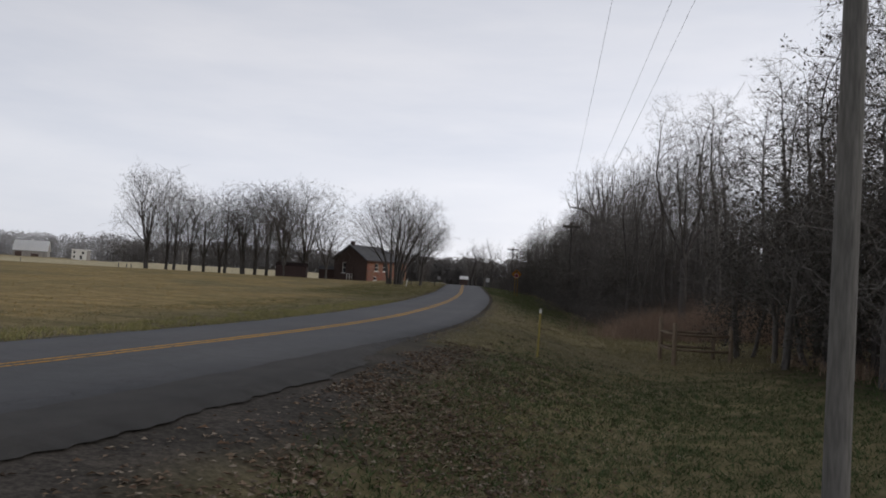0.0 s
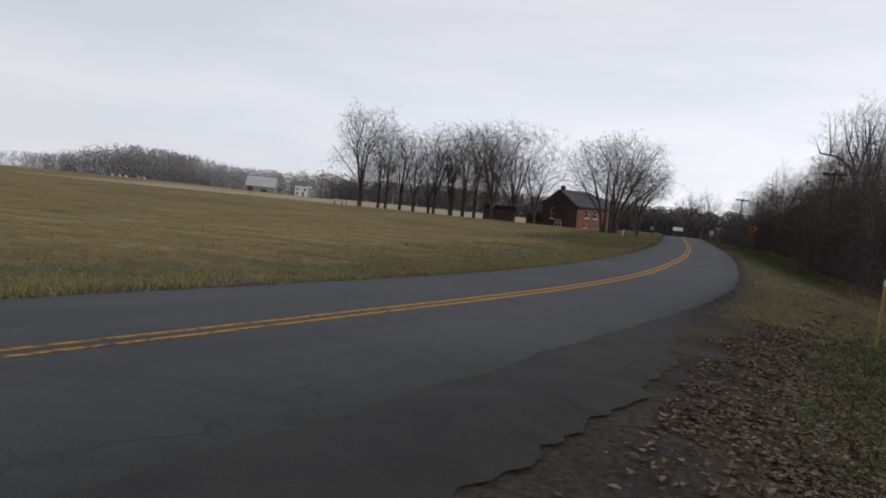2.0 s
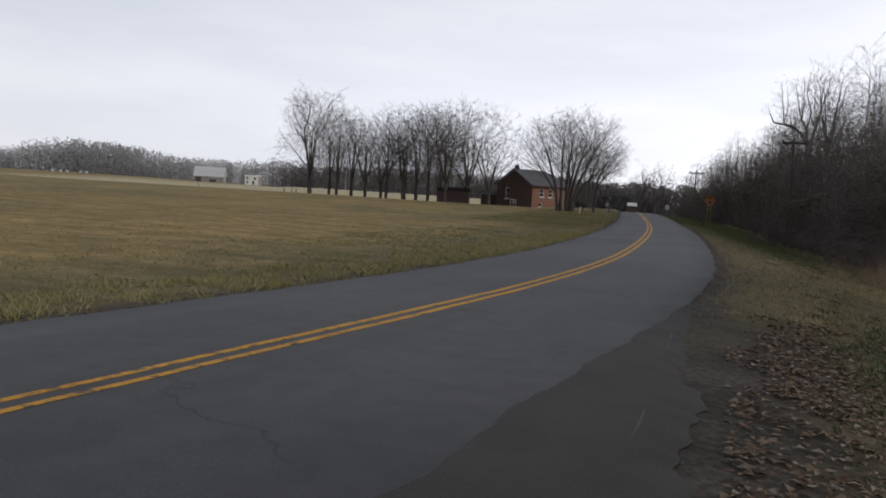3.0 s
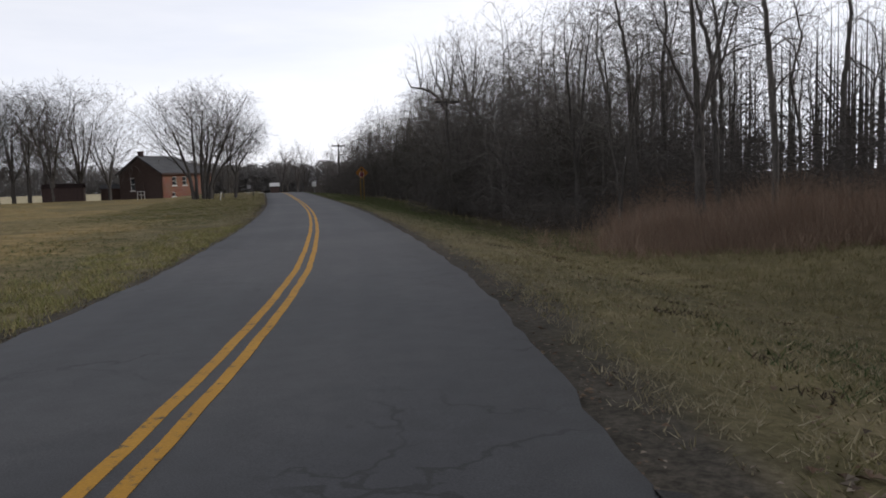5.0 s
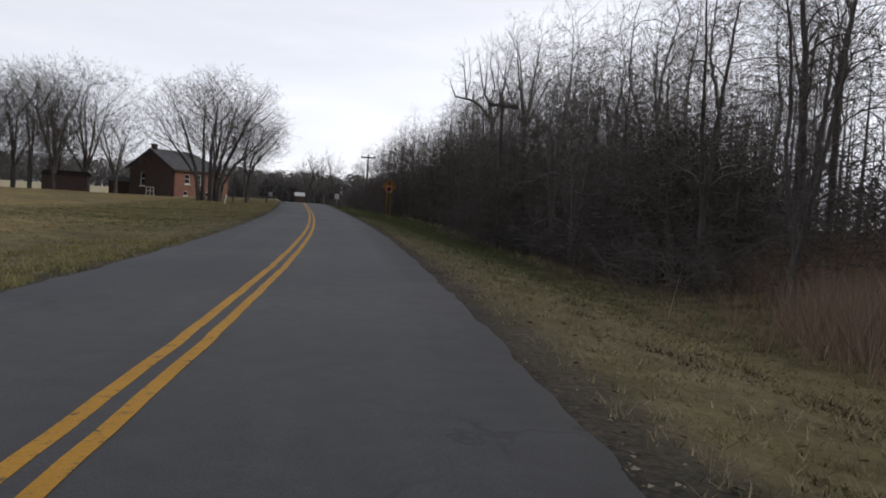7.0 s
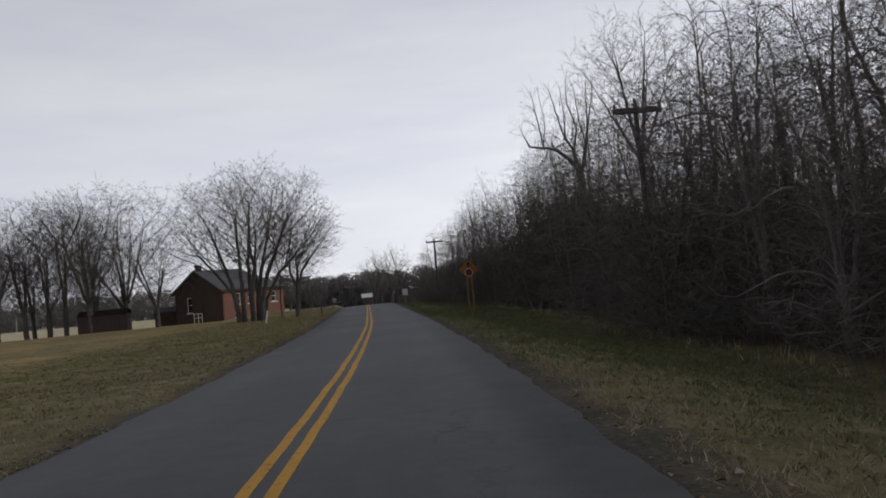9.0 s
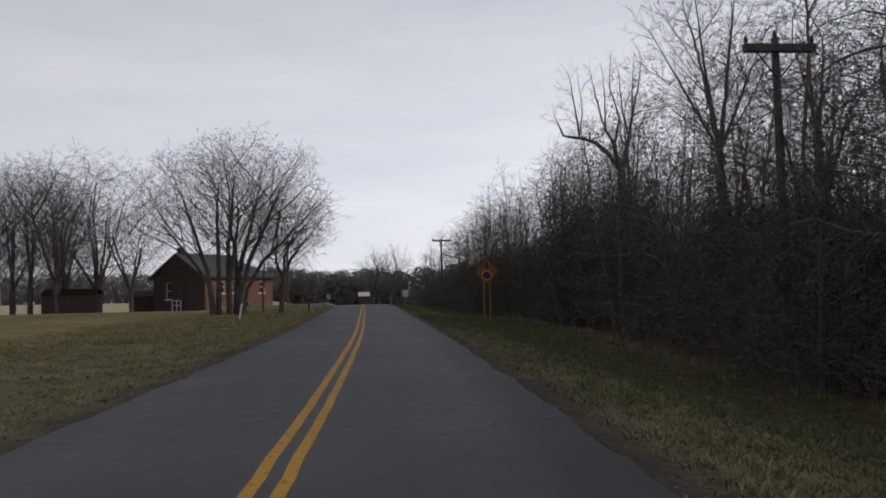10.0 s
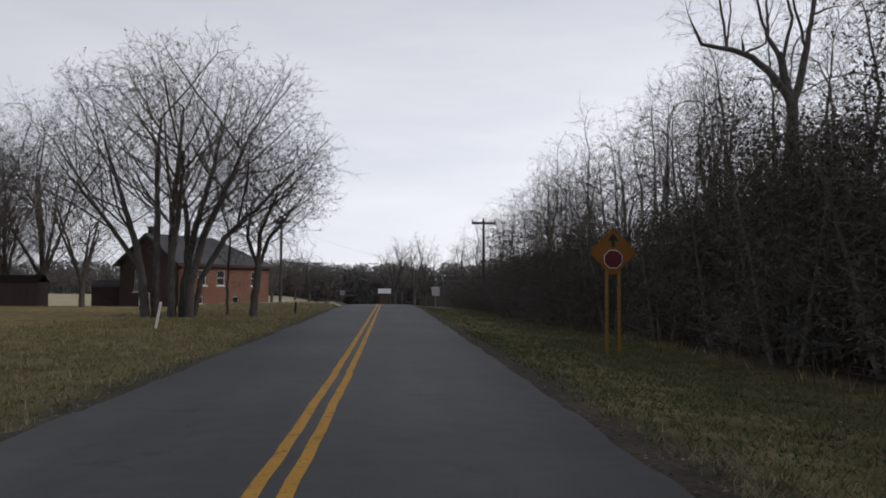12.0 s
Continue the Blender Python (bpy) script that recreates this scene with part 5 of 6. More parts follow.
far_woods("far_woods", "bare woods on the far side of the fields, haze-grey in colour",
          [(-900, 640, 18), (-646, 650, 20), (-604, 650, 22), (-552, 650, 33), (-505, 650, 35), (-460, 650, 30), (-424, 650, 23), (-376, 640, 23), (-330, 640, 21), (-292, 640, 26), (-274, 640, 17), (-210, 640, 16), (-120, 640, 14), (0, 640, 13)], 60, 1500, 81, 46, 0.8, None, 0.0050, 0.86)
far_woods("hedgerow", "bare hedgerow and thicket beyond the farmhouse",
          [(-150, 330, 9.5), (-100, 300, 9.5), (-60, 280, 8.5), (-30, 262, 8.5), (-14, 250, 9), (-4, 248, 9.5), (8, 246, 9.5), (24, 240, 10), (40, 230, 12)], 22, 1100, 82, 44, 1.0, HEDGE_TWIG, 0.008)
far_woods("deep_woods", "dim bare woods beyond the roadside trees",
          [(46, -10, 13), (44, 20, 14), (42, 45, 15), (40, 70, 15), (38, 100, 14), (38, 140, 13), (40, 200, 12), (44, 250, 12)], 26, 520, 83, 34, 1.2, DEEP_TWIG, 0.002, 0.74, False)
far_woods("woodland_understory", "dim tangle of bare saplings deep in the woods",
          [(25, 46, 4.6), (26, 60, 6.4), (25, 75, 6.6), (24, 95, 6.2), (25, 115, 5.6)], 20, 340, 84, 44, 0.9, DEEP_TWIG, 0.0042, 0.86, False)
END = "trees at the end of the road"
end_tree = vase_tree(91, 15.0, 8.0, 700, 0.16, 0.28, 4, 0.45, twigs=1.5, tip=0.013).thing(BARK, TWIG, "bare tree beyond the crest of the road", "tree", END)
place(end_tree, 8.4, 222, 0.0, 1.02)
for x, yy, s in ((4.6, 227, 0.92), (10.8, 228, 0.86), (6.2, 231, 1.0), (-9.5, 236, 0.62), (-16, 232, 0.6), (-22.0, 170, 0.7), (-14.5, 186, 0.66), (-6.5, 158, 0.5)):
    copy_at(end_tree, x, yy, x * 1.3, s)


# ---------------------------------------------------------------- brick farmhouse
def wall_panel(bm, length, height, thick, holes):
    """A wall along x from 0, outer face at y = 0, with rectangular holes (x0, x1, z0, z1)."""
    xs = sorted({0.0, length, *(h[0] for h in holes), *(h[1] for h in holes)})
    for a, b in zip(xs, xs[1:]):
        col = sorted((h[2], h[3]) for h in holes if h[0] <= a + 1e-6 and h[1] >= b - 1e-6)
        z = -0.4
        for lo, hi in col:
            if lo > z:
                box(bm, (a, 0, z), (b, thick, lo))
            z = hi
        if z < height:
            box(bm, (a, 0, z), (b, thick, height))


def window(parent, m, x0, x1, z0, z1, sashes=2, frame_mat=None, sill=True):
    """A sash window set in a hole of a wall panel; m carries the wall's frame."""
    frame_mat = frame_mat or WHITE_PAINT
    w = new("window")
    w.parent = parent
    w.matrix_basis = m
    bm = bmesh.new()
    for lo, hi in (((x0, 0.06, z0), (x0 + 0.07, 0.14, z1)), ((x1 - 0.07, 0.06, z0), (x1, 0.14, z1)), ((x0, 0.06, z1 - 0.07), (x1, 0.14, z1)), ((x0, 0.06, z0), (x1, 0.14, z0 + 0.07))):
        box(bm, lo, hi, 0.008)
    for k in range(1, sashes):
        zz = z0 + (z1 - z0) * k / sashes
        box(bm, (x0, 0.075, zz - 0.03), (x1, 0.13, zz + 0.03), 0.006)
    part("frame", bm, frame_mat, w)
    bm = bmesh.new()
    box(bm, (x0 + 0.06, 0.10, z0 + 0.06), (x1 - 0.06, 0.112, z1 - 0.06))
    part("pane", bm, GLASS, w)
    if sill:
        bm = bmesh.new()
        box(bm, (x0 - 0.12, -0.10, z0 - 0.13), (x1 + 0.12, 0.12, z0), 0.015)
        part("sill", bm, WHITE_PAINT, w, "white window sill")
    return w


def build_house():
    """x runs along the brick front, y along the dark gable end."""
    W, L, EAVE, RIDGE = 8.6, 10.3, 3.95, 6.45
    root = new("farmhouse")
    holes = [(2.0, 2.9, 1.85, 3.2), (4.1, 5.0, 1.85, 3.2), (8.1, 9.0, 1.85, 3.2), (1.85, 2.6, 0.2, 0.85), (5.9, 6.65, 0.2, 0.85)]
    bm = bmesh.new()
    wall_panel(bm, L, EAVE, 0.25, holes)
    part("brick_wall", bm, BRICK, root, "red brick front wall")
    for h in holes:
        window(root, Matrix.Identity(4), *h, 2 if h[3] > 1 else 1)
    # gable end, its outer face at x = 0
    turn = Matrix.Rotation(radians(-90), 4, "Z") @ Matrix.Translation((-W, 0, 0))
    gholes = [(2.2, 3.1, 1.25, 3.15), (4.9, 5.8, 0.25, 2.3)]
    bm = bmesh.new()
    wall_panel(bm, W, EAVE, 0.25, gholes)
    vs = [bm.verts.new(p) for p in ((0, 0, EAVE), (W, 0, EAVE), (W / 2, 0, RIDGE - 0.15), (0, 0.25, EAVE), (W, 0.25, EAVE), (W / 2, 0.25, RIDGE - 0.15))]
    bm.faces.new((vs[0], vs[1], vs[2]))
    bm.faces.new((vs[5], vs[4], vs[3]))
    bm.faces.new((vs[0], vs[2], vs[5], vs[3]))
    bm.faces.new((vs[2], vs[1], vs[4], vs[5]))
    bmesh.ops.transform(bm, matrix=turn, verts=bm.verts)
    # stands for brick in shade, so the darkness is put into the colour
    part("gable_wall", bm, DARK_BOARD, root, "gable wall, its shade put into a dark colour")
    window(root, turn, *gholes[0], 2)
    door = new("door")
    door.parent = root
    door.matrix_basis = turn
    bm = bmesh.new()
    box(bm, (4.9, 0.08, 0.25), (5.8, 0.14, 2.3), 0.01)
    part("leaf", bm, DARK_BOARD, door, "dark door leaf")
    bm = bmesh.new()
    for k in range(3):
        box(bm, (4.7, -0.35 * (3 - k), -0.3), (6.0, -0.35 * (2 - k), 0.08 * (k + 1)), 0.01)
    part("doorstep", bm, CONCRETE, root, "pale concrete steps")
    bm = bmesh.new()
    for zz in (0.55, 1.05):
        box(bm, (4.6, -1.10, zz), (6.1, -1.04, zz + 0.10), 0.01)
    for xx in (4.6, 5.35, 6.03):
        box(bm, (xx, -1.11, -0.2), (xx + 0.08, -1.03, 1.15), 0.01)
    bmesh.ops.transform(bm, matrix=turn, verts=bm.verts)
    part("porch_rail", bm, WHITE_PAINT, root, "white porch railing")
    # back and far end walls
    bm = bmesh.new()
    box(bm, (0.25, W - 0.25, -0.4), (L, W, EAVE))
    box(bm, (L - 0.25, 0.25, -0.4), (L, W - 0.25, EAVE))
    part("back_wall", bm, BRICK, root)
    # roof: gabled at one end, hipped at the other
    o, hip = 0.45, 3.3
    drop = (RIDGE - EAVE) / (W / 2) * o
    bm = bmesh.new()
    A, B = bm.verts.new((-o, -o, EAVE - drop)), bm.verts.new((L + o, -o, EAVE - drop))
    C, D = bm.verts.new((L + o, W + o, EAVE - drop)), bm.verts.new((-o, W + o, EAVE - drop))
    P, Q = bm.verts.new((-o, W / 2, RIDGE)), bm.verts.new((L - hip, W / 2, RIDGE))
    fs = [bm.faces.new(x) for x in ((A, B, Q, P), (C, D, P, Q), (B, C, Q))]
    bmesh.ops.recalc_face_normals(bm, faces=fs)
    bmesh.ops.solidify(bm, geom=fs, thickness=0.16)
    part("roof", bm, ROOF_SHINGLE, root, "dark grey shingle roof")
    bm = bmesh.new()
    box(bm, (-o, -o - 0.03, EAVE - drop - 0.22), (L + o, -o, EAVE - drop + 0.04), 0.01)
    part("fascia", bm, DARK_BOARD, root)
    bm = bmesh.new()
    box(bm, (0.05, W / 2 - 0.3, RIDGE - 1.0), (0.65, W / 2 + 0.3, RIDGE + 0.55), 0.02)
    box(bm, (0.0, W / 2 - 0.35, RIDGE + 0.45), (0.70, W / 2 + 0.35, RIDGE + 0.62), 0.02)
    part("chimney", bm, RUST_BOARD, root, "dark chimney on the ridge")
    tagged(root, "old red brick farmhouse with a dark gable end", "house")
    root.matrix_basis = Matrix.Translation((-15.7, 136.8, -0.05)) @ Matrix.Rotation(radians(51), 4, "Z")
    return root


build_house()


def build_shed(x, y, turn, w, d, h, label, mat, roof_mat):
    root = new("shed")
    bm = bmesh.new()
    box(bm, (-w / 2, -d / 2, -0.2), (w / 2, -d / 2 + 0.06, h))
    box(bm, (-w / 2, -d / 2 + 0.06, -0.2), (-w / 2 + 0.08, d / 2, h))
    box(bm, (w / 2 - 0.08, -d / 2 + 0.06, -0.2), (w / 2, d / 2, h))
    box(bm, (-w / 2, d / 2 - 0.08, -0.2), (w / 2, d / 2, h))
    part("wall", bm, mat, root)
    bm = bmesh.new()
    A, B, C, D = (bm.verts.new(p) for p in ((-w / 2 - 0.1, -d / 2 - 0.1, h - 0.05), (w / 2 + 0.1, -d / 2 - 0.1, h - 0.05), (w / 2 + 0.1, d / 2 + 0.1, h - 0.05), (-w / 2 - 0.1, d / 2 + 0.1, h - 0.05)))
    P, Q = bm.verts.new((-w / 2 - 0.1, 0, h + d * 0.2)), bm.verts.new((w / 2 + 0.1, 0, h + d * 0.2))
    fs = [bm.faces.new(q) for q in ((A, B, Q, P), (C, D, P, Q))]
    bmesh.ops.solidify(bm, geom=fs, thickness=0.08)
    part("roof", bm, roof_mat, root)
    root.matrix_basis = Matrix.Translation((x, y, float(land(x, y)))) @ Matrix.Rotation(turn, 4, "Z")
    return tagged(root, label, "shed")


build_shed(-28.5, 134.2, 0.08, 5.2, 2.8, 1.95, "low brown wooden shed among the trees", RUST_BOARD, RUST_BOARD)
build_shed(-24.0, 145.5, 0.2, 3.4, 3.0, 1.9, "small dark shed beside the farmhouse", DARK_BOARD, ROOF_SHINGLE)


# ---------------------------------------------------------------- far farmstead across the field
def build_barn():
    root = new("barn")
    L, W, h1, h2, h3 = 18.0, 11.0, 3.6, 6.3, 9.2
    bm = bmesh.new()
    prof = [(-W / 2, -0.6), (-W / 2, h1), (-W / 2 + 2.2, h2 + 0.3), (0, h3), (W / 2 - 2.2, h2 + 0.3), (W / 2, h1), (W / 2, -0.6)]
    a = [bm.verts.new((-L / 2, y, z)) for y, z in prof]
    b = [bm.verts.new((L / 2, y, z)) for y, z in prof]
    bm.faces.new(a[::-1])
    bm.faces.new(b)
    for i in range(len(prof) - 1):
        bm.faces.new((a[i], a[i + 1], b[i + 1], b[i]))
    part("wall", bm, BARN_WALL, root)
    bm = bmesh.new()
    prof = [(-W / 2 - 0.5, h1 - 0.5), (-W / 2 + 2.0, h2 + 0.45), (0, h3 + 0.15), (W / 2 - 2.0, h2 + 0.45), (W / 2 + 0.5, h1 - 0.5)]
    a = [bm.verts.new((-L / 2 - 0.4, y, z)) for y, z in prof]
    b = [bm.verts.new((L / 2 + 0.4, y, z)) for y, z in prof]
    fs = [bm.faces.new((a[i], b[i], b[i + 1], a[i + 1])) for i in range(4)]
    bmesh.ops.solidify(bm, geom=fs, thickness=0.1)
    part("roof", bm, BARN_ROOF, root, "pale metal gambrel roof")
    bm = bmesh.new()
    box(bm, (-8.0, -W / 2 - 0.08, -0.5), (-4.5, -W / 2 + 0.02, 2.6))
    part("door", bm, DARK_BOARD, root)
    bm = bmesh.new()
    box(bm, (0.5, -W / 2 - 0.08, -0.5), (4.5, -W / 2 + 0.02, 1.5))
    part("door", bm, DARK_BOARD, root)
    bm = bmesh.new()
    box(bm, (-0.5, -0.5, h3), (0.5, 0.5, h3 + 1.0), 0.05)
    part("cupola", bm, BARN_ROOF, root)
    tagged(root, "weathered grey barn with a pale metal roof", "barn")
    root.matrix_basis = Matrix.Translation((-222, 400, float(land(-222, 400)) + 0.2)) @ Matrix.Rotation(radians(20), 4, "Z") @ Matrix.Diagonal((0.88, 0.88, 0.88, 1))


def build_white_house():
    root = new("white_house")
    bm = bmesh.new()
    wall_panel(bm, 8.2, 5.4, 0.25, [(1.0, 2.0, 3.2, 4.6), (5.6, 6.8, 3.0, 4.4), (1.0, 2.0, 0.6, 2.0), (4.6, 5.8, 0.0, 2.2)])
    part("front_wall", bm, WHITE_PAINT, root, "white painted wall")
    bm = bmesh.new()
    box(bm, (0.0, 0.25, -0.5), (0.25, 9.0, 5.4))
    box(bm, (7.95, 0.25, -0.5), (8.2, 9.0, 5.4))
    box(bm, (0.25, 8.75, -0.5), (7.95, 9.0, 5.4))
    part("side_wall", bm, BARN_WALL, root)
    for h in ((1.0, 2.0, 3.2, 4.6), (5.6, 6.8, 3.0, 4.4), (1.0, 2.0, 0.6, 2.0), (4.6, 5.8, 0.0, 2.2)):
        window(root, Matrix.Identity(4), *h, 2, DARK_BOARD, False)
    bm = bmesh.new()
    box(bm, (-0.4, -0.4, 5.4), (8.6, 9.4, 5.75), 0.05)
    part("roof", bm, BARN_ROOF, root)
    tagged(root, "white two-storey house with a flat grey roof", "house")
    root.matrix_basis = Matrix.Translation((-191, 380, float(land(-191, 380)) + 0.1)) @ Matrix.Rotation(radians(12), 4, "Z") @ Matrix.Diagonal((0.85, 0.85, 0.85, 1))


build_barn()
build_white_house()


def build_end_house():
    root = new("garage")
    bm = bmesh.new()
    box(bm, (-2.1, 0, -3), (2.1, 4, 2.0))
    part("wall", bm, DARK_BOARD, root, "dark boarded walls")
    bm = bmesh.new()
    A, B, C, D = (bm.verts.new(p) for p in ((-2.5, -0.4, 1.9), (2.5, -0.4, 1.9), (2.5, 4.4, 1.9), (-2.5, 4.4, 1.9)))
    P, Q = bm.verts.new((-2.5, 2.0, 3.2)), bm.verts.new((2.5, 2.0, 3.2))
    fs = [bm.faces.new(q) for q in ((A, B, Q, P), (C, D, P, Q))]
    bmesh.ops.solidify(bm, geom=fs, thickness=0.1)
    part("roof", bm, BARN_ROOF, root, "pale metal roof")
    bm = bmesh.new()
    box(bm, (-1.9, -0.05, -2.5), (1.9, 0.02, 0.6))
    part("door", bm, DARK_BOARD, root, "dark garage door")
    tagged(root, "small dark garage with a pale roof beyond the crest", "garage")
    root.matrix_basis = Matrix.Translation((2.5, 217, -0.35)) @ Matrix.Diagonal((0.50, 0.9, 0.72, 1))


build_end_house()


# ---------------------------------------------------------------- roadside things
def tube_part(name, pts, radii, sides, material, parent, label=""):
    v, f = [], []
    tube(v, f, [Vector(p) for p in pts], radii, sides)
    return mesh_part(name, mesh_from(name, v, f, material, True), parent, label)


def utility_pole(x, y, height, radius, arm, turn, sink=0.0):
    wood = POLE_WOOD if y < 20 else DARK_POLE
    root = new("utility_pole")
    tube_part("pole", [(0, 0, -0.5), (0.01, 0, height * 0.5), (0, 0, height)], [radius, radius * 0.9, radius * 0.75], 14, wood, root)
    bm = bmesh.new()
    z = height - 0.28
    box(bm, (-arm / 2, -radius - 0.13, z - 0.09), (arm / 2, -radius, z + 0.09), 0.012)
    part("crossarm", bm, wood, root)
    for sx in (-1, 1):
        tube_part("brace", [(sx * arm * 0.3, -radius - 0.03, z - 0.08), (sx * 0.05, -radius * 0.9, z - 0.62)], [0.018, 0.018], 5, BLACK_METAL, root)
    for k in ((-0.49, -0.17, -0.07) if y < 20 else (-0.46, 0.0, 0.46)):
        dz = 0.09 if k else 0.28
        yy = -radius - 0.065 if k else 0.0
        tube_part("insulator", [(k * arm, yy, z + dz), (k * arm, yy, z + dz + 0.06), (k * arm, yy, z + dz + 0.10), (k * arm, yy, z + dz + 0.17)], [0.025, 0.05, 0.05, 0.03], 8, CERAMIC, root)
    root.matrix_basis = Matrix.Translation((x, y, float(land(x, y)) - sink)) @ Matrix.Rotation(turn, 4, "Z")
    return tagged(root, "weathered wooden utility pole with a crossarm", "utility pole", "utility poles")


POLES = [(4.08, 7.0, 8.6, 0.128, 3.95, 0.0), (9.9, 65.6, 7.5, 0.108, 1.6, -0.05), (9.5, 128.6, 7.1, 0.115, 1.9, 0.0), (-6.0, 128.0, 6.4, 0.11, 1.2, 0.3)]
pole_tops = []
for x, y, h, r0, arm, turn in POLES:
    utility_pole(x, y, h, r0, arm, turn)
    pole_tops.append((x, y, float(land(x, y)) + h - 0.02, arm))


def wire(a, b, sag, label="thin black overhead wire"):
    pts = []
    for k in range(17):
        t = k / 16
        p = Vector(a).lerp(Vector(b), t)
        p.z -= sag * 4 * t * (1 - t)
        pts.append(p)
    v, f = [], []
    tube(v, f, pts, [0.0038] * 17, 4)
    return tagged(new("overhead_wire", mesh_from("overhead_wire", v, f, BLACK_METAL)), label, "wire", "overhead wires")


for i in (0, 1):
    (x0, y0, z0, a0), (x1, y1, z1, a1) = pole_tops[i], pole_tops[i + 1]
    for k, k1 in zip((-0.49, -0.17, -0.07) if i == 0 else (-0.46, 0.0, 0.46), (-0.46, 0.0, 0.46)):
        wire((x0 + k * a0, y0 - 0.2, z0), (x1 + k1 * a1, y1 - 0.2 * (k1 != 0), z1 + (0.16 if k1 == 0 else 0.0)), 0.5)
wire((pole_tops[3][0], 128.0, pole_tops[3][2] - 0.5), (9.5, 170, 5.2), 0.8)


def build_warning_sign():
    """Stop-ahead sign: a yellow diamond on two yellow posts, an arrow over a red octagon."""
    root = new("warning_sign")
    for sx in (-0.15, 0.15):
        bm = bmesh.new()
        box(bm, (sx - 0.035, -0.03, -0.5), (sx + 0.035, 0.03, 2.6), 0.006)
        part("post", bm, YELLOW_POST, root, "yellow painted post")

    def plate(name, pts, y, thick, mat, label):
        bm = bmesh.new()
        f = bm.faces.new([bm.verts.new((px, y, pz)) for px, pz in pts])
        r = bmesh.ops.extrude_face_region(bm, geom=[f])
        bmesh.ops.translate(bm, vec=(0, thick, 0), verts=[e for e in r["geom"] if isinstance(e, bmesh.types.BMVert)])
        bmesh.ops.recalc_face_normals(bm, faces=bm.faces)
        return part(name, bm, mat, root, label)

    c, h, q = 2.50, 0.60, 0.05
    diamond = [(-q, c - h + q), (q, c - h + q), (h - q, c - q), (h - q, c + q), (q, c + h - q), (-q, c + h - q), (-h + q, c + q), (-h + q, c - q)]
    plate("panel", diamond, -0.045, 0.01, SIGN_YELLOW, "orange-yellow diamond panel")
    oc = c - 0.17
    for rr, yy, mat, nm, lb in ((0.245, -0.050, SIGN_WHITE, "octagon_rim", "white octagon border"), (0.225, -0.055, SIGN_RED, "octagon", "red octagon symbol")):
        plate(nm, [(rr * math.cos(radians(22.5 + 45 * k)), oc + rr * math.sin(radians(22.5 + 45 * k))) for k in range(8)], yy, 0.004, mat, lb)
    plate("arrow", [(-0.045, c + 0.13), (0.045, c + 0.13), (0.045, c + 0.27), (0.14, c + 0.27), (0, c + 0.46), (-0.14, c + 0.27), (-0.045, c + 0.27)], -0.051, 0.004, SIGN_BLACK, "black arrow symbol")
    tagged(root, "yellow diamond stop-ahead sign on two yellow posts", "road sign")
    root.matrix_basis = Matrix.Translation((7.1, 87.3, float(land(7.1, 87.3)))) @ Matrix.Rotation(radians(-3), 4, "Z")


build_warning_sign()


def small_sign(x, y, w, h, top, turn, mat, label):
    root = new("road_sign")
    bm = bmesh.new()
    box(bm, (-0.03, -0.02, -0.6), (0.03, 0.02, top), 0.005)
    part("post", bm, ALU, root)
    bm = bmesh.new()
    box(bm, (-w / 2, -0.035, top - h), (w / 2, -0.022, top), 0.004)
    part("panel", bm, mat, root)
    root.matrix_basis = Matrix.Translation((x, y, float(land(x, y)))) @ Matrix.Rotation(turn, 4, "Z")
    return tagged(root, label, "road sign", "far road signs")


small_sign(5.3, 122.0, 0.55, 0.62, 1.5, 0.1, SIGN_GREY, "pale rectangular sign panel on a metal post")
small_sign(-3.6, 176.0, 0.7, 0.7, 2.15, 0.0, ALU, "pale square sign beyond the crest")


def marker_post(x, y, h, w, mat, cap, lean, label, category):
    root = new("marker_post")
    v = [(0, 0, -0.3), (0, 0, h * 0.5), (0, 0, h - 0.12), (0, 0, h)]
    tube_part("post", v, [w, w, w, w * 0.9], 10, mat, root)
    tube_part("cap", [(0, 0, h - 0.12), (0, 0, h - 0.03), (0, 0, h + 0.015)], [w * 1.12, w * 1.12, w * 0.6], 10, cap, root, "white cap")
    root.matrix_basis = Matrix.Translation((x, y, float(land(x, y)))) @ Matrix.Rotation(lean, 4, "Y")
    return tagged(root, label, category)


marker_post(2.64, 20.9, 1.36, 0.03, YELLOW_PLASTIC, WHITE_PAINT, 0.02, "yellow plastic marker post with a white cap in the grass", "marker post")


def white_stake():
    root = new("stake")
    bm = bmesh.new()
    box(bm, (-0.04, -0.03, -0.3), (0.04, 0.03, 0.92), 0.01)
    part("board", bm, WHITE_PAINT, root)
    root.matrix_basis = Matrix.Translation((-5.87, 94.9, float(land(-5.87, 94.9)))) @ Matrix.Rotation(0.17, 4, "Y")
    tagged(root, "white painted stake leaning in the grass", "post")


white_stake()


def short_post():
    root = new("roadside_post")
    bm = bmesh.new()
    box(bm, (-0.05, -0.05, -0.4), (0.05, 0.05, 0.55), 0.01)
    part("post", bm, BLACK_METAL, root)
    bm = bmesh.new()
    box(bm, (-0.06, -0.06, 0.55), (0.06, 0.06, 0.60), 0.015)
    part("cap", bm, BLACK_METAL, root)
    root.matrix_basis = Matrix.Translation((-2.75, 108.0, float(land(-2.75, 108.0)))) @ Matrix.Rotation(0.05, 4, "Y")
    tagged(root, "short dark wooden post beside the road", "post")


short_post()


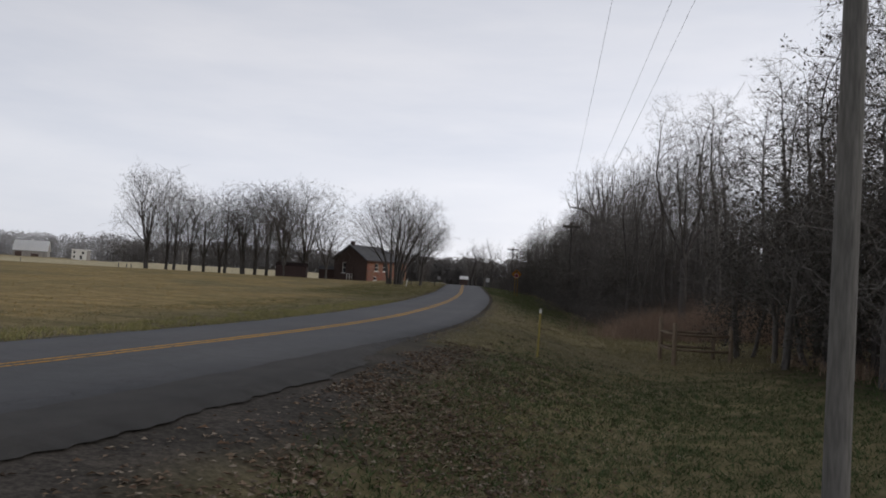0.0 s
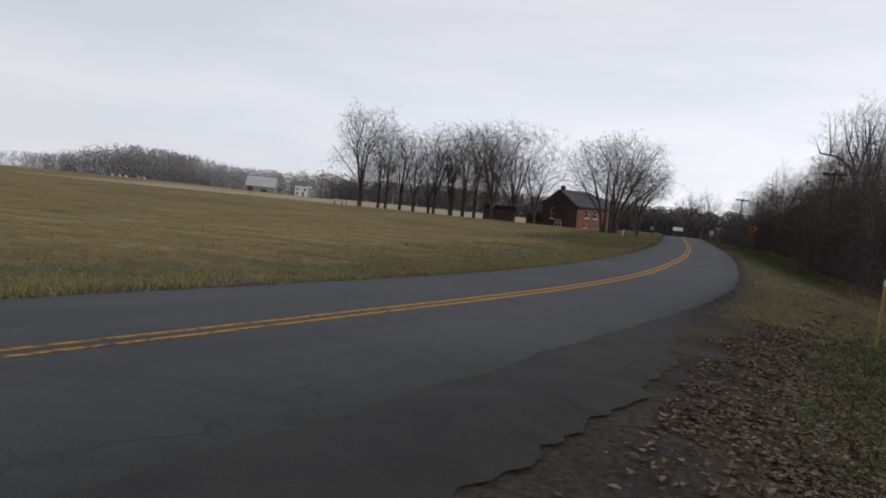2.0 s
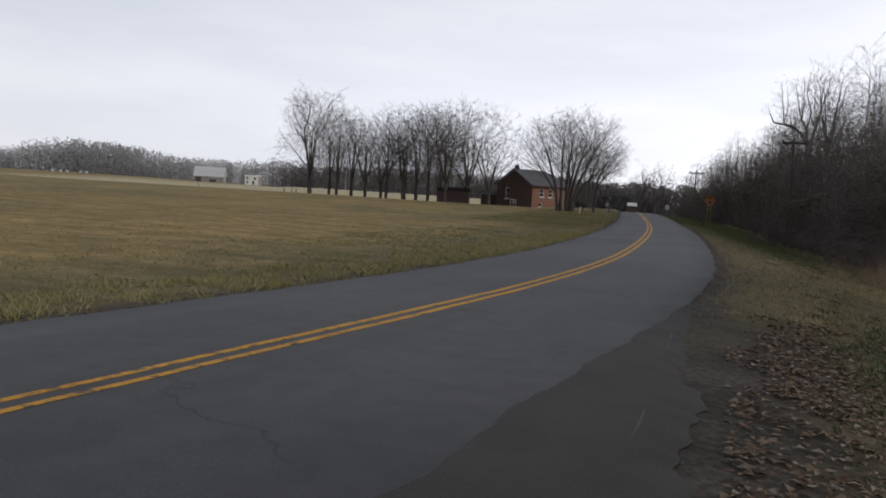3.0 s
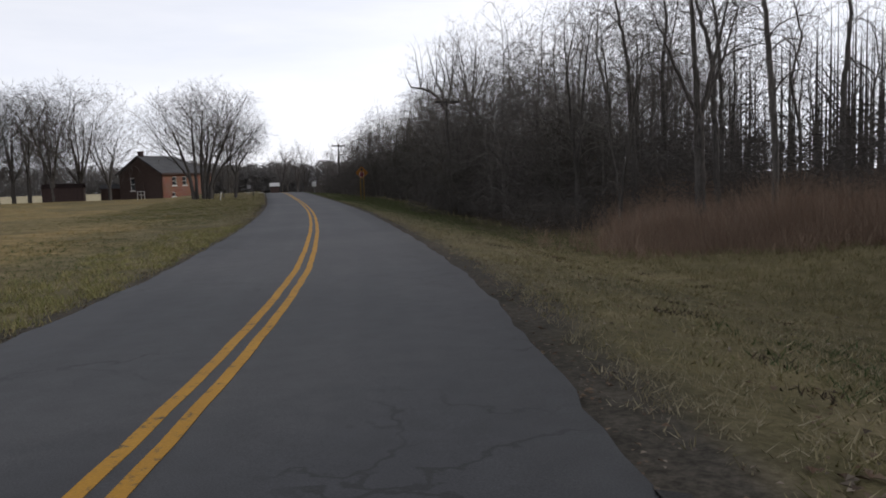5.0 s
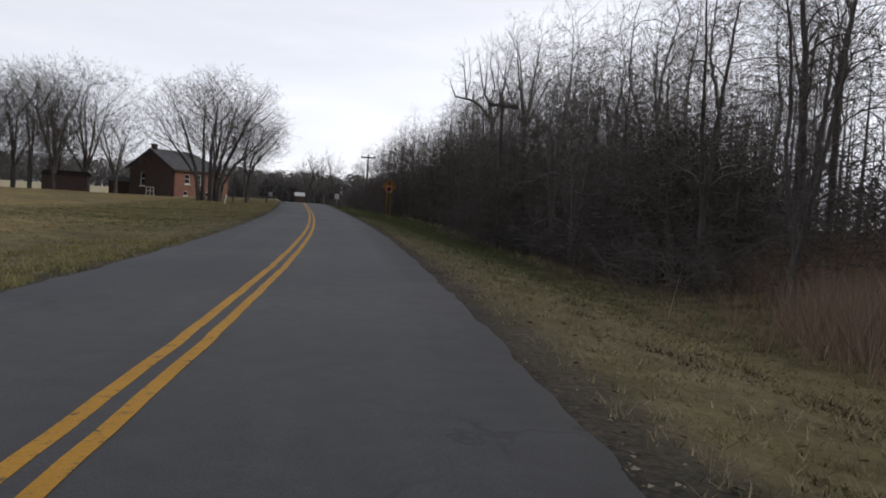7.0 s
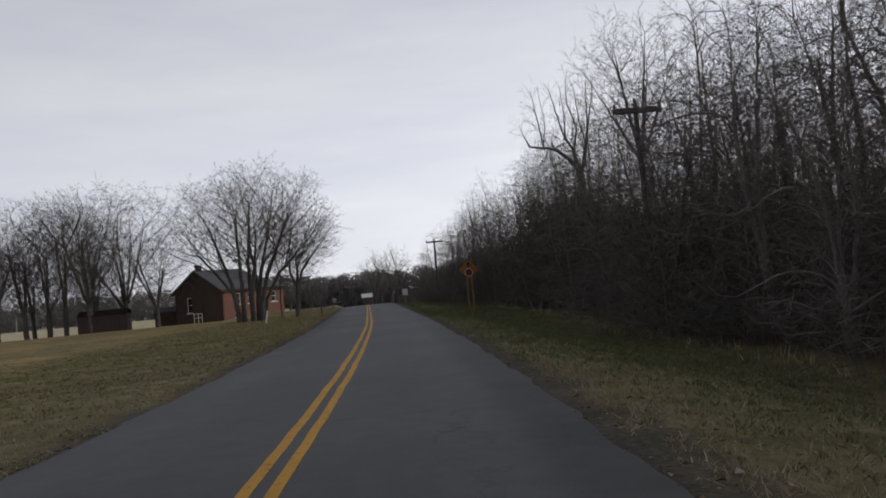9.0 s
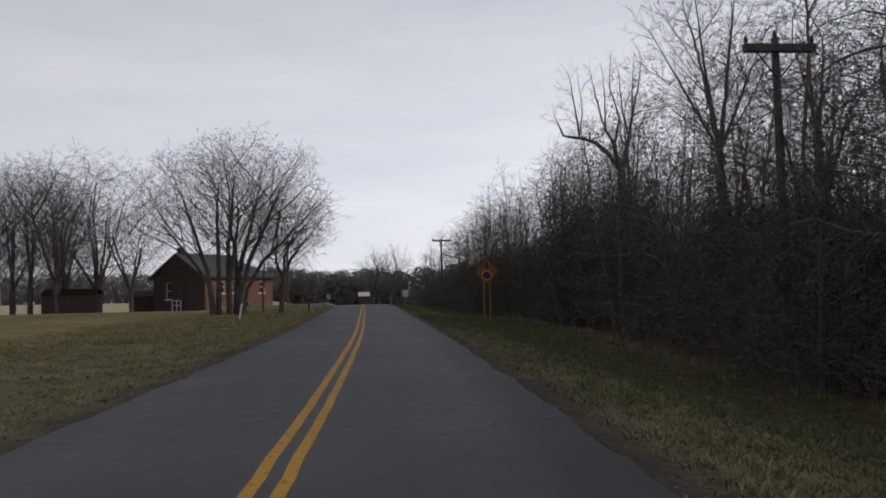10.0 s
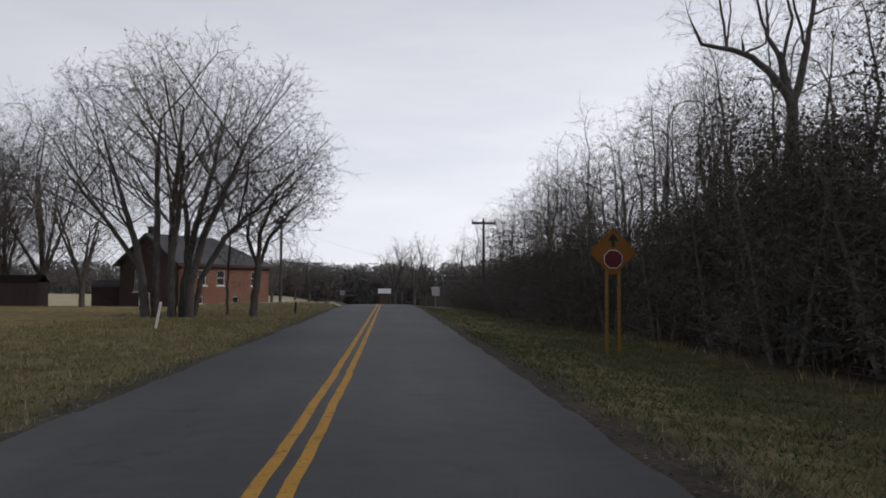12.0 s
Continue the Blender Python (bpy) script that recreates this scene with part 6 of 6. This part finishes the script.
def build_fence():
    """Two short runs of split rails meeting at corner posts in the ditch."""
    root = new("rail_fence")
    posts = [((7.42, 26.2), 1.5), ((7.45, 24.6), 1.38), ((9.35, 24.85), 1.08), ((9.3, 26.4), 1.08)]
    base = float(land(7.4, 25.4))
    for (x, y), h in posts:
        z = float(land(x, y))
        tube_part("post", [(x, y, z - 0.3), (x + 0.01, y, z + h * 0.6), (x - 0.01, y, z + h)], [0.075, 0.07, 0.06], 8, FENCE_WOOD, root)
    for (p, _), (q, _) in ((posts[0], posts[1]), (posts[1], posts[2]), (posts[0], posts[3])):
        for hz in (0.52, 1.02):
            tube_part("rail", [(p[0], p[1], base + hz), ((p[0] + q[0]) / 2, (p[1] + q[1]) / 2, base + hz - 0.02), (q[0], q[1], base + hz - 0.01)], [0.04, 0.05, 0.04], 6, FENCE_WOOD, root)
    tagged(root, "short weathered split-rail fence at the woods' edge", "fence")


build_fence()
for i, (x, y) in enumerate(((-131, 230), (-66.0, 150), (-64.6, 150.5), (-63.5, 150))):
    root = new("fence_post")
    tube_part("post", [(0, 0, -0.3), (0.02, 0, 0.6), (0, 0, 1.3 if i == 0 else 0.9)], [0.12, 0.11, 0.1], 8, POLE_WOOD, root)
    root.matrix_basis = Matrix.Translation((x, y, float(land(x, y))))
    tagged(root, "old dark wooden post at the field's edge", "post", "field posts")


def hay_bale(x, y, r0):
    root = new("hay_bale")
    v, f = [], []
    tube(v, f, [Vector((-0.75, 0, r0)), Vector((-0.68, 0, r0)), Vector((0.68, 0, r0)), Vector((0.75, 0, r0))], [r0 * 0.9, r0, r0, r0 * 0.9], 14)
    f.append(tuple(range(13, -1, -1)))
    mesh_part("wrap", mesh_from("wrap", v, f, SIGN_GREY, True), root)
    root.matrix_basis = Matrix.Translation((x, y, float(land(x, y)) - 0.05)) @ Matrix.Rotation(0.3 * x, 4, "Z")
    tagged(root, "round hay bale in greyed white plastic wrap", "hay bale", "hay bales on the field")


for x, y in ((-270, 335), (-266.5, 336), (-262, 335), (-254.5, 335), (-252, 336)):
    hay_bale(x, y, 0.6)
for x, y, h in ((-275.3, 330, 7.4), (-73.4, 300, 6.2), (-107.0, 300, 5.0)):
    root = new("slender_pole")
    tube_part("pole", [(0, 0, -0.5), (0, 0, 4), (0, 0, h)], [0.15, 0.13, 0.10], 8, CONCRETE, root)
    root.matrix_basis = Matrix.Translation((x, y, float(land(x, y))))
    tagged(root, "slender pale pole standing in the far field", "pole", "poles in the far field")


def driveway():
    v, f = [], []
    for i in range(13):
        t = i / 12
        x, y = -1.2 - 9.5 * t, 124 + 5.5 * t + 1.2 * math.sin(3 * t)
        for dy in (-1.4, 1.4):
            v.append((x, y + dy, float(land(x, y + dy)) + 0.03))
        if i:
            f.append((2 * i - 2, 2 * i, 2 * i + 1, 2 * i - 1))
    tagged(new("driveway", mesh_from("driveway", v, f, CONCRETE)), "pale gravel driveway to the farmhouse", "driveway", kind="structure")


driveway()


# ---------------------------------------------------------------- grass, weeds and leaves
def blades(name, label, category, spots, height, width, per, material, seed, lean=0.35):
    """Tufts of tapering blades at spots (n x 2)."""
    r = np.random.default_rng(seed)
    n = len(spots) * per
    base = np.repeat(spots, per, 0) + r.normal(0, 0.05, (n, 2))
    z = land(base[:, 0], base[:, 1]) - 0.01
    a = r.uniform(0, 2 * np.pi, n)
    h = np.repeat(np.broadcast_to(height, len(spots)), per) * r.uniform(0.45, 1.25, n)
    w = width * r.uniform(0.6, 1.4, n)
    tilt = r.normal(0, lean, (n, 2)) * h[:, None]
    sx, sy = np.cos(a) * w, np.sin(a) * w
    v = np.empty((n, 3, 3))
    v[:, 0] = np.stack([base[:, 0] - sx, base[:, 1] - sy, z], -1)
    v[:, 1] = np.stack([base[:, 0] + sx, base[:, 1] + sy, z], -1)
    v[:, 2] = np.stack([base[:, 0] + tilt[:, 0], base[:, 1] + tilt[:, 1], z + h], -1)
    me = bpy.data.meshes.new(name)
    me.vertices.add(3 * n)
    me.vertices.foreach_set("co", v.ravel())
    me.loops.add(3 * n)
    me.loops.foreach_set("vertex_index", np.arange(3 * n, dtype=np.int32))
    me.polygons.add(n)
    me.polygons.foreach_set("loop_start", np.arange(0, 3 * n, 3, dtype=np.int32))
    me.update(calc_edges=True)
    me.materials.append(material)
    return tagged(new(name, me), label, category, kind="stuff")


gr = np.random.default_rng(5)


def strip(n, d0, d1, y0, y1, power=1.0):
    y = gr.uniform(y0, y1, n)
    d = d0 + (d1 - d0) * gr.random(n) ** power
    return np.stack([road_x(y) + d, y], -1)


def patchy(p):
    """Thins tufts out into uneven patches."""
    keep = 0.72 + 0.5 * wave(p[:, 0], p[:, 1], 0.9, 0.7) + 0.4 * wave(p[:, 0], p[:, 1], 2.3, 1.1)
    return p[gr.random(len(p)) < np.clip(keep, 0.12, 1)]


def thinned(p):
    """Leaves room for the olive band across the road from the woods."""
    band = step(46, 58, p[:, 1]) * (1 - step(90, 104, p[:, 1])) * (1 - step(9.5, 13, road_x(p[:, 1]) - p[:, 0]))
    return p[gr.random(len(p)) > 0.85 * band]


near = strip(17000, 2.9, 9.5, 8, 75, 1.2)
near = near[gr.random(len(near)) < 0.25 + 0.75 * step(2.9, 3.6, near[:, 0] - road_x(near[:, 1]))]
near = near[~((near[:, 1] < 19) & (near[:, 0] - road_x(near[:, 1]) < 4.6 + 0.9 * gr.random(len(near))))]
# tufts near the woods: greener, and darkened in colour for the trees' shade
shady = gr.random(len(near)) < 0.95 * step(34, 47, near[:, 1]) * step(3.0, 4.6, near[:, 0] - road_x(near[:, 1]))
sunny = patchy(near[~shady])
dry = wave(sunny[:, 0], sunny[:, 1], 0.5, 2.2) + 0.6 * wave(sunny[:, 0], sunny[:, 1], 1.4, 0.3) + gr.normal(0, 0.3, len(sunny)) > 0.15
blades("verge_grass", "short dry and green grass on the verge", "grass", sunny[~dry], 0.08, 0.006, 6, VERGE_GRASS, 1, 0.8)
blades("verge_grass", "bleached tan patches of dead grass on the verge", "grass", sunny[dry], 0.07, 0.007, 7, STRAW, 37, 0.95)
blades("verge_grass", "short green grass beside the woods, coloured darker for their shade", "grass", near[shady], 0.075, 0.007, 6, GREEN_GRASS, 33, 0.85)
blades("verge_grass", "short dry and green grass on the far verge", "grass", thinned(patchy(strip(14000, -2.62, -9, 2, 80, 1.4))), 0.065, 0.007, 5, VERGE_GRASS, 2, 1.0)
blades("verge_grass", "short grass on the verge towards the crest", "grass", strip(5000, -2.7, -12, 75, 130), 0.13, 0.011, 5, VERGE_GRASS, 3)
# the same shade-darkened green, carried on towards the crest
blades("verge_grass", "green grass beside the woods towards the crest, coloured darker for their shade", "grass", np.concatenate([strip(5000, 3.0, 9, 75, 125), strip(7000, 2.95, 8.5, 54, 92)]), 0.085, 0.009, 5, GREEN_GRASS, 34, 0.8)
olive = strip(9000, -4.4, -9.2, 6, 105)
olive = olive[wave(olive[:, 0], olive[:, 1], 0.16, 0.9) + 0.5 * wave(olive[:, 0], olive[:, 1], 0.6, 0.1) + gr.normal(0, 0.2, len(olive)) > 0.1]
blades("verge_grass", "darker green band of grass along the field's edge", "grass", olive, 0.06, 0.008, 5, GREEN_GRASS, 32, 1.0)
band = strip(15000, -2.8, -13.5, 47, 102)
band = band[gr.random(len(band)) < step(48, 62, band[:, 1]) * (1 - step(10, 13.5, road_x(band[:, 1]) - band[:, 0]))]
blades("verge_grass", "dull olive grass across the field from the woods", "grass", band, 0.058, 0.009, 5, OLIVE_GRASS, 35, 1.2)
rim = np.repeat(strip(420, -2.75, -5.2, 9, 46, 1.6), 14, 0)
rim = rim + gr.normal(0, 0.13, rim.shape)
blades("verge_grass", "bright yellow-green clumps along the field's edge", "grass", rim[road_x(rim[:, 1]) - rim[:, 0] > 2.62], 0.11, 0.009, 3, RIM_GRASS, 36, 0.6)
stubble = thinned(patchy(strip(27000, -7, -45, 6, 120, 1.5)))
lush = wave(stubble[:, 0], stubble[:, 1], 0.11, 1.3) + 0.6 * wave(stubble[:, 0], stubble[:, 1], 0.31, 0.2) + gr.normal(0, 0.25, len(stubble)) > 0.42
blades("field_grass", "straw-coloured stubble of the open field", "grass", stubble[~lush], 0.07, 0.009, 4, FIELD_GRASS, 4, 1.1)
blades("field_grass", "greener patches in the stubble field", "grass", stubble[lush], 0.065, 0.009, 4, VERGE_GRASS, 14, 1.1)
lawn = strip(24000, 4.6, 16.5, -1, 26, 1.2)
lawn = lawn[lawn[:, 0] - road_x(lawn[:, 1]) + 0.10 * np.clip(lawn[:, 1] - 8, -6, 6) > 5.0 + 1.2 * gr.random(len(lawn))]
lawn = lawn[gr.random(len(lawn)) < 1 - step(14, 25, lawn[:, 1])]
blades("verge_grass", "low green grass beside the gravel", "grass", lawn, 0.085, 0.010, 5, LAWN_GRASS, 9, 0.85)
ditch = np.stack([gr.uniform(6.0, 22, 15000), gr.uniform(28, 52, 15000)], -1)
front = 35.2 + 1.3 * wave(ditch[:, 0], ditch[:, 0] * 0, 0.55, 0.4) + 0.8 * wave(ditch[:, 0], ditch[:, 0] * 0, 1.7, 1.2) + 2.6 * gr.random(len(ditch)) ** 2.0 - 1.5 * np.clip(ditch[:, 0] - 9.4, 0, 3.6)
inside = ditch[:, 0] - 10.2 - 0.48 * (ditch[:, 1] - 40) + 0.8 * wave(ditch[:, 0], ditch[:, 1], 0.5, 0.4)
room = (ditch[:, 1] > front) & (gr.random(len(ditch)) < 0.04 * (ditch[:, 1] < 43) + 0.96 * step(-2.2, 0.8, inside))
far = np.maximum(step(16.5, 21.5, ditch[:, 0] + 1.2 * wave(ditch[:, 0] * 0, ditch[:, 1], 0.5, 1.0)), step(45, 51, ditch[:, 1] + 1.2 * wave(ditch[:, 0], ditch[:, 1] * 0, 0.6, 0.2)))
room &= gr.random(len(ditch)) > far
ditch, front_line = ditch[room], front[room] - 1.0
tall = (0.4 + 0.7 * step(0.0, 5.0, ditch[:, 1] - front_line) + 0.35 * step(9.5, 13.5, ditch[:, 0])) * (1 + 0.3 * wave(ditch[:, 0], ditch[:, 1], 0.8) + 0.25 * wave(ditch[:, 0], ditch[:, 1], 2.2, 1.0))
blades("brown_weeds", "stand of tall reddish-brown dead weeds", "weeds", ditch, tall, 0.006, 10, BROWN_GRASS, 6, 0.42)
rough = np.stack([gr.uniform(6.0, 18, 7000), gr.uniform(22, 38, 7000)], -1)
rough = patchy(rough[rough[:, 0] - road_x(rough[:, 1]) > 8.2])
blades("dead_grass", "rough tan and green grass in the ditch", "grass", rough, 0.17, 0.006, 6, VERGE_GRASS, 31, 0.5)
blades("dead_grass", "tall pale dead grass along the thicket", "grass", strip(260, 8.2, 9.4, 50, 120), 0.28, 0.009, 5, VERGE_GRASS, 7, 0.4)
blades("brown_weeds", "tall dead weeds beside the fence", "weeds", np.stack([gr.uniform(10.4, 16, 900), gr.uniform(12, 25, 900)], -1), 0.5, 0.008, 5, BROWN_GRASS, 8, 0.3)


def fallen_leaves(name, label, spots, size, seed):
    r = np.random.default_rng(seed)
    n = len(spots)
    z = land(spots[:, 0], spots[:, 1]) + 0.012 + 0.02 * r.random(n)
    a = r.uniform(0, 2 * np.pi, n)
    s = size * r.uniform(0.5, 1.3, n)
    v = np.empty((n, 4, 3))
    for k, (l, q) in enumerate(((1.0, 0.0), (0.1, 0.62), (-1.0, 0.0), (0.1, -0.62))):
        lift = r.uniform(0, 0.6, n) * s * (k % 2)
        v[:, k] = np.stack([spots[:, 0] + s * (l * np.cos(a) - q * np.sin(a)), spots[:, 1] + s * (l * np.sin(a) + q * np.cos(a)), z + lift], -1)
    me = mesh_from(name, v.reshape(-1, 3).tolist(), np.arange(4 * n).reshape(-1, 4).tolist(), DRY_LEAF)
    return tagged(new(name, me), label, "fallen leaves", kind="stuff")


drift = strip(42000, 3.4, 9.6, -1, 19.5)
bed = 0.55 + 0.6 * wave(drift[:, 0], drift[:, 1], 0.8, 0.3) + 0.5 * wave(drift[:, 0], drift[:, 1], 2.6, 1.4)
rim = drift[:, 0] - road_x(drift[:, 1])
bed = bed * step(-0.4, 0.5, rim - 3.6 - 0.16 * np.clip(14 - drift[:, 1], 0, 9) + 0.5 * wave(drift[:, 0], drift[:, 1], 1.3, 2.0)) * (1 - step(6.6, 8.4, rim - 0.12 * np.clip(10 - drift[:, 1], -3, 8)))
drift = drift[gr.random(len(drift)) < np.clip(bed, 0.02, 1)]
drift = np.concatenate([drift, gr.normal((0.0, 10.6), (0.75, 1.5), (2600, 2)), gr.normal((0.5, 8.4), (0.6, 1.0), (900, 2))])
drift = drift[drift[:, 0] - road_x(drift[:, 1]) > 3.2 + 0.85 * step(2, 6, drift[:, 1]) * (1 - step(9.5, 19.5, drift[:, 1]))]
fallen_leaves("fallen_leaves", "drift of brown fallen leaves along the pull-off", drift, 0.040, 11)
fallen_leaves("fallen_leaves", "scattered fallen leaves along the verge", np.concatenate([strip(2500, 2.8, 8.5, 22, 90, 1.3), strip(1200, -2.8, -7, 4, 90, 1.5), strip(1500, 4.0, 9.0, -1, 21, 1.3)]), 0.036, 12)
fallen_leaves("fallen_leaves", "brown leaf litter caught along the asphalt's edge", np.concatenate([patchy(strip(6000, -2.46, -3.3, 2, 105, 1.6)), patchy(strip(3600, 2.62, 3.3, 18, 105, 1.5))]), 0.024, 13)


DARK_LEAF = island_surface("dark_leaf", [(0.05, 0.036, 0.026), (0.085, 0.055, 0.036), (0.035, 0.028, 0.022), (0.06, 0.058, 0.034)])
blades("straw_tufts", "bent pale straw along the road's edge", "grass", np.concatenate([strip(1500, 3.0, 4.6, 20, 78, 1.5), strip(700, 4.0, 8.0, 20, 60), strip(700, -2.95, -4.2, 10, 90, 1.5)]), 0.10, 0.004, 7, STRAW, 21, 0.6)
leafy = np.repeat(strip(260, 3.3, 8.6, 18, 40), 16, 0)
leafy = leafy + gr.normal(0, 0.11, leafy.shape)
blades("weed_clumps", "low leafy clumps of dry grass on the verge", "weeds", leafy, 0.07, 0.012, 1, VERGE_GRASS, 24, 0.9)
heart = strip(90, 4.4, 8.0, 12, 85)
clump = np.repeat(heart, 30, 0) + gr.normal(0, 0.10, (90 * 30, 2))
blades("weed_clumps", "low clumps of dark withered weeds on the verge", "weeds", clump, 0.065, 0.012, 1, DARK_LEAF, 22, 0.9)

heads = np.stack([gr.uniform(7.5, 17, 700), gr.uniform(37, 47, 700)], -1)
heads = heads[heads[:, 0] > 10.2 + 0.48 * (heads[:, 1] - 40)]
blades("weed_stalks", "tall pale stalks standing among the brown weeds", "weeds", patchy(heads), 1.05, 0.006, 2, STRAW, 23, 0.18)
